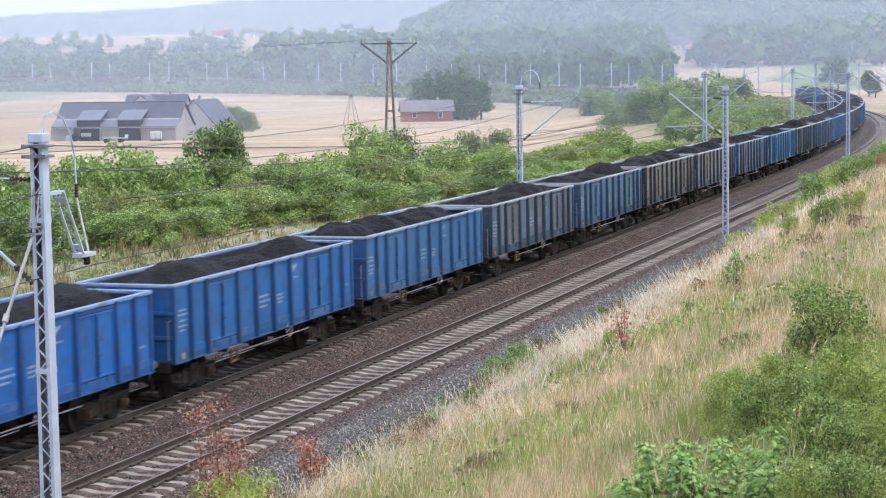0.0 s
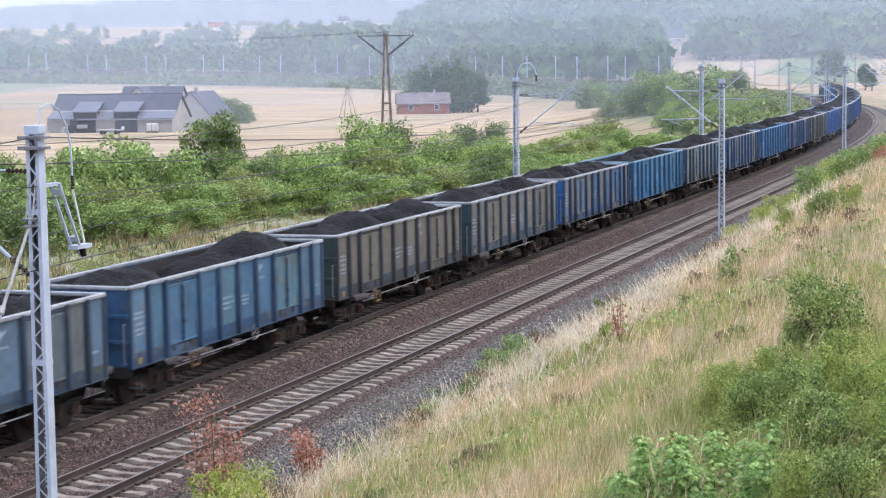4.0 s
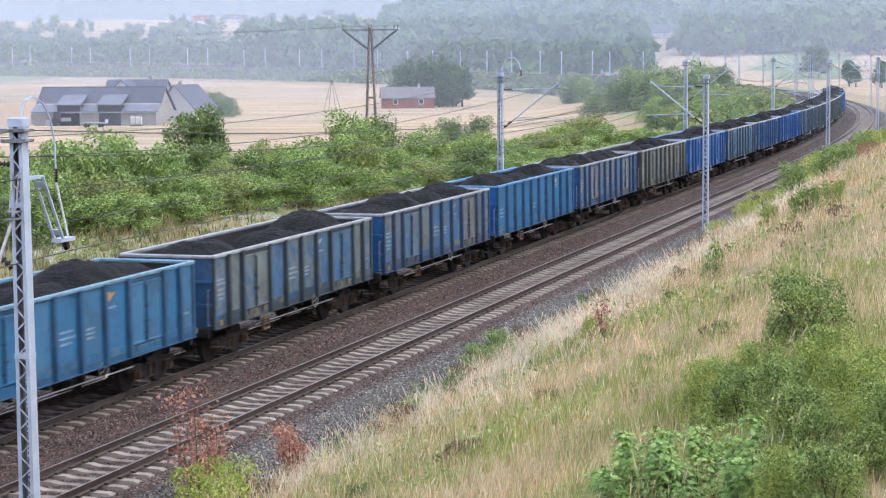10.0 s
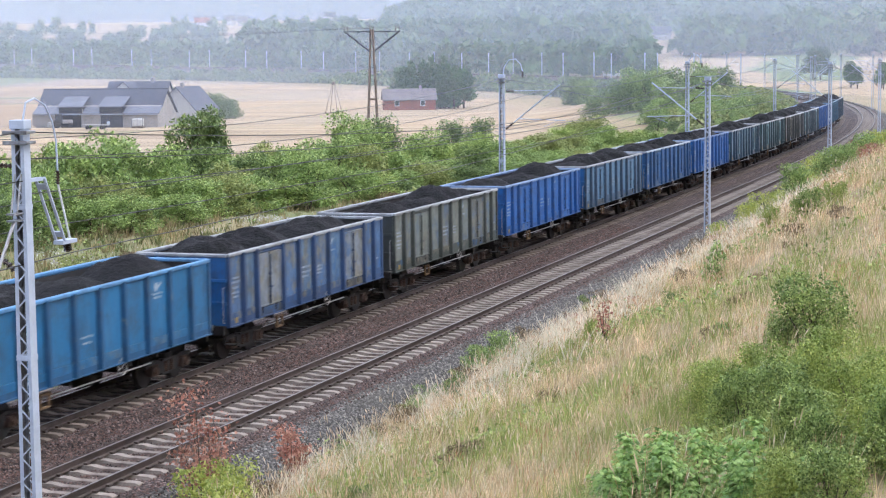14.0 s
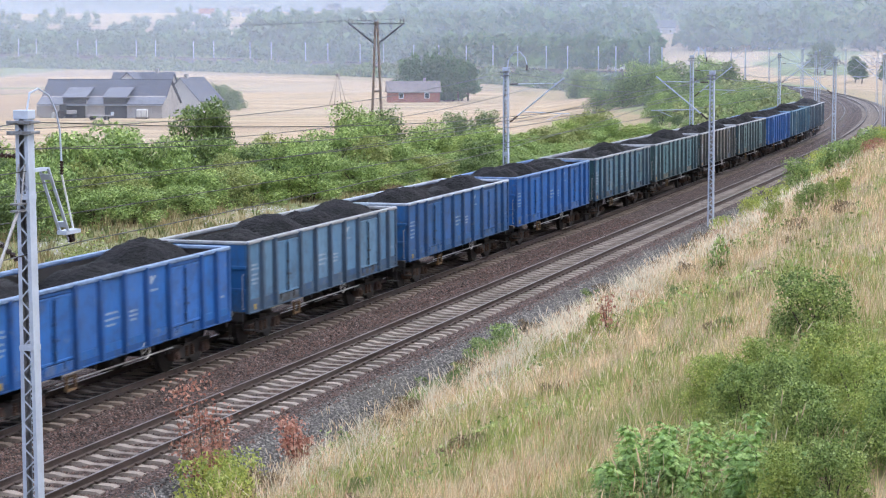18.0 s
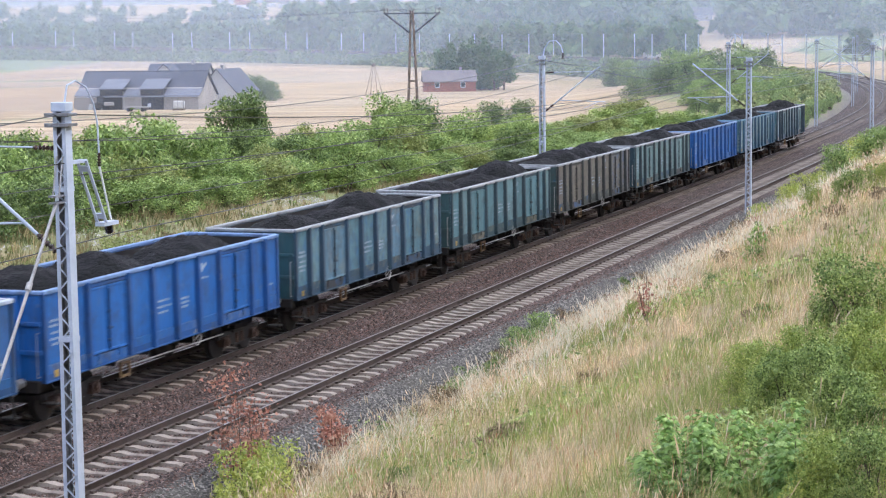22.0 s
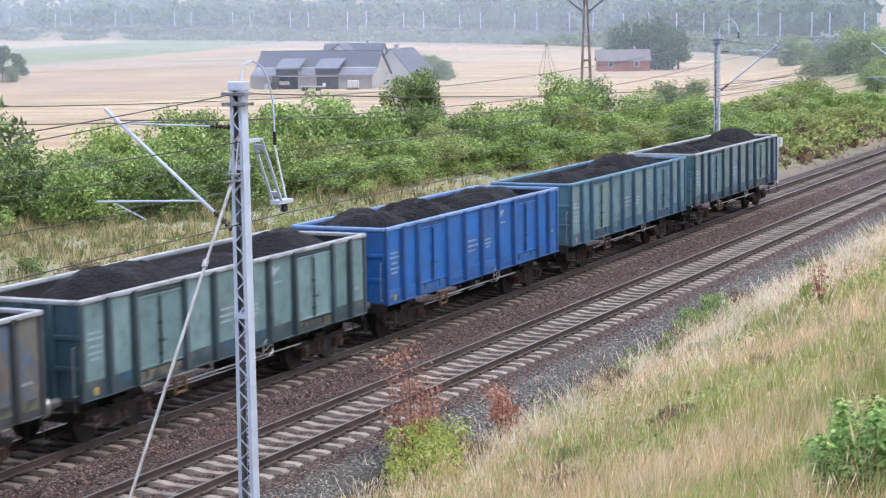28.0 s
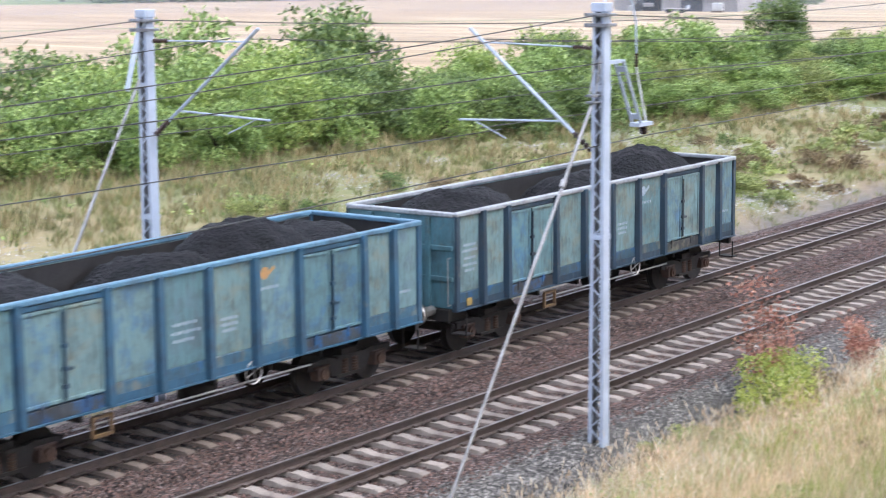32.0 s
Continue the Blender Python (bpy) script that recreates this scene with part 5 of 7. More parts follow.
def run_wires():
    """Contact wires with droppers, carrying ropes, and feeders along both rows of masts."""
    for row, off, toff, nm in ((NEAR_MASTS, NEAR_OFF, 0.0, "near"), (FAR_MASTS, FAR_OFF, SPACING, "far")):
        sg = 1 if toff > off else -1
        for (s0, t0), (s1, t1) in zip(row, row[1:]):
            if s0 > 300:
                continue
            r = 0.012 + 0.00007 * max(0, s0)
            stag = sg * 0.25
            carry = span(s0, s1, toff + stag, toff - stag, 6.95, 6.95, 0.95)
            touch = span(s0, s1, toff + stag, toff - stag, 5.3, 5.3, 0.08)
            for nme, pts, lab in (("carrying_rope", carry, "dark stranded carrying rope of the overhead line"), ("contact_wire", touch, "dark copper contact wire over the track"), ("feeder_wire", span(s0, s1, off, off, t0 - 0.17, t1 - 0.17, 0.9), "thin feeder wire strung between mast heads")):
                v, f = wire(nme, pts, r, lab)
                tagged(new(nme, mesh_of(nme, v, f, WIRE)), lab, "wire", group=nme + "s")
            if s0 < 110:
                for i in range(1, 14, 2):
                    v, f = wire("dropper", [carry[i], touch[i]], 0.006, "")
                    tagged(new("dropper", mesh_of("dropper", v, f, WIRE)), "thin dropper between carrying rope and contact wire", "wire", group="droppers")
    # anchored wires that end at the near mast
    for a, b in (((29.7, 17.9, 6.6), (-32, 20.6, 6.5)), ((31.3, 17.85, 5.2), (-20, 21.5, 4.2)), ((31.3, 17.85, 5.2), (95, 20.5, 6.2)), ((29.7, 18.0, 6.35), (95.9, 19.3, 6.5))):
        pts = [Vector(a).lerp(Vector(b), i / 12) - Vector((0, 0, 0.35 * 4 * (i / 12) * (1 - i / 12))) for i in range(13)]
        v, f = wire("anchor_wire", pts, 0.013, "")
        tagged(new("anchor_wire", mesh_of("anchor_wire", v, f, WIRE)), "anchored steel wire ending at the near mast", "wire", group="anchor wires")


run_wires()


def far_mast_meshes():
    M = {"pole": bm_mesh("pole", boxes((-0.11, 0.11, -0.15, 0.15, -1.0, 7.4), (-0.16, 0.16, -0.19, 0.19, 7.1, 7.25), bevel=0.02), GALV)}
    M["arm"] = bm_mesh("arm_tube", rods(((0, 0.1, 5.0), (0, 2.7, 6.8), 0.035), ((0, 0.1, 6.7), (0, 2.5, 6.6), 0.02), ((0, 0.6, 5.4), (0, 2.9, 5.3), 0.02), n=6), WIRE)
    return M


FM = far_mast_meshes()
for k in range(-4, 18):
    for off, turn in ((NEAR_OFF, 0), (FAR_OFF, 180)):
        m = tagged(empty("line_mast", at_line(648 + 45.3 * k + (2.5 if turn else 0), off, 0, turn)), "pale catenary mast on the far side of the valley", "mast", group="far catenary masts")
        child("pole", FM["pole"], m)
        child("arm_tube", FM["arm"], m)

# ---- small trackside things ----
km = tagged(empty("kilometre_board", Matrix.Translation(beside(100.5, 6.3, -0.75)) @ Matrix.Rotation(radians(200), 4, "Z")), "white kilometre board with black figures on a post", "sign")
part("post", rods(((0, 0, -0.3), (0, 0, 2.6), 0.035)), GALV, km)
part("board", boxes((-0.02, 0.02, -0.25, 0.25, 2.42, 2.86), bevel=0.006), WHITE, km)
txt = bpy.data.curves.new("figures", "FONT")
txt.body, txt.size, txt.align_x, txt.align_y, txt.extrude = "11", 0.38, "CENTER", "CENTER", 0.002
txt.materials.append(UNDER)
fig = new("figures", txt)
fig.parent = km
fig.matrix_basis = pose(0.026, 0, 2.64, 90, 0, 90)


# ---- plants ----
def leaf_cloud(rng, lobes, n, leaf, droop=0.3, shell=0.35, tri=False):
    """n pointed leaves spread through ellipsoid lobes (cx, cy, cz, rx, ry, rz), denser at the skin."""
    vol = np.array([a[3] * a[4] * a[5] for a in lobes]) ** (2 / 3)
    pick = rng.choice(len(lobes), n, p=vol / vol.sum())
    L = np.array(lobes)[pick]
    d = rng.normal(size=(n, 3))
    d /= np.linalg.norm(d, axis=1)[:, None]
    rad = (1 - shell * rng.random(n) ** 1.5) * (1 + 0.13 * rng.normal(size=n))
    c = L[:, :3] + d * L[:, 3:] * rad[:, None]
    keep = c[:, 2] > 0.05
    c, d, n = c[keep], d[keep], int(keep.sum())
    ax = rng.normal(size=(n, 3)) + d * 0.6
    ax[:, 2] -= droop
    ax /= np.linalg.norm(ax, axis=1)[:, None]
    nr = d * 0.7 + rng.normal(size=(n, 3)) * 0.7 + np.array([0, 0, 0.45])
    sd = np.cross(ax, nr)
    sd /= np.linalg.norm(sd, axis=1)[:, None] + 1e-9
    ln = leaf * rng.uniform(0.65, 1.35, n)[:, None]
    w = ln * rng.uniform(0.3, 0.42, n)[:, None]
    up = np.cross(sd, ax) * ln * 0.12
    v = np.stack([c - ax * ln * 0.5, c + sd * w + up, c + ax * ln * 0.5, c - sd * w + up], 1).reshape(-1, 3)
    if tri:
        return np.stack([c - ax * ln * 0.5 - sd * w * 0.8, c - ax * ln * 0.3 + sd * w * 0.9, c + ax * ln * 0.6 + up], 1).reshape(-1, 3), np.arange(3 * n).reshape(n, 3)
    f = np.arange(4 * n).reshape(n, 4)
    return v, f


def stems(rng, h, spread, n, r=0.05):
    """A few leaning, tapering stems with forks."""
    bm = bmesh.new()
    for i in range(n):
        a = rng.uniform(0, 2 * math.pi)
        e = rng.uniform(0.3, 1.0) * spread
        p0 = Vector((0.12 * math.cos(a), 0.12 * math.sin(a), -0.25))
        p1 = Vector((0.45 * e * math.cos(a), 0.45 * e * math.sin(a), h * 0.45))
        p2 = Vector((e * math.cos(a + 0.3), e * math.sin(a + 0.3), h * rng.uniform(0.7, 0.9)))
        rod(bm, p0, p1, r, r * 0.7, n=6)
        rod(bm, p1, p2, r * 0.7, r * 0.25, n=5)
        b = a + rng.uniform(-1.2, 1.2)
        rod(bm, p1, p1 + Vector((0.5 * e * math.cos(b), 0.5 * e * math.sin(b), h * 0.3)), r * 0.5, r * 0.15, n=5)
    return bm


def lobes_for(rng, w, h, n, low=0.25, fat=1.0):
    out = []
    for i in range(n):
        a, q = rng.uniform(0, 2 * math.pi), math.sqrt(rng.uniform(0, 1)) * (0.36 if fat == 1 else 0.42)
        r = rng.uniform(0.2, 0.34) * fat
        z = low + (1 - r * 0.75 - low) * (rng.uniform(0, 1) if fat == 1 else (i + rng.random()) / n)
        out.append((q * w * math.cos(a) * (1.15 - 0.5 * z), q * w * math.sin(a) * (1.15 - 0.5 * z), z * h, r * w * rng.uniform(0.8, 1.1), r * w * rng.uniform(0.8, 1.1), r * h * rng.uniform(0.75, 1.05)))
    return out


def bush_kind(seed, w, h, n, leaf, mat, lobes=9, low=0.2, stem=0.05, tri=True, fat=1.0):
    rng = np.random.default_rng(seed)
    py = random.Random(seed)
    v, f = leaf_cloud(rng, lobes_for(py, w, h, lobes, low, fat), n, leaf, tri=tri)
    return mesh_of("crown", v, f, mat), bm_mesh("stems", stems(py, h * 0.8, w * 0.3, 6, stem), BARK)


def plant(name, kind, x, y, label, category="bush", group="", scale=1.0, turn=0.0, z=None, tall=1.0):
    zz = put_on_ground(x, y) if z is None else z
    t = tagged(empty(name, Matrix.LocRotScale((x, y, zz - 0.03), Euler((0, 0, turn)), (scale, scale, scale * tall))), label, category, group)
    child("crown", kind[0], t)
    for me in kind[1] if isinstance(kind[1], list) else [kind[1]]:
        child("stem" if category == "bush" else "trunk", me, t)
    return t


def tree_kind(seed, w, h, n, leaf, mat, conifer=False):
    """A trunk with limbs and a ragged crown."""
    rng = np.random.default_rng(seed)
    py = random.Random(seed)
    bm = bmesh.new()
    rod(bm, (0, 0, -0.3), (0.05 * w, 0, h * 0.5), 0.028 * h, 0.016 * h, n=8)
    rod(bm, (0.05 * w, 0, h * 0.5), (0, 0.03 * w, h * 0.92), 0.016 * h, 0.004 * h, n=7)
    lobes = []
    for i in range(15 if not conifer else 9):
        z = py.uniform(0.28, 0.9) if not conifer else 0.12 + 0.095 * i
        a = py.uniform(0, 6.28)
        q = py.uniform(0.1, 0.34) * (1.25 - z)
        p = Vector((q * w * math.cos(a), q * w * math.sin(a), z * h)) if not conifer else Vector((0, 0, z * h))
        rod(bm, (0.03 * w, 0, z * h * 0.8), p, 0.008 * h, 0.002 * h, n=5)
        r = py.uniform(0.16, 0.26) if not conifer else 0.5 * (1.0 - z) + 0.04
        lobes.append((p.x, p.y, p.z, r * w, r * w, py.uniform(0.09, 0.15) * h if not conifer else 0.08 * h))
    v, f = leaf_cloud(rng, lobes, n, leaf, tri=True)
    return mesh_of("crown", v, f, mat), bm_mesh("trunk", bm, BARK)


HR = random.Random(11)
HEDGE = [bush_kind(20 + i, 5.0, 4.2, 5600, 0.205, (LEAF, LEAF_OLIVE, LEAF_DARK, LEAF, LEAF_LIME)[i], 26, 0.1, 0.07, fat=0.72) for i in range(5)]
HEDGE_LINE = ([5, 30, 45, 60, 75, 88, 100, 115, 130, 150, 165], [33, 29, 26, 23, 19.5, 18, 16.5, 13.5, 11.5, 9.5, 9.0])


def build_hedge():
    s = 6.0
    while s < 166:
        lf = float(np.interp(s, *HEDGE_LINE))
        for row in range(3):
            ss, ll = s + HR.uniform(-1.2, 1.2), lf + 3.3 * row + HR.uniform(-0.8, 1.2)
            p = beside(ss, SPACING + ll)
            # pale leaves favoured in the taller back rows, imitating lit hedge tops
            k = HR.choices(range(5), (3.4, 2.4, 2.2, 3.4, (0.4, 1.6, 3.4)[row]))[0]
            h = np.interp(s, [0, 60, 90, 130, 165], [1.22, 1.02, 0.84, 0.56, 0.46]) * HR.uniform(0.7, 1.12) * (0.72 + 0.16 * row) * (HR.choice((0.7, 0.9, 1.05, 1.4)) if s > 85 else 1.0)
            plant("hedge_bush", HEDGE[k], p.x, p.y, "dense pale-tipped green bush" if k == 4 else "dense leafy green bush in the lineside thicket", group="lineside thicket", scale=max(float(h) * 0.95, 0.68), turn=HR.uniform(0, 6.28), tall=float(h) * 0.95 / max(float(h) * 0.95, 0.68))
        s += np.interp(s, [0, 90, 166], [2.7, 2.5, 2.7])


build_hedge()

# taller shrubs and trees standing behind the thicket
ROUND = bush_kind(43, 5.2, 4.9, 8000, 0.25, LEAF_DARK, 40, 0.05, 0.09, fat=0.62)
plant("shrub", ROUND, 128.4, 62.9, "dense round dark-green bush standing above the thicket", turn=0.4, tall=1.18)
BIG = [bush_kind(40, 6.0, 5.6, 4200, 0.3, LEAF_DARK, 24, 0.06, 0.09, fat=0.85), bush_kind(41, 5.0, 6.0, 3800, 0.3, LEAF, 20, 0.06, 0.09, fat=0.85)]
for x, y, sc, k, lab in ((160, 63.6, 0.78, 1, "tall ragged shrub at the foot of a pole"), (164, 62.0, 0.7, 0, "dark shrub at the foot of a pole"), (156, 60.5, 0.55, 1, "green shrub behind the thicket"), (172, 58.0, 0.52, 0, "low dark bush beside the stubble field"), (176, 56.5, 0.5, 0, "low dark bush beside the stubble field"), (66, 63, 1.1, 1, "broad green shrub above the bank"), (60, 66, 1.0, 0, "dark shrub above the bank"), (75, 60.5, 1.15, 0, "round dark shrub above the bank"), (78, 63, 1.0, 1, "broad green shrub above the bank"), (44, 64, 1.0, 0, "dark shrub above the bank"), (88, 92.0, 1.1, 0, "lone dark bush at the field edge")):
    plant("shrub", BIG[k], x, y, lab, scale=sc, turn=HR.uniform(0, 6.28))
# copse on the bank where the line begins to bend
CR = random.Random(31)
for i in range(52):
    x = CR.uniform(188, 276)
    w_ = radians(CR.uniform(9.2, 13.0))
    plant("shrub", BIG[CR.choice((0, 1, 1))], x, x * math.tan(w_), "leafy green shrub on the railway bank", group="shrubs on the bank", scale=CR.uniform(0.3, 0.52), turn=CR.uniform(0, 6.28), tall=0.85)
plant("shrub", BIG[0], 291.5, 74.9, "round dark bush standing in the stubble below the bank", scale=0.72, turn=1.0, tall=0.85)
plant("shrub", BIG[0], 293.0, 71.8, "dark bush standing in the stubble below the bank", scale=0.5, turn=2.0)

for i in range(46):
    s, lf = CR.uniform(150, 285), 4.6 + 11 * CR.random() ** 1.3
    p = beside(s, SPACING + lf)
    plant("shrub", BIG[CR.choice((0, 1, 1))], p.x, p.y, "low green scrub on the railway bank", group="shrubs on the bank", scale=CR.uniform(0.16, 0.36), turn=CR.uniform(0, 6.28), tall=0.9)

# ---- plants of the near slope ----
HAW = [bush_kind(60 + i, 2.0, 1.9, 7000, 0.066, (LEAF_THORN, LEAF_BRIGHT, LEAF_THORN, LEAF_BRIGHT)[i], 38, 0.0, 0.02, tri=False, fat=0.56) for i in range(4)]
for x, y, sc, k, lab in ((26.6, 3.85, 0.66, 0, "rounded dark green thorn bush on the dry slope"), (26.9, 4.2, 0.42, 2, "dark green thorn bush on the dry slope"), (23.4, 4.55, 0.4, 1, "pale green thorn bush on the grassy slope"), (22.4, 4.25, 0.46, 3, "pale green thorn bush on the grassy slope"), (22.6, 3.75, 0.44, 1, "pale green thorn bush on the grassy slope"), (21.2, 3.75, 0.42, 0, "dark green thorn bush among dry grass"),
                         (21.2, 2.85, 0.46, 3, "bright green thorn bush among dry grass"), (19.8, 3.1, 0.44, 2, "dark green thorn bush among dry grass"), (18.9, 2.3, 0.42, 1, "bright green thorn bush among dry grass"), (18.0, 2.65, 0.4, 0, "green thorn bush among dry grass"), (17.2, 1.75, 0.42, 3, "bright green thorn bush among dry grass"), (16.3, 2.2, 0.36, 0, "green thorn bush beside the maple sapling"), (15.4, 1.5, 0.4, 2, "green thorn bush among dry grass"), (14.4, 1.9, 0.34, 0, "green thorn bush beside the maple sapling"), (13.6, 1.1, 0.4, 3, "bright green thorn bush among dry grass"), (16.0, 1.72, 0.42, 1, "bright green thorn bush among dry grass"), (14.9, 2.3, 0.32, 3, "bright green thorn bush beside the maple sapling"), (15.6, 1.25, 0.4, 0, "green thorn bush among dry grass"),
                         (61.5, 8.9, 0.62, 0, "low green bush on the dry slope"), (63, 8.3, 0.5, 1, "low green bush on the dry slope"), (70, 11.5, 0.5, 1, "low green bush on the dry slope"), (46.8, 12.1, 0.34, 3, "sparse pale-green shrub on the slope"), (45.6, 12.3, 0.24, 1, "sparse pale-green shrub on the slope")):
    plant("thorn_bush", HAW[k], x, y, lab, scale=sc, turn=HR.uniform(0, 6.28))
VERGE = [bush_kind(70, 2.6, 1.7, 2400, 0.12, LEAF_YELLOW, 9, 0.15, 0.02), bush_kind(71, 2.6, 2.0, 2400, 0.12, LEAF, 9, 0.15, 0.02), bush_kind(72, 2.2, 1.6, 1500, 0.11, LEAF_RED, 7, 0.2, 0.02)]
for s, off, sc, k in ((88, -4.6, 0.6, 0), (92, -5.4, 0.7, 0), (97, -5.2, 0.85, 0), (101, -6.2, 1.0, 1), (105, -5.5, 1.05, 0), (109, -6.8, 1.1, 1), (113, -6.2, 1.1, 0), (117, -7.4, 1.1, 1), (121, -7.2, 1.15, 2), (118, -8.8, 1.0, 0), (125, -7.6, 1.2, 0), (130, -8.2, 1.2, 2), (127, -9.6, 1.2, 1), (134, -8.6, 1.2, 0), (140, -9.4, 1.3, 1), (82, -5.2, 0.45, 2), (110, -9.0, 0.7, 2), (104, -8.2, 0.8, 1)):
    p = beside(s, off)
    plant("verge_bush", VERGE[k], p.x, p.y, ("yellow-green bush at the top of the verge", "green bush at the top of the verge", "rust-red withered bush at the verge")[k], group="verge bushes", scale=sc, turn=HR.uniform(0, 6.28))
for x, y, sc, k, lab in ((53.5, 16.5, 0.55, 1, "small green shrub at the edge of the gravel"), (52.5, 16.6, 0.4, 1, "small green shrub at the edge of the gravel"), (34.4, 16.5, 0.78, 0, "yellow-green bush beside the gravel verge"), (33.4, 16.2, 0.66, 0, "yellow-green bush beside the gravel verge"), (45.0, 16.2, 0.3, 1, "tuft of green weeds on the gravel"), (48, 17.6, 0.2, 0, "tuft of green weeds on the gravel"), (73, 17.3, 0.35, 2, "low rust-red weeds on the gravel"), (54.0, 17.7, 0.36, 1, "dark green weeds on the gravel shoulder"), (55.6, 17.9, 0.4, 1, "dark green weeds on the gravel shoulder"), (57.0, 17.8, 0.3, 1, "dark green weeds on the gravel shoulder"), (86, 17.6, 0.35, 0, "yellow-green weeds at the gravel edge")):
    plant("verge_bush", VERGE[k], x, y, lab, scale=sc, turn=HR.uniform(0, 6.28))

# brownish scrub where the gravel meets the grass
SCRUB = [bush_kind(74, 1.6, 0.9, 1500, 0.075, LEAF_BROWN, 10, 0.05, 0.012, tri=False, fat=0.8), bush_kind(75, 1.6, 0.8, 1500, 0.075, LEAF_OLIVE, 10, 0.05, 0.012, tri=False, fat=0.8), bush_kind(76, 1.4, 0.9, 1300, 0.07, LEAF_DARK, 10, 0.05, 0.012, tri=False, fat=0.8), bush_kind(77, 1.3, 0.8, 1200, 0.07, LEAF_RED, 9, 0.05, 0.012, tri=False, fat=0.8)]
SR = random.Random(55)
for i in range(64):
    s = SR.uniform(28, 96)
    off = -3.5 - SR.uniform(-0.9, 1.6)
    k = SR.choices(range(4), (5, 4, 3, 0.8))[0]
    p = beside(s, off)
    plant("scrub", SCRUB[k], p.x, p.y, ("low withered brown scrub on the gravel edge", "low olive scrub on the gravel edge", "low dark green scrub on the gravel edge", "low rusty scrub on the gravel edge")[k], group="verge scrub", scale=SR.uniform(0.35, 0.85), turn=SR.uniform(0, 6.28), tall=SR.uniform(0.7, 1.1))
for i in range(60):
    x, y = SR.uniform(20, 62), SR.uniform(6.5, 15)
    k = SR.choices(range(4), (2, 5, 1.5, 0.7))[0]
    plant("scrub", SCRUB[k], x, y, ("low withered brown scrub in dry grass", "low olive scrub in dry grass", "low dark green scrub in dry grass", "low rusty scrub in dry grass")[k], group="slope scrub", scale=SR.uniform(0.25, 0.55), turn=SR.uniform(0, 6.28), tall=SR.uniform(0.7, 1.0))

BR = random.Random(77)
for i in range(70):
    s, lf = BR.uniform(16, 122), 4.8 + 11 * BR.random() ** 1.2
    p = beside(s, SPACING + lf)
    plant("bank_weed", SCRUB[BR.choice((1, 1, 2, 0))], p.x, p.y, "low clump of olive-green weeds on the chalky bank", group="weeds on the bank", scale=BR.uniform(0.5, 1.2), turn=BR.uniform(0, 6.28), tall=0.85)


def rusty_sapling(seed, h, w, n):
    """Thin upright stems with small withered leaves."""
    rng, py = np.random.default_rng(seed), random.Random(seed)
    stalks, lob = [], []
    for i in range(6):
        a, q = py.uniform(0, 6.28), py.uniform(0.05, 0.45) * w
        top = Vector((q * math.cos(a), q * math.sin(a), h * py.uniform(0.6, 1.0)))
        stalks.append(bm_mesh("stem", rod(bmesh.new(), (0, 0, -0.2), top, 0.016, 0.004, n=5), BARK))
        for k in range(4):
            p = top * py.uniform(0.35, 1.0)
            lob.append((p.x, p.y, p.z, 0.16 * w + 0.06, 0.16 * w + 0.06, 0.12 * h))
    v, f = leaf_cloud(rng, lob, n, 0.085, shell=0.9)
    return mesh_of("crown", v, f, LEAF_RED), stalks


plant("withered_sapling", rusty_sapling(80, 3.1, 2.3, 800), 34.9, 17.15, "withered sapling with rust-red leaves by the track")
plant("withered_sapling", rusty_sapling(82, 2.8, 1.7, 550), 35.8, 17.4, "withered sapling with rust-red leaves by the track")
plant("withered_sapling", rusty_sapling(81, 1.6, 1.5, 800), 37.6, 16.35, "low withered shrub with dark red leaves")
plant("young_conifer", tree_kind(83, 1.0, 1.25, 700, 0.1, LEAF, True), 52.8, 10.15, "young bluish-green sapling in dry grass", "tree")
plant("thin_shrub", rusty_sapling(84, 1.2, 1.0, 160), 45.6, 11.5, "nearly bare thin shrub on the slope")


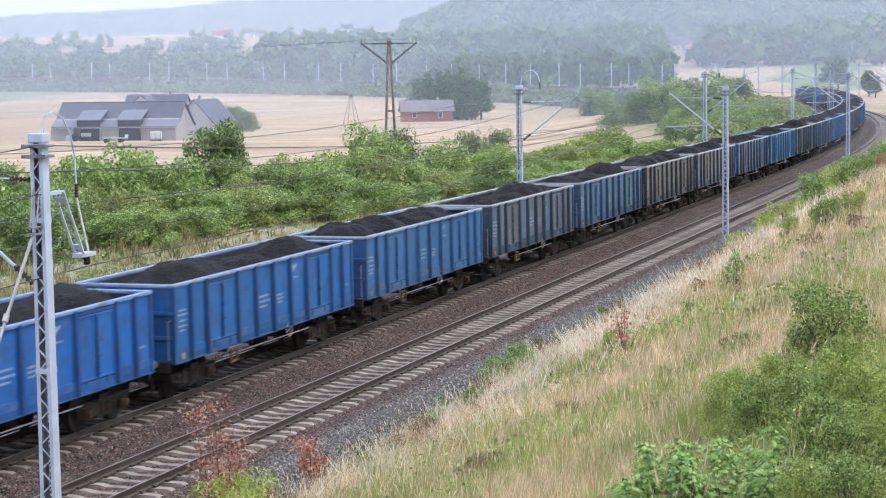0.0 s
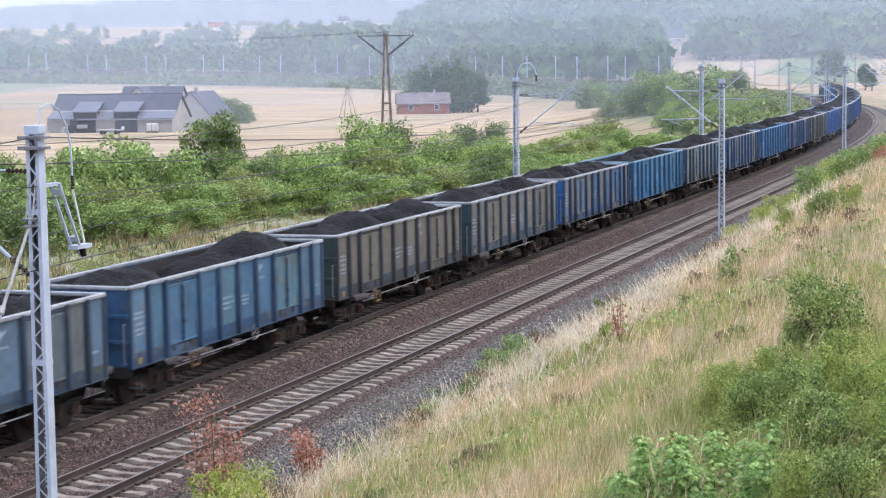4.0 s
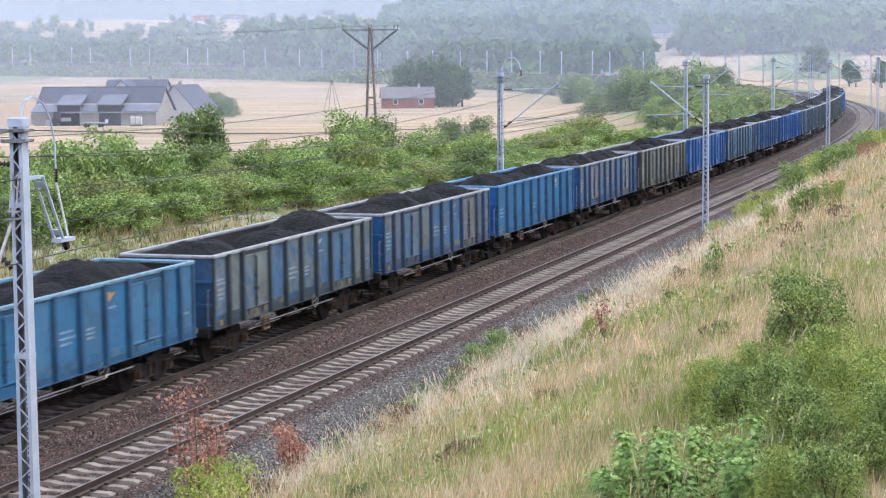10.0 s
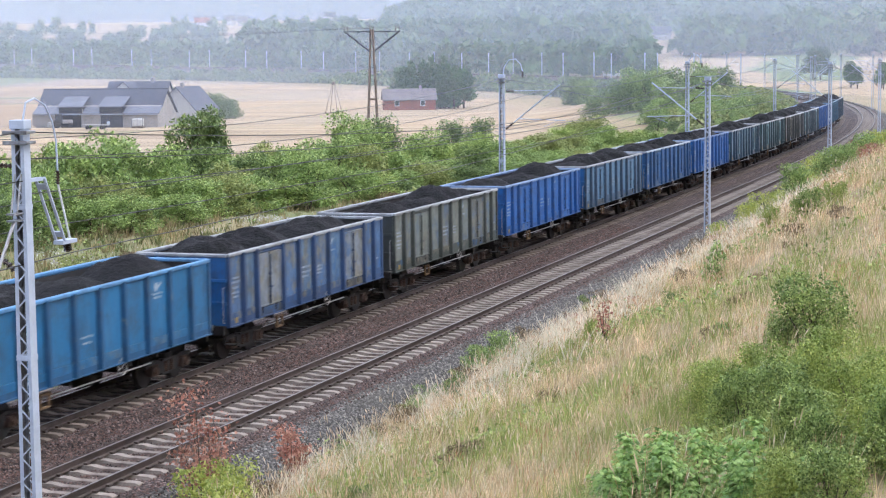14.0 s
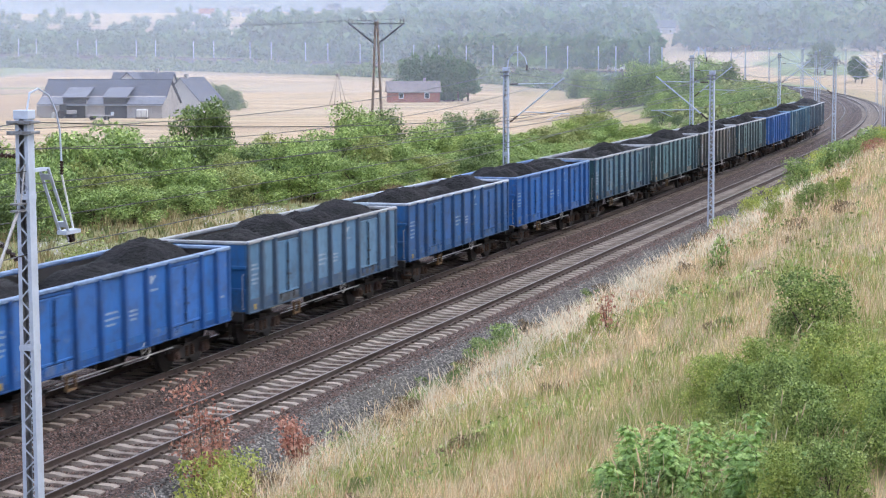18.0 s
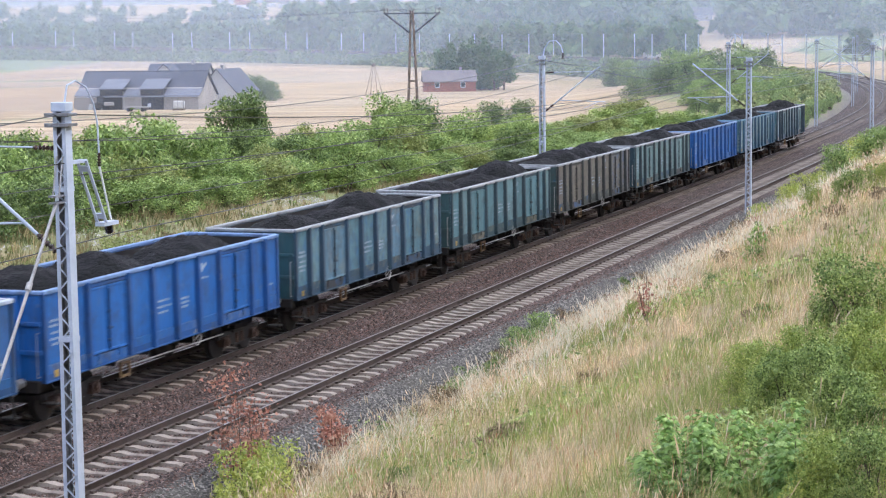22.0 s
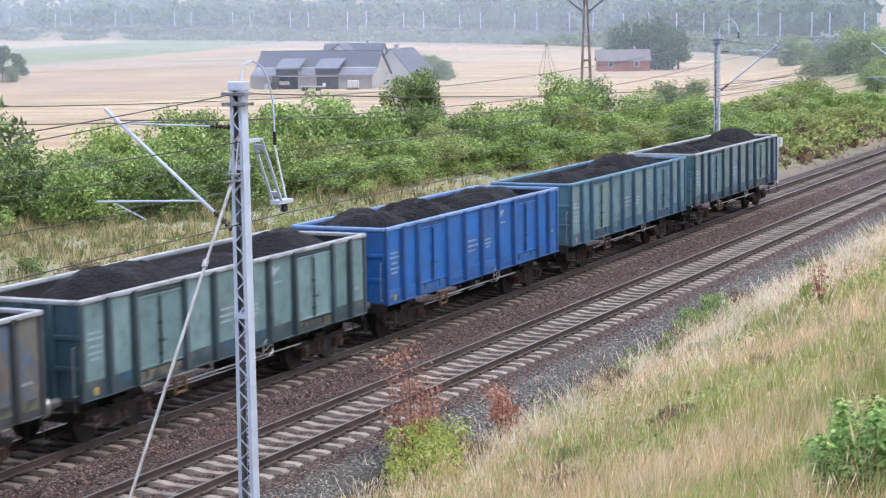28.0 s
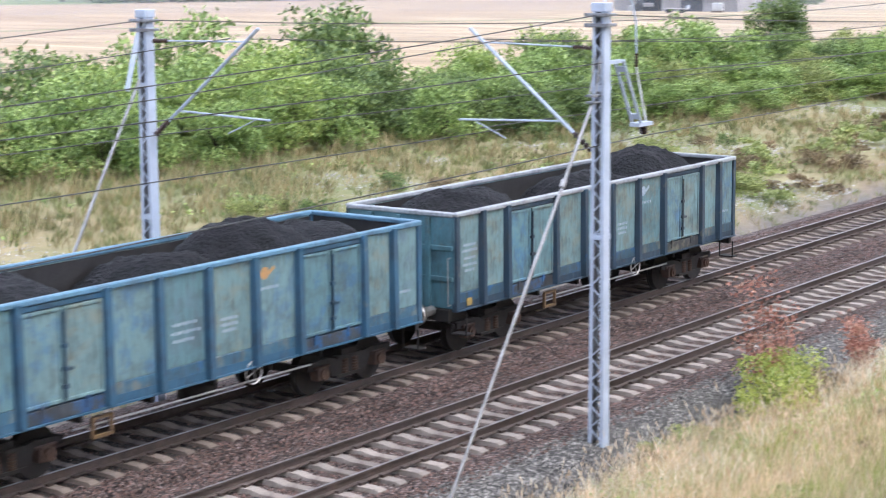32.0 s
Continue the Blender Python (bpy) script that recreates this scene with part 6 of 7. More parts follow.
def maple(seed, h, w, n):
    """Young maple: upright shoots and five-lobed leaves held flat on stalks."""
    rng, py = np.random.default_rng(seed), random.Random(seed)
    bm = bmesh.new()
    shape = [(0, -0.1), (0.28, -0.22), (0.26, 0.0), (0.52, 0.14), (0.3, 0.26), (0.24, 0.44), (0.12, 0.4), (0, 0.78), (-0.12, 0.4), (-0.24, 0.44), (-0.3, 0.26), (-0.52, 0.14), (-0.26, 0.0), (-0.28, -0.22)]
    v, f = [], []
    shoots = []
    for k in range(11):
        a, q = py.uniform(0, 6.28), math.sqrt(py.random()) * 0.42 * w
        shoots.append((q * math.cos(a), q * math.sin(a), h * py.uniform(0.62, 1.0) * (1 - 0.5 * q / (0.5 * w))))
    for i in range(n):
        sx, sy, sh = py.choice(shoots)
        up = py.random() ** 0.75
        a, q = py.uniform(0, 6.28), py.uniform(0.04, 0.2) * (1.25 - 0.75 * up)
        c = Vector((sx * (0.35 + 0.65 * up) + q * math.cos(a), sy * (0.35 + 0.65 * up) + q * math.sin(a), sh * (0.12 + 0.88 * up)))
        tilt = 0.25 + 0.5 * py.random()
        m = Matrix.Translation(c) @ Matrix.Rotation(a - 1.57, 4, "Z") @ Matrix.Rotation(-tilt, 4, "X") @ Matrix.Rotation(py.uniform(-0.4, 0.4), 4, "Y")
        sz = py.uniform(0.042, 0.088) * (1.15 - 0.4 * up)
        base = len(v)
        v.append(tuple(m @ Vector((0, 0.12 * sz, 0.0))))
        for k, (x, y) in enumerate(shape):
            v.append(tuple(m @ Vector((x * sz, y * sz, -0.16 * sz * abs(x) / 0.5 - 0.1 * sz * max(0, y)))))
        for k in range(14):
            f.append((base, base + 1 + k, base + 1 + (k + 1) % 14))
    for i in range(1):
        a, q = 0.6, 0.15 * w
        rod(bm, (0, 0, -0.2), (q * math.cos(a), q * math.sin(a), h * py.uniform(0.45, 0.6)), 0.01, 0.004, n=5)
    return mesh_of("crown", v, f, LEAF_MAPLE), bm_mesh("stems", bm, BARK)


plant("maple_sapling", maple(90, 1.27, 1.5, 3400), 16.5, 3.82, "young maple with broad lobed green leaves on the slope", "tree")
plant("maple_sapling", maple(91, 1.12, 1.3, 2500), 16.1, 3.18, "young maple with broad lobed green leaves on the slope", "tree")
plant("maple_sapling", maple(92, 0.95, 1.1, 1700), 15.6, 2.62, "small maple shoot beside the larger ones", "tree")


# ---- grass ----
def grass(name, n, mat, label, seed, hgt, width, region, curl=0.35, plume=False):
    """Bent tapering blades; region(s, off, x, y) gives the share that stays."""
    rng = np.random.default_rng(seed)
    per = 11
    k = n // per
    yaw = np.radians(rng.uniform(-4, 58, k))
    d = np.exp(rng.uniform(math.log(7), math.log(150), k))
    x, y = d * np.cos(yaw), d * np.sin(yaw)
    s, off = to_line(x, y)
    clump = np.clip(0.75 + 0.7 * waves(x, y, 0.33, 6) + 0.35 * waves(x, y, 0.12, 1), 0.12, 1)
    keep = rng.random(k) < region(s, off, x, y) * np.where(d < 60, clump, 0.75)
    x, y, d = x[keep], y[keep], d[keep]
    size = rng.uniform(0.6, 1.35, len(x)) * (1 + 0.25 * waves(x, y, 1.7, 4) + 0.35 * waves(x, y, 0.21, 2))
    # each tuft spreads into blades that lean outward
    x, y, d, size = (np.repeat(q, per) for q in (x, y, d, size))
    n = len(x)
    a = rng.uniform(0, 6.28, n)
    out = np.abs(rng.normal(0, 1, n)) * np.clip(0.05 * d / 22, 0.05, 0.16)
    x, y = x + np.cos(a) * out, y + np.sin(a) * out
    z = height(x, y) - 0.03
    h = hgt * size * rng.uniform(0.55, 1.15, n)
    lean = h * curl * rng.uniform(0.3, 1.5, n)
    dx, dy = np.cos(a) * lean + 0.06 * h, np.sin(a) * lean - 0.04 * h
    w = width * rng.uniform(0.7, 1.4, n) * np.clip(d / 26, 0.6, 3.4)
    b = rng.uniform(0, 6.28, n)
    px, py = np.cos(b) * w, np.sin(b) * w
    base = np.stack([x, y, z], 1)
    side = np.stack([px, py, np.zeros(n)], 1)
    mid = base + np.stack([dx * 0.35, dy * 0.35, h * 0.6], 1)
    tip = base + np.stack([dx, dy, h], 1)
    if plume:
        low = base + (tip - base) * 0.8
        v = np.stack([low, low * 0.45 + tip * 0.55 + side, tip, low * 0.45 + tip * 0.55 - side], 1).reshape(-1, 3)
        f = np.arange(4 * n).reshape(n, 4)
    else:
        mid = base * 0.3 + mid * 0.7
        v = np.stack([base, mid + side * 0.8, tip, mid - side * 0.8], 1).reshape(-1, 3)
        f = np.arange(4 * n).reshape(n, 4)
    return tagged(new(name, mesh_of(name, v, f, mat)), label, "grass", kind="stuff")


def slope_share(s, off, x, y):
    return (off < -3.2) * (s < 150)  * np.clip(0.25 + (-off - 3.2) * 0.7 + 0.5 * waves(x, y, 1.9, 8), 0, 1)


def open_share(s, off, x, y):
    yaw = np.degrees(np.arctan2(y, x))
    return slope_share(s, off, x, y) * (1 - 0.75 * np.clip(green_share(s, off, x, y), 0, 1)) * np.where(((yaw < 12.0) & (x < 21.5)) | ((yaw < 10.0) & (x < 23.0)), 0.03, 1.0)


def fringe_share(s, off, x, y):
    return (off < -3.2 - 0.5 * waves(x, y, 1.3, 4)) * np.clip((off + 9.5) / 3.2, 0, 1) * (s < 112) * np.clip(0.55 + 0.9 * waves(x, y, 1.6, 8), 0, 1) * np.interp(s, [30, 44, 54], [0.12, 0.4, 1])


def plume_share(s, off, x, y):
    return open_share(s, off, x, y) * np.interp(off, [-17, -9, -6, -3.2], [0.35, 0.5, 1, 1])


def green_share(s, off, x, y):
    g = np.clip(0.68 + 1.1 * waves(x, y, 2.6, 2) + 0.5 * waves(x, y, 0.9, 5), 0.03, 1)
    return slope_share(s, off, x, y) * g * np.interp(off, [-16, -12, -7, -5, -3.6], [1, 1, 0.85, 0.3, 0.3]) * np.interp(s, [0, 42, 60, 110], [1.35, 1.1, 0.4, 0.3])


def bank_share(s, off, x, y):
    lf = off - SPACING
    return (lf > 4.4) * (lf < 32) * (s < 260) * np.clip(0.2 + 0.75 * waves(x, y, 3.0, 7) + 0.3 * waves(x, y, 1.1, 3) + 0.06 * (lf - 9), 0.04, 1)


def verge_share(s, off, x, y):
    return (off < -2.3) * (off > -4.2) * (s < 120) * np.clip(waves(x, y, 2.1, 9) * 1.4 - 0.2, 0, 0.8) + (np.abs(off - SPACING - 4.5) < 1.4) * 0.55


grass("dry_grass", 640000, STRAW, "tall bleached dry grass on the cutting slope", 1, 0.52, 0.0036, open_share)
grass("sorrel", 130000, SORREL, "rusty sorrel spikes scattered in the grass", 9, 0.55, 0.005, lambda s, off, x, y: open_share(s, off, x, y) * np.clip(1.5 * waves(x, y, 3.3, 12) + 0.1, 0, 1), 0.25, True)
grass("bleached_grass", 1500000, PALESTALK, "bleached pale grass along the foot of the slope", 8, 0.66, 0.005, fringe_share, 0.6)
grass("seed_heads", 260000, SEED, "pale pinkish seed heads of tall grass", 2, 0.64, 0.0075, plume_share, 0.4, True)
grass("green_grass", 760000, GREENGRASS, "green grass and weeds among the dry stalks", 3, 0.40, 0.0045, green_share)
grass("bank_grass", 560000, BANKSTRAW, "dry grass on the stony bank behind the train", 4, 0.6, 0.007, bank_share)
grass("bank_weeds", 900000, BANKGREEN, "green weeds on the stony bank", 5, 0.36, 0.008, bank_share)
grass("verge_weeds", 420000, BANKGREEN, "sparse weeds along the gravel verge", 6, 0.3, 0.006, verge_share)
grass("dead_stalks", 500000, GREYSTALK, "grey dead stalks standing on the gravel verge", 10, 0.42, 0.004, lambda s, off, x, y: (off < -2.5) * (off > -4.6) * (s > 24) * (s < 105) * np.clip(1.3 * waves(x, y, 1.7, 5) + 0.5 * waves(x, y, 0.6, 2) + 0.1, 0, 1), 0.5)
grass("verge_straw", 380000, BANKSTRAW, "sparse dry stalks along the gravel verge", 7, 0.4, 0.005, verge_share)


def weeds(name, n, mat, label, seed, region, leaf=0.07):
    """Low broad leaves in patches."""
    rng = np.random.default_rng(seed)
    yaw, d = np.radians(rng.uniform(-4, 58, n)), np.exp(rng.uniform(math.log(9), math.log(120), n))
    x, y = d * np.cos(yaw), d * np.sin(yaw)
    s, off = to_line(x, y)
    keep = rng.random(n) < region(s, off, x, y)
    x, y, d = x[keep], y[keep], d[keep]
    n = len(x)
    c = np.stack([x, y, height(x, y) + rng.uniform(0.05, 0.5, n) * (0.6 + 0.5 * waves(x, y, 1.1, 3))], 1)
    ax = rng.normal(size=(n, 3)) * np.array([1, 1, 0.5])
    ax /= np.linalg.norm(ax, axis=1)[:, None]
    sd = np.cross(ax, rng.normal(size=(n, 3)) * 0.5 + np.array([0, 0, 1.0]))
    sd /= np.linalg.norm(sd, axis=1)[:, None]
    ln = (leaf * rng.uniform(0.5, 1.3, n) * np.clip(d / 24, 0.6, 2.4))[:, None]
    v = np.stack([c - ax * ln * 0.5, c + sd * ln * 0.32, c + ax * ln * 0.5, c - sd * ln * 0.32], 1).reshape(-1, 3)
    return tagged(new(name, mesh_of(name, v, np.arange(4 * n).reshape(n, 4), mat)), label, "weeds", kind="stuff")


def patch_share(s, off, x, y):
    return slope_share(s, off, x, y) * np.clip(1.6 * waves(x, y, 2.6, 2) + 0.9 * waves(x, y, 0.8, 6) - 0.35, 0, 1)


def verge_patch(s, off, x, y):
    return (off < -2.4) * (off > -5.0) * (s < 110) * np.clip(1.5 * waves(x, y, 1.9, 9) + 0.6 * waves(x, y, 0.7, 1) - 0.45, 0, 0.9) + bank_share(s, off, x, y) * np.clip(waves(x, y, 2.2, 4) * 1.4, 0, 1)


weeds("meadow_weeds", 330000, LEAF_THORN, "leafy green weeds among the dry grass", 11, patch_share)
weeds("verge_leaves", 260000, LEAF, "low leafy weeds on verge and bank", 12, verge_patch)


# ---- loose stones ----
def stones(name, n, mat, label, seed, size, place):
    rng = np.random.default_rng(seed)
    oct_v = np.array([(1, 0, -0.4), (-1, 0, -0.4), (0, 1, -0.4), (0, -1, -0.4), (0, 0, 0.9)], float)
    oct_f = np.array([(0, 2, 4), (2, 1, 4), (1, 3, 4), (3, 0, 4)])
    s, off, z = place(rng, n)
    n = len(s)
    x, y = np.interp(s, _s, _x), np.interp(s, _s, _y)
    th = np.interp(s, _s, _th)
    x, y = x - np.sin(th) * off, y + np.cos(th) * off
    if z is None:
        z = height(x, y)
    v = oct_v[None] * (size * rng.uniform(0.5, 1.5, (n, 1, 1))) * rng.uniform(0.6, 1.2, (n, 5, 3))
    a = rng.uniform(0, 6.28, n)
    c, q = np.cos(a), np.sin(a)
    vx = v[..., 0] * c[:, None] - v[..., 1] * q[:, None]
    vy = v[..., 0] * q[:, None] + v[..., 1] * c[:, None]
    v = np.stack([vx + x[:, None], vy + y[:, None], v[..., 2] * 0.75 + z[:, None]], -1).reshape(-1, 3)
    f = (oct_f[None] + 5 * np.arange(n)[:, None, None]).reshape(-1, 3)
    return tagged(new(name, mesh_of(name, v, f, mat)), label, "stones", kind="stuff")


def in_bed(rng, n):
    s = 18 + 80 * rng.random(n) ** 1.5
    off = rng.uniform(-2.05, SPACING + 2.0, n)
    z = np.interp(off, [-2.75, -1.75, 1.75, 2.2, SPACING - 1.75, SPACING + 1.75, SPACING + 2.75], [-0.42, -0.245, -0.245, -0.36, -0.245, -0.245, -0.42])
    z = z - np.where((np.abs(off) < 1.3) | (np.abs(off - SPACING) < 1.3), 0.02, 0.0) + 0.005
    return s, off, z


def on_verge(rng, n):
    s = 18 + 90 * rng.random(n) ** 1.6
    off = -1.9 - 2.8 * rng.random(n)
    z = np.interp(off, [-4.3, -3.2, -2.6, -1.8], [-0.97, -0.8, -0.42, -0.245])
    return s, off, np.maximum(z, -0.84)


def on_bank(rng, n):
    s, off = rng.uniform(8, 120, n), SPACING + 4.5 + 15 * rng.random(n) ** 1.5
    x, y = np.interp(s, _s, _x), np.interp(s, _s, _y) + off
    k = 0.6 * waves(x, y, 3.0, 7) + 0.3 * waves(x, y, 1.1, 3) + 0.2 * waves(x, y, 0.4, 5) + 0.25 * rng.random(n) < 0.02
    return s[k], off[k], None


stones("ballast_stones", 90000, STONE, "rust-brown crushed ballast stones", 1, 0.036, in_bed)
stones("verge_gravel", 34000, GREYSTONE, "loose grey gravel on the verge", 2, 0.036, on_verge)
stones("chalk_stones", 36000, CHALK, "white chalky stones on the bank", 3, 0.055, on_bank)


# ---- farm, barn, poles and villages in the valley ----
def prism_roof(w, d, eave, ridge, over=0.35, t=0.16):
    """Gabled roof along x over w by d, as a folded slab."""
    bm = bmesh.new()
    prof = [(-d / 2 - over, eave - over * (ridge - eave) / (d / 2)), (0, ridge), (d / 2 + over, eave - over * (ridge - eave) / (d / 2))]
    ring = prof + [(y, z - t) for y, z in prof[::-1]]
    a = [bm.verts.new((-w / 2 - over, y, z)) for y, z in ring]
    b = [bm.verts.new((w / 2 + over, y, z)) for y, z in ring]
    for i in range(6):
        j = (i + 1) % 6
        bm.faces.new((a[i], a[j], b[j], b[i]))
    bm.faces.new(a[::-1])
    bm.faces.new(b)
    bmesh.ops.recalc_face_normals(bm, faces=bm.faces)
    return bm


def gable_walls(w, d, eave, ridge):
    """Four walls up to the roof slopes."""
    bm = bmesh.new()
    prof = [(-d / 2, -1.0), (d / 2, -1.0), (d / 2, eave - 0.1), (0, ridge - 0.16), (-d / 2, eave - 0.1)]
    a = [bm.verts.new((-w / 2, y, z)) for y, z in prof]
    b = [bm.verts.new((w / 2, y, z)) for y, z in prof]
    for i in range(5):
        j = (i + 1) % 5
        bm.faces.new((a[i], a[j], b[j], b[i]))
    bm.faces.new(a[::-1])
    bm.faces.new(b)
    bmesh.ops.recalc_face_normals(bm, faces=bm.faces)
    return bm


def simple_house(name, m, w, d, eave, ridge, wall, roof, label, group="", chimney=True, windows=2):
    h = tagged(empty(name, m), label, "house", group)
    part("wall", gable_walls(w, d, eave, ridge), wall, h)
    rf = part("roof", prism_roof(w, d, eave, ridge), roof, h)
    if chimney:
        part("chimney", boxes((w * 0.2, w * 0.2 + 0.6, -0.3, 0.3, ridge - 0.8, ridge + 0.7)), RENDERED, rf)
    for i in range(windows):
        x = (i + 0.5) / windows * w - w / 2
        wn_ = part("window", boxes((x - 0.55, x + 0.55, -d / 2 - 0.06, -d / 2 + 0.02, 1.0, 2.3)), WHITE, h)
        part("pane", boxes((x - 0.45, x + 0.45, -d / 2 - 0.08, -d / 2 - 0.062, 1.1, 2.2)), GLASS, wn_)
    return h


FARM = Matrix.Translation((321.0, 178.0, -4.6)) @ Matrix.Rotation(radians(-79), 4, "Z")
W, D = 23.5, 12.5
barn = tagged(empty("farm_barn", FARM), "long grey farm barn with a slate-grey metal roof", "barn")
BF = -D / 2 + 6.5   # local y of the ridge line is the origin of the roof


def barn_part(name, bm, mat, label=""):
    return part(name, bm, mat, barn, label, m=pose(0, D / 2, 0))


barn_part("wall", gable_walls(W, D, 2.5, 6.6), RENDERED)


def roof_slab(x0, x1, prof, t=0.14):
    """A folded roof sheet over (y, z) points from front to back."""
    bm = bmesh.new()
    ring = prof + [(y, z - t) for y, z in prof[::-1]]
    a = [bm.verts.new((x0, y, z)) for y, z in ring]
    b = [bm.verts.new((x1, y, z)) for y, z in ring]
    for i in range(len(ring)):
        j = (i + 1) % len(ring)
        bm.faces.new((a[i], a[j], b[j], b[i]))
    bm.faces.new(a[::-1])
    bm.faces.new(b)
    bmesh.ops.recalc_face_normals(bm, faces=bm.faces)
    return bm


barn_part("roof", roof_slab(-W / 2 - 0.35, W / 2 + 0.35, [(-3.7, 4.05), (0, 7.0), (D / 2 + 0.35, 2.5)]), SLATE)
barn_part("lower_roof", roof_slab(-W / 2 - 0.35, W / 2 + 0.35, [(-D / 2 - 0.5, 2.6), (-3.62, 4.02)]), SKYLIT_ROOF, "lower roof over the front bays, lightened as if by sky reflection")
barn_part("ridge_cap", rods(((-W / 2 - 0.35, 0, 7.02), (W / 2 + 0.35, 0, 7.02), 0.12)), SLATE)
for x0, x1, door in ((-7.0, -2.6, "open"), (0.8, 5.2, "shut")):
    dm = barn_part("dormer", boxes((x0, x1, -D / 2 - 0.4, -D / 2 + 3.4, 2.4, 3.75)), DARKWALL, "raised bay with its own flat-pitched roof")
    bm = bmesh.new()
    q = [bm.verts.new(c) for c in ((x0 - 0.2, -D / 2 - 0.7, 3.75), (x1 + 0.2, -D / 2 - 0.7, 3.75), (x1 + 0.2, -2.2, 5.5), (x0 - 0.2, -2.2, 5.5))]
    bm.faces.new(q)
    r = bmesh.ops.extrude_face_region(bm, geom=bm.faces[:])
    bmesh.ops.translate(bm, verts=[g for g in r["geom"] if isinstance(g, bmesh.types.BMVert)], vec=(0, 0, 0.16))
    bmesh.ops.recalc_face_normals(bm, faces=bm.faces)
    part("dormer_roof", bm, SKYLIT_ROOF, dm)
    if door == "shut":
        barn_part("barn_door", boxes((x0 + 0.1, x1 - 0.1, -D / 2 - 0.16, -D / 2 + 0.05, 0.0, 3.4)), DARKWALL, "tall dark sliding door")
    else:
        # no opening here: a near-black slab imitates the shaded interior
        barn_part("open_doorway", boxes((x0 + 0.2, x1 - 0.2, -D / 2 - 0.05, -D / 2 + 0.05, 0.0, 3.2)), UNDER, "near-black slab imitating the shade inside an open doorway")
        barn_part("door_post", boxes((x0 - 0.1, x0 + 0.2, -D / 2 - 0.2, -D / 2 + 0.1, 0.0, 3.4)), RENDERED)
        barn_part("door_post", boxes((x1 - 0.2, x1 + 0.1, -D / 2 - 0.2, -D / 2 + 0.1, 0.0, 3.4)), RENDERED)
for x in (-10.5, 8.0):
    barn_part("wall_panel", boxes((x - 1.8, x + 1.8, -D / 2 - 0.05, -D / 2 + 0.02, 0.3, 2.3)), RENDERED)
barn_part("gutter", rods(((-W / 2, -D / 2 - 0.42, 2.42), (W / 2, -D / 2 - 0.42, 2.42), 0.08)), GALV)

simple_house("farmhouse", Matrix.Translation((350.1, 184.1, -4.6)) @ Matrix.Rotation(radians(-79), 4, "Z"), 12.0, 9.0, 4.0, 8.1, RENDERED, SLATE, "grey farmhouse with a steep slate-grey roof")
gab = tagged(empty("porch_gable", Matrix.Translation((345.9, 184.6, -4.6)) @ Matrix.Rotation(radians(11), 4, "Z")), "small white cross gable of the farmhouse", "house")
part("wall", gable_walls(6.0, 4.6, 6.1, 8.15), WHITE, gab)
part("roof", prism_roof(6.0, 4.6, 6.1, 8.15), SLATE, gab)
simple_house("farm_wing", Matrix.Translation((345.0, 171.0, -4.6)) @ Matrix.Rotation(radians(172), 4, "Z"), 7.8, 8.6, 3.0, 7.2, PALEWALL, SLATE, "farm wing with a pale gable and grey roof", windows=3)
# yard clutter
tank = tagged(empty("water_tank", Matrix.Translation((319.2, 168.4, -4.6)) @ Matrix.Rotation(radians(-79), 4, "Z")), "white plastic water tank in a frame beside the barn", "tank")
part("vessel", boxes((-1.0, 1.0, -0.55, 0.55, 0.35, 1.75), bevel=0.15), PALEWALL, tank)
for x in (-1.05, 0.0, 1.05):
    part("frame_post", boxes((x - 0.04, x + 0.04, -0.64, -0.56, 0.0, 1.8)), CLAMP_AND_SHADE, tank)
part("pallet", boxes((-1.1, 1.1, -0.64, 0.6, 0.0, 0.3), bevel=0.02), TIMBER, tank)
tr = tagged(empty("farm_trailer", Matrix.Translation((313.5, 174.0, -4.6)) @ Matrix.Rotation(radians(-76), 4, "Z")), "low grey farm trailer in the yard", "trailer")
part("bed", boxes((-2.4, 2.4, -1.0, 1.0, 0.65, 0.85), bevel=0.03), RENDERED, tr)
part("headboard", boxes((2.3, 2.42, -1.0, 1.0, 0.85, 1.4)), GALV, tr)
part("drawbar", rods(((2.4, 0, 0.6), (3.6, 0, 0.45), 0.06)), DARKWALL, tr)
for x in (-1.3, 1.3):
    for y in (-0.9, 0.9):
        part("wheel", rods(((x, y - 0.12, 0.36), (x, y + 0.12, 0.36), 0.36), n=14), UNDER, tr)
trc = tagged(empty("tractor", Matrix.Translation((318.5, 184.0, -4.6)) @ Matrix.Rotation(radians(-60), 4, "Z")), "grey tractor standing at the open doorway", "tractor")
part("bonnet", boxes((0.2, 2.2, -0.4, 0.4, 0.8, 1.5), bevel=0.1), RENDERED, trc)
part("cab", boxes((-1.0, 0.3, -0.7, 0.7, 0.9, 2.6), bevel=0.1), DARKWALL, trc)
for x, r in ((-0.7, 0.75), (1.7, 0.45)):
    for y in (-0.85, 0.85):
        part("wheel", rods(((x, y - 0.18, r), (x, y + 0.18, r), r), n=16), UNDER, trc)
for x, y in ((320.0, 187.5), (320.5, 189.0), (396, 195), (402, 188), (399, 191)):
    cr = tagged(empty("yard_crate", Matrix.Translation((x, y, put_on_ground(x, y))) @ Matrix.Rotation(radians(x * 7), 4, "Z")), "pale stacked load under a sheet in the yard", "crate", "yard loads")
    part("load", boxes((-1.2, 1.2, -0.8, 0.8, -0.1, 1.1), bevel=0.15), PALEWALL, cr)

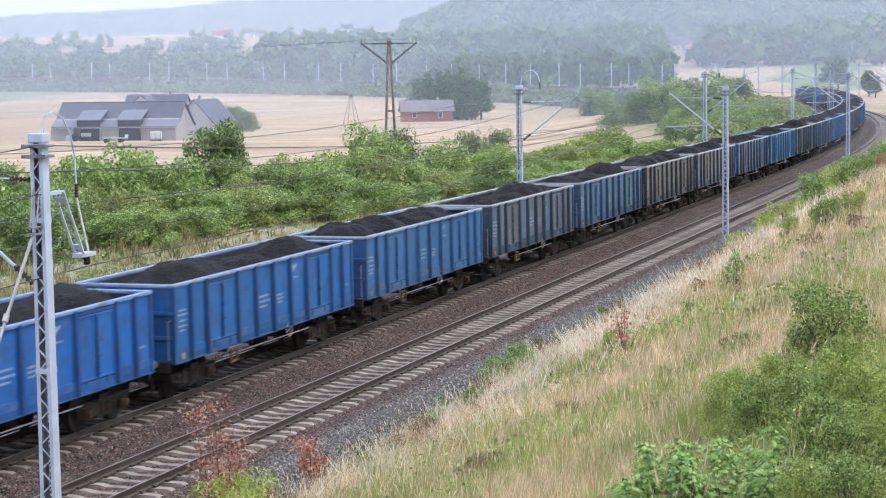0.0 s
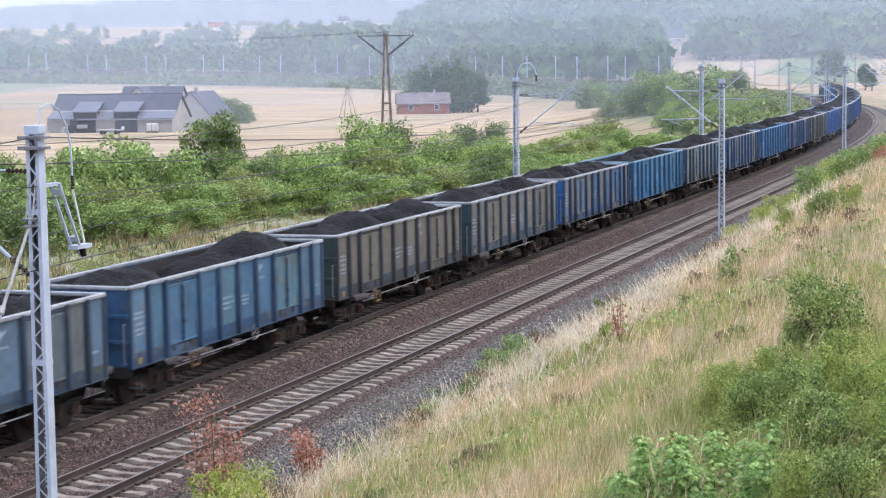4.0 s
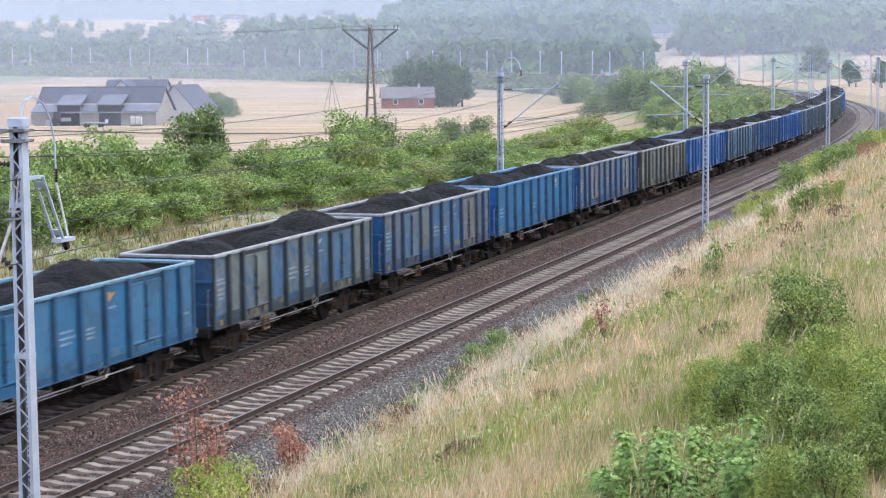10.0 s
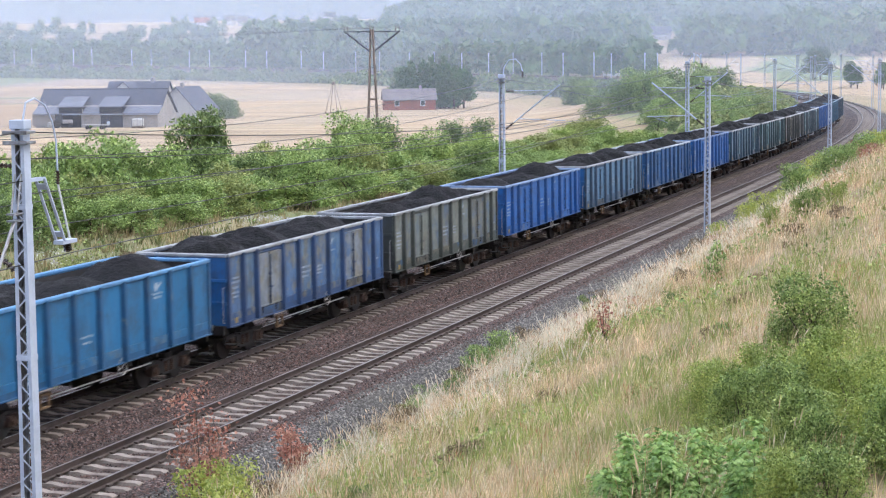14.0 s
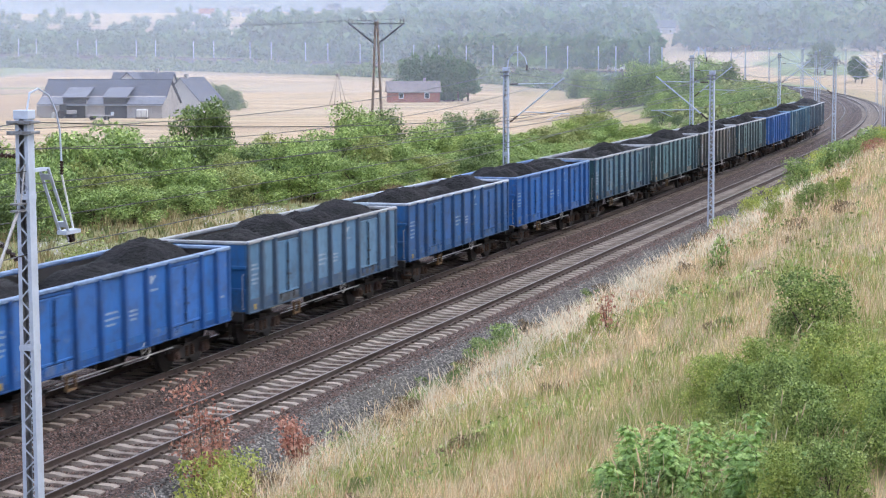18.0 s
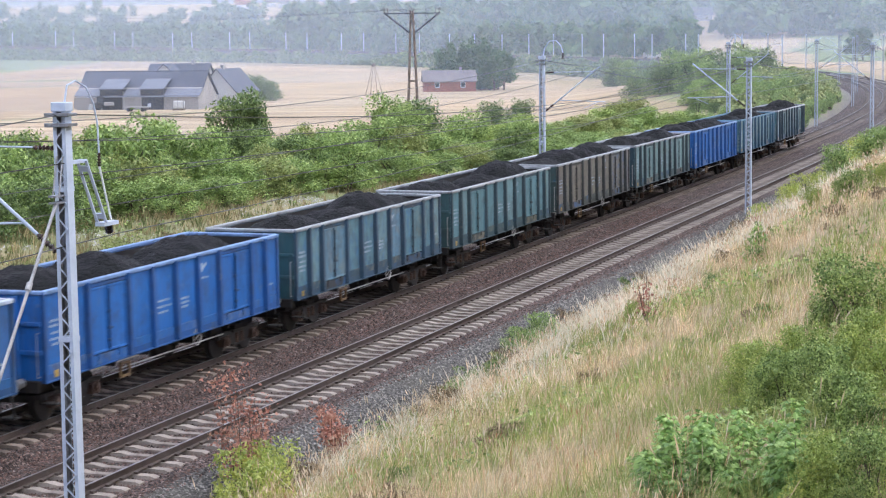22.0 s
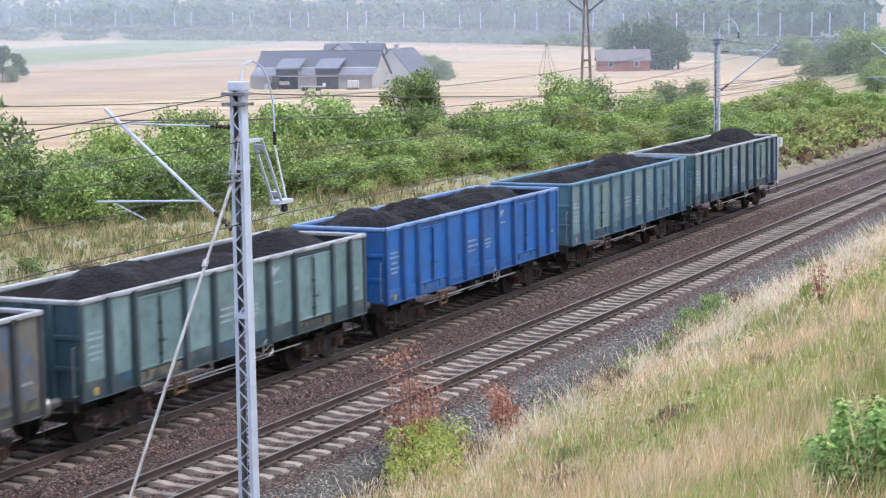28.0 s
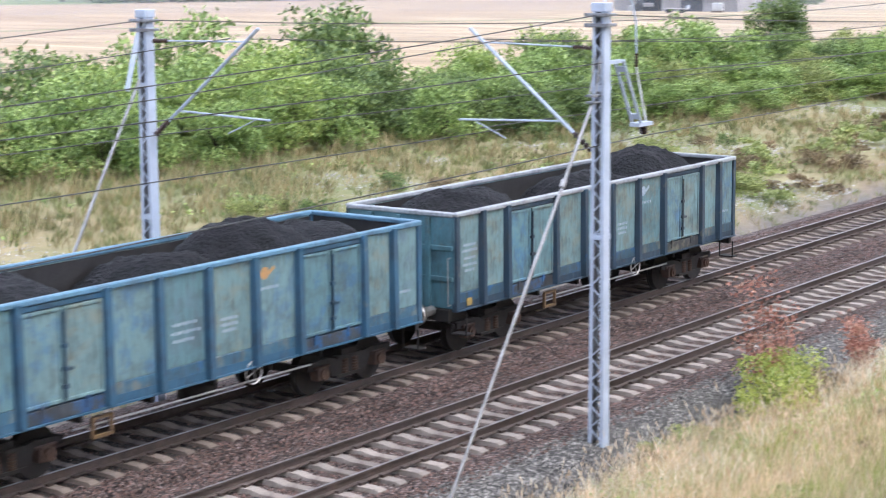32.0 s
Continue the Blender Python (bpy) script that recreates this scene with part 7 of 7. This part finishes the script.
ob = simple_house("brick_shed", Matrix.Translation((428.5, 155.2, -4.65)) @ Matrix.Rotation(radians(-66), 4, "Z"), 12.0, 6.5, 2.7, 5.0, BRICKRED, OLDROOF, "old red-brick shed with a grey tiled roof", windows=2)
WOODY = [tree_kind(100 + i, 9.0, 11.5, 2200, 0.75, LEAF_FAR) for i in range(3)]
CONE = tree_kind(104, 7.0, 13.0, 2200, 0.8, LEAF_FAR, True)
for x, y, sc, k in ((437, 158, 0.9, 3), (440, 153, 0.95, 0), (436, 150, 0.8, 3), (443, 148, 0.95, 1), (441, 162, 0.85, 2), (447, 156, 1.0, 3), (436, 146.5, 0.7, 2), (439, 155.5, 0.92, 3), (442, 151, 1.0, 3), (438, 148.5, 0.85, 3), (444, 160, 0.9, 3), (440, 145.5, 0.8, 0)):
    plant("tree", CONE if k == 3 else WOODY[k], x, y, "dark green tree behind the brick shed", "tree", "trees behind the shed", scale=sc, turn=x)
for x, y, sc, k in ((366, 186, 0.62, 0), (370, 181.5, 0.4, 1), (374, 180, 0.36, 2), (376, 176.5, 0.34, 1), (384, 184, 0.4, 0), (361, 177.5, 0.62, 1)):
    plant("tree", WOODY[k], x, y, "green tree beside the farmyard", "tree", "farmyard trees", scale=sc, turn=x)
for x, y, sc, k in ((283, 69.0, 0.85, 0), (286, 67.0, 1.1, 1), (283, 64.6, 1.05, 1), (290, 63.5, 1.1, 0), (296, 60.5, 0.9, 1), (330, 66, 1.0, 1), (338, 64, 0.9, 0), (278, 61, 0.75, 1), (463, 123, 1.35, 0), (460, 121, 1.1, 1), (467, 126, 0.9, 0)):
    plant("shrub", BIG[k], x, y, "tall leafy shrub beside the stubble below the bend", group="shrubs below the bend", scale=sc, turn=x)
for x, y, sc, k in ((470, 57, 0.5, 1), (476, 52, 0.55, 0), (482, 60, 0.55, 2), (488, 48, 0.5, 1), (462, 50, 0.45, 2), (630, 88, 1.0, 1), (640, 92, 0.9, 0)):
    plant("tree", WOODY[k], x, y, "leafy tree near the bend of the line", "tree", "trees by the bend", scale=sc, turn=x)

for x, y, sc in ((366, 173.0, 0.8), (372, 178.0, 0.95), (377, 181.5, 0.9), (379, 177.6, 0.7)):
    plant("shrub", BIG[0], x, y, "dark green bush beside the farm wing", group="farmyard bushes", scale=sc, turn=x)

# neighbouring farm with a red roof among tall trees
simple_house("farmhouse", Matrix.Translation((363.0, 298.0, -4.6)) @ Matrix.Rotation(radians(-52), 4, "Z"), 14.0, 9.0, 4.0, 7.4, RENDERED, REDROOF, "farmhouse with a faded crimson roof among trees")
simple_house("farm_outbuilding", Matrix.Translation((340.5, 285.8, -4.6)) @ Matrix.Rotation(radians(-165), 4, "Z"), 11.0, 7.5, 2.8, 5.6, RENDERED, OLDROOF, "grey outbuilding with a pale weathered roof", chimney=False)
for a, d, sc, k in ((37.9, 452, 0.72, 0), (37.5, 456, 0.6, 1), (38.5, 448, 0.42, 2), (38.9, 446, 0.36, 1), (40.3, 492, 1.1, 0), (40.9, 500, 1.0, 2), (41.2, 470, 0.9, 1), (41.7, 455, 1.0, 3), (42.2, 450, 1.05, 0), (42.6, 462, 1.2, 3), (43.0, 446, 0.95, 1), (43.5, 452, 1.15, 2), (43.9, 462, 1.2, 3), (44.3, 445, 1.0, 0), (44.8, 455, 1.15, 1), (45.4, 448, 1.1, 3), (46.0, 455, 1.1, 2), (46.8, 450, 1.1, 0)):
    x, y = d * math.cos(radians(a)), d * math.sin(radians(a))
    plant("tree", CONE if k == 3 else WOODY[k], x, y, "dark green tree beside the red-roofed farm", "tree", "trees round the red-roofed farm", scale=sc, turn=x)

for a, d, sc in ((37.6, 444, 0.7), (38.2, 441, 0.75), (38.8, 440, 0.7), (39.3, 442, 0.6), (40.9, 440, 0.9), (41.4, 442, 1.0), (41.9, 438, 1.1), (42.5, 440, 1.0), (43.1, 437, 1.1), (43.7, 440, 1.1), (44.4, 436, 1.1), (45.0, 440, 1.1), (45.7, 437, 1.1)):
    x, y = d * math.cos(radians(a)), d * math.sin(radians(a))
    plant("shrub", BIG[0], x, y, "dark green shrub under the farm trees", group="shrubs round the red-roofed farm", scale=sc, turn=x)

# A-pole of the medium-voltage line
ap = tagged(empty("power_pole", Matrix.Translation((183.1, 70.2, -2.2)) @ Matrix.Rotation(radians(-70), 4, "Z")), "weathered A-frame wooden power pole with V crossarms", "pole")
part("leg", rods(((-0.62, 0, -0.5), (-0.1, 0, 13.3), 0.16, 0.11)), TIMBER, ap)
part("leg", rods(((0.62, 0, -0.5), (0.1, 0, 13.3), 0.16, 0.11)), TIMBER, ap)
part("brace", boxes((-0.36, 0.36, -0.06, 0.06, 6.2, 6.4)), TIMBER, ap)
part("arm_strut", rods(((-0.1, 0, 11.0), (-2.75, 0, 13.1), 0.085)), DARKWALL, ap)
part("arm_strut", rods(((0.1, 0, 11.0), (2.75, 0, 13.1), 0.085)), DARKWALL, ap)
part("crossarm", boxes((-2.85, 2.85, -0.05, 0.05, 13.0, 13.11)), DARKWALL, ap)
for x in (-2.75, -2.4, -0.18, 0.18, 2.4, 2.75):
    part("insulator", insulator(bmesh.new(), (x, 0, 13.1), (x, 0, 13.6), 0.09, 3), CERAMIC, ap)
ph = tagged(empty("survey_pyramid", Matrix.Translation((404.5, 164.4, -4.62))), "wooden survey pyramid standing in the stubble", "frame")
for sx, sy in ((-1, -1), (1, -1), (1, 1), (-1, 1)):
    part("leg", rods(((sx * 1.5, sy * 1.5, -0.2), (sx * 0.2, sy * 0.2, 6.4), 0.07, 0.05)), TIMBER, ph)
part("cap", boxes((-0.3, 0.3, -0.3, 0.3, 6.3, 7.0)), TIMBER, ph)
part("brace", boxes((-1.4, 1.4, -1.45, -1.35, 0.3, 0.5)), TIMBER, ph)
for d in ((-1.9,), (0.0,), (1.9,)):
    off = Vector((0, 0, 0))
    a, b = Vector((183.1, 70.2, 11.3)) + Matrix.Rotation(radians(-70), 3, "Z") @ Vector((d[0], 0, 0)), Vector((262.0 + d[0], 185.0, 14.5 + 0.4 * d[0]))
    pts = [a.lerp(b, i / 16) - Vector((0, 0, 1.6 * 4 * (i / 16) * (1 - i / 16))) for i in range(17)]
    v, f = wire("power_line", pts, 0.018, "")
    tagged(new("power_line", mesh_of("power_line", v, f, WIRE)), "thin power line crossing the stubble field", "wire", group="power lines")

for yaw, dist, w, lab, wl, rf in ((12.55, 1300, 14, "white house with a grey roof at the wood's edge", PALEWALL, SLATE), (25.9, 2050, 16, "village house with a red roof", PALEWALL, BRICKRED), (24.7, 2080, 13, "village house with a grey roof", PALEWALL, OLDROOF), (25.1, 2120, 12, "village house with a grey roof", PALEWALL, OLDROOF), (22.2, 2300, 14, "village house with a grey roof", PALEWALL, SLATE)):
    x, y = dist * math.cos(radians(yaw)), dist * math.sin(radians(yaw))
    simple_house("village_house", Matrix.Translation((x, y, put_on_ground(x, y) + (0 if dist < 1500 else 9))) @ Matrix.Rotation(radians(yaw - 90), 4, "Z"), w, 9, 4, 9, wl, rf, lab, "far houses", False)
lor = tagged(empty("parked_lorry", Matrix.Translation((672, 168, put_on_ground(672, 168))) @ Matrix.Rotation(radians(-70), 4, "Z")), "white lorry parked beside the far embankment", "lorry")
part("box", boxes((-2.2, 2.2, -1.1, 1.1, 0.6, 3.2), bevel=0.05), WHITE, lor)
part("cab", boxes((2.3, 3.8, -1.05, 1.05, 0.4, 2.6), bevel=0.15), WHITE, lor)
for x in (-1.4, 2.8):
    part("wheel", rods(((x, -1.1, 0.45), (x, 1.1, 0.45), 0.45), n=12), UNDER, lor)


# ---- woods on the hills ----
def woods(name, spots, seed, label, mat=None, per=46, leaf=0.2):
    """Many ragged crowns with short trunks as one mass. spots: x, y, crown width, height."""
    rng = np.random.default_rng(seed)
    x, y, w, h = spots
    z = height(x, y)
    n = len(x)
    lob = rng.integers(0, 5, (n, per))   # five boughs a tree
    ang = rng.uniform(0, 6.28, (n, 5))
    lx, ly = 0.25 * np.cos(ang), 0.25 * np.sin(ang)
    lz = np.stack([np.full(n, q) for q in (0.38, 0.5, 0.62, 0.76, 0.86)], 1) + rng.normal(0, 0.04, (n, 5))
    i = np.arange(n)[:, None]
    d = rng.normal(size=(n, per, 3))
    d /= np.linalg.norm(d, axis=2)[..., None]
    shrink = 1.35 - 0.95 * lz[i, lob]
    cx = x[:, None] + w[:, None] * (lx[i, lob] * shrink + 0.3 * d[..., 0] * shrink)
    cy = y[:, None] + w[:, None] * (ly[i, lob] * shrink + 0.3 * d[..., 1] * shrink)
    cz = z[:, None] + h[:, None] * (lz[i, lob] + 0.13 * d[..., 2])
    c = np.stack([cx, cy, cz], -1).reshape(-1, 3)
    m = len(c)
    ax = rng.normal(size=(m, 3))
    ax /= np.linalg.norm(ax, axis=1)[:, None]
    nr = d.reshape(-1, 3) + 0.3 * rng.normal(size=(m, 3)) + np.array([0, 0, 0.4])
    sd = np.cross(ax, nr)
    sd /= np.linalg.norm(sd, axis=1)[:, None] + 1e-9
    ln = (np.repeat(w, per) * leaf * rng.uniform(0.6, 1.3, m))[:, None]
    v = np.stack([c - ax * ln * 0.9 - sd * ln * 0.7, c - ax * ln * 0.6 + sd * ln * 0.8, c + ax * ln * 1.1], 1).reshape(-1, 3)
    f = np.arange(3 * m).reshape(m, 3)
    return tagged(new(name, mesh_of(name, v, f, mat or LEAF_FAR)), label, "wood", kind="stuff")


def scatter(seed, n, yaw0, yaw1, d0, d1, keep, w=(8, 13), h=(11, 19)):
    rng = np.random.default_rng(seed)
    a, d = np.radians(rng.uniform(yaw0, yaw1, n)), rng.uniform(d0, d1, n)
    x, y = d * np.cos(a), d * np.sin(a)
    s, off = to_line(x, y)
    k = keep(np.degrees(a), d, s, off)
    x, y = x[k], y[k]
    n = len(x)
    return x, y, rng.uniform(*w, n), rng.uniform(*h, n)


woods("wood_behind_line", scatter(1, 5200, 12.8, 50, 640, 1500, lambda a, d, s, r: (r < -14) & (r > -150 - 30 * np.sin(a * 2.0)) & (s > 620), (7, 12), (7, 14)), 1, "belt of mixed trees behind the far railway")
def along_line(seed, n, s0, s1, r0, r1, w, h):
    rng = np.random.default_rng(seed)
    s, off = rng.uniform(s0, s1, n), rng.uniform(r0, r1, n)
    th = np.interp(s, _s, _th)
    return np.interp(s, _s, _x) - np.sin(th) * off, np.interp(s, _s, _y) + np.cos(th) * off, rng.uniform(*w, n), rng.uniform(*h, n)


woods("bank_scrub", along_line(12, 800, 196, 430, SPACING + 5.5, SPACING + 17, (1.2, 2.8), (0.6, 1.7)), 12, "low green scrub and grass on the bank at the bend", LEAF_OLIVE, 90, 0.11)
woods("lineside_scrub", along_line(13, 620, 90, 205, SPACING + 4.7, SPACING + 12, (0.7, 1.9), (0.3, 1.0)), 13, "low olive scrub along the bank behind the train", LEAF_OLIVE, 60, 0.12)
woods("bank_herbs", along_line(15, 80, 36, 92, SPACING + 4.3, SPACING + 11.5, (0.7, 1.9), (0.25, 0.75)), 15, "low olive herbs and scrub along the foot of the bank", LEAF_OLIVE, 150, 0.06)
woods("bank_stalks", along_line(16, 60, 30, 92, SPACING + 4.3, SPACING + 11.5, (0.6, 1.6), (0.25, 0.7)), 16, "low withered herbs along the foot of the bank", LEAF_BROWN, 150, 0.055)
woods("withered_scrub", along_line(14, 420, 84, 225, SPACING + 4.5, SPACING + 11, (0.6, 1.6), (0.3, 0.8)), 14, "low withered brown scrub along the bank", LEAF_BROWN, 60, 0.12)
woods("embankment_scrub", along_line(2, 1700, 470, 1250, SPACING + 4.6, SPACING + 17, (3, 6), (1.2, 2.6)), 2, "low scrub along the far embankment", LEAF_DARK)
woods("hill_wood", scatter(3, 5200, 3, 24.5, 900, 2500, lambda a, d, s, r: (r < -30) & ((a < 20.4) | (d < 1250)) & (d > np.interp(a, [3, 7, 7.3, 9.4, 9.9, 12.2, 12.8, 15, 24.5], [980, 1000, 1080, 1060, 1000, 1040, 980, 900, 900])) & ~((np.abs(a - 12.5) < 0.75) & (d > 850) & (d < 1320)), (15, 25), (14, 22)), 3, "dense wood covering the hillside")
woods("far_wood", scatter(4, 2600, 18, 52, 3150, 4400, lambda a, d, s, r: d > 0, (30, 48), (14, 20)), 4, "far wooded ridge in haze")
woods("valley_trees", scatter(5, 900, 20, 50, 1150, 2100, lambda a, d, s, r: (np.sin(a * 5.1 + d / 190) > 0.1) & (r < -60), (10, 16), (11, 20)), 5, "scattered trees and copses below the far fields")

# ---- distance haze: added see-through rings round the eye, imitating mist ----
HAZE_RINGS = [(175, 0.05), (260, 0.065), (370, 0.09), (540, 0.16), (760, 0.2), (1150, 0.22), (2900, 0.5)]
for dist, share in HAZE_RINGS:
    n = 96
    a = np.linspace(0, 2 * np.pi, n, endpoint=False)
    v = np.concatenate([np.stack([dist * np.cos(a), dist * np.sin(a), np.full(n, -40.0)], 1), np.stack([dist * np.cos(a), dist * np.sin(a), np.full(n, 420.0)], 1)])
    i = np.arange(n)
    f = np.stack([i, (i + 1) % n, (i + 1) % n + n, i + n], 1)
    tagged(new("haze", mesh_of("haze", v, f, haze("haze_%d" % dist, share))), "see-through ring round the eye, imitating distance haze", "haze", "haze layers", kind="structure")


def motions():
    """The train rolls past at a steady 37 km/h."""
    for n, wagon, load in WAGONS:
        rows = [(t, wagon_pose(n, t)) for t in range(0, 33)]
        walk(wagon, rows)
        walk(load, rows)


motions()
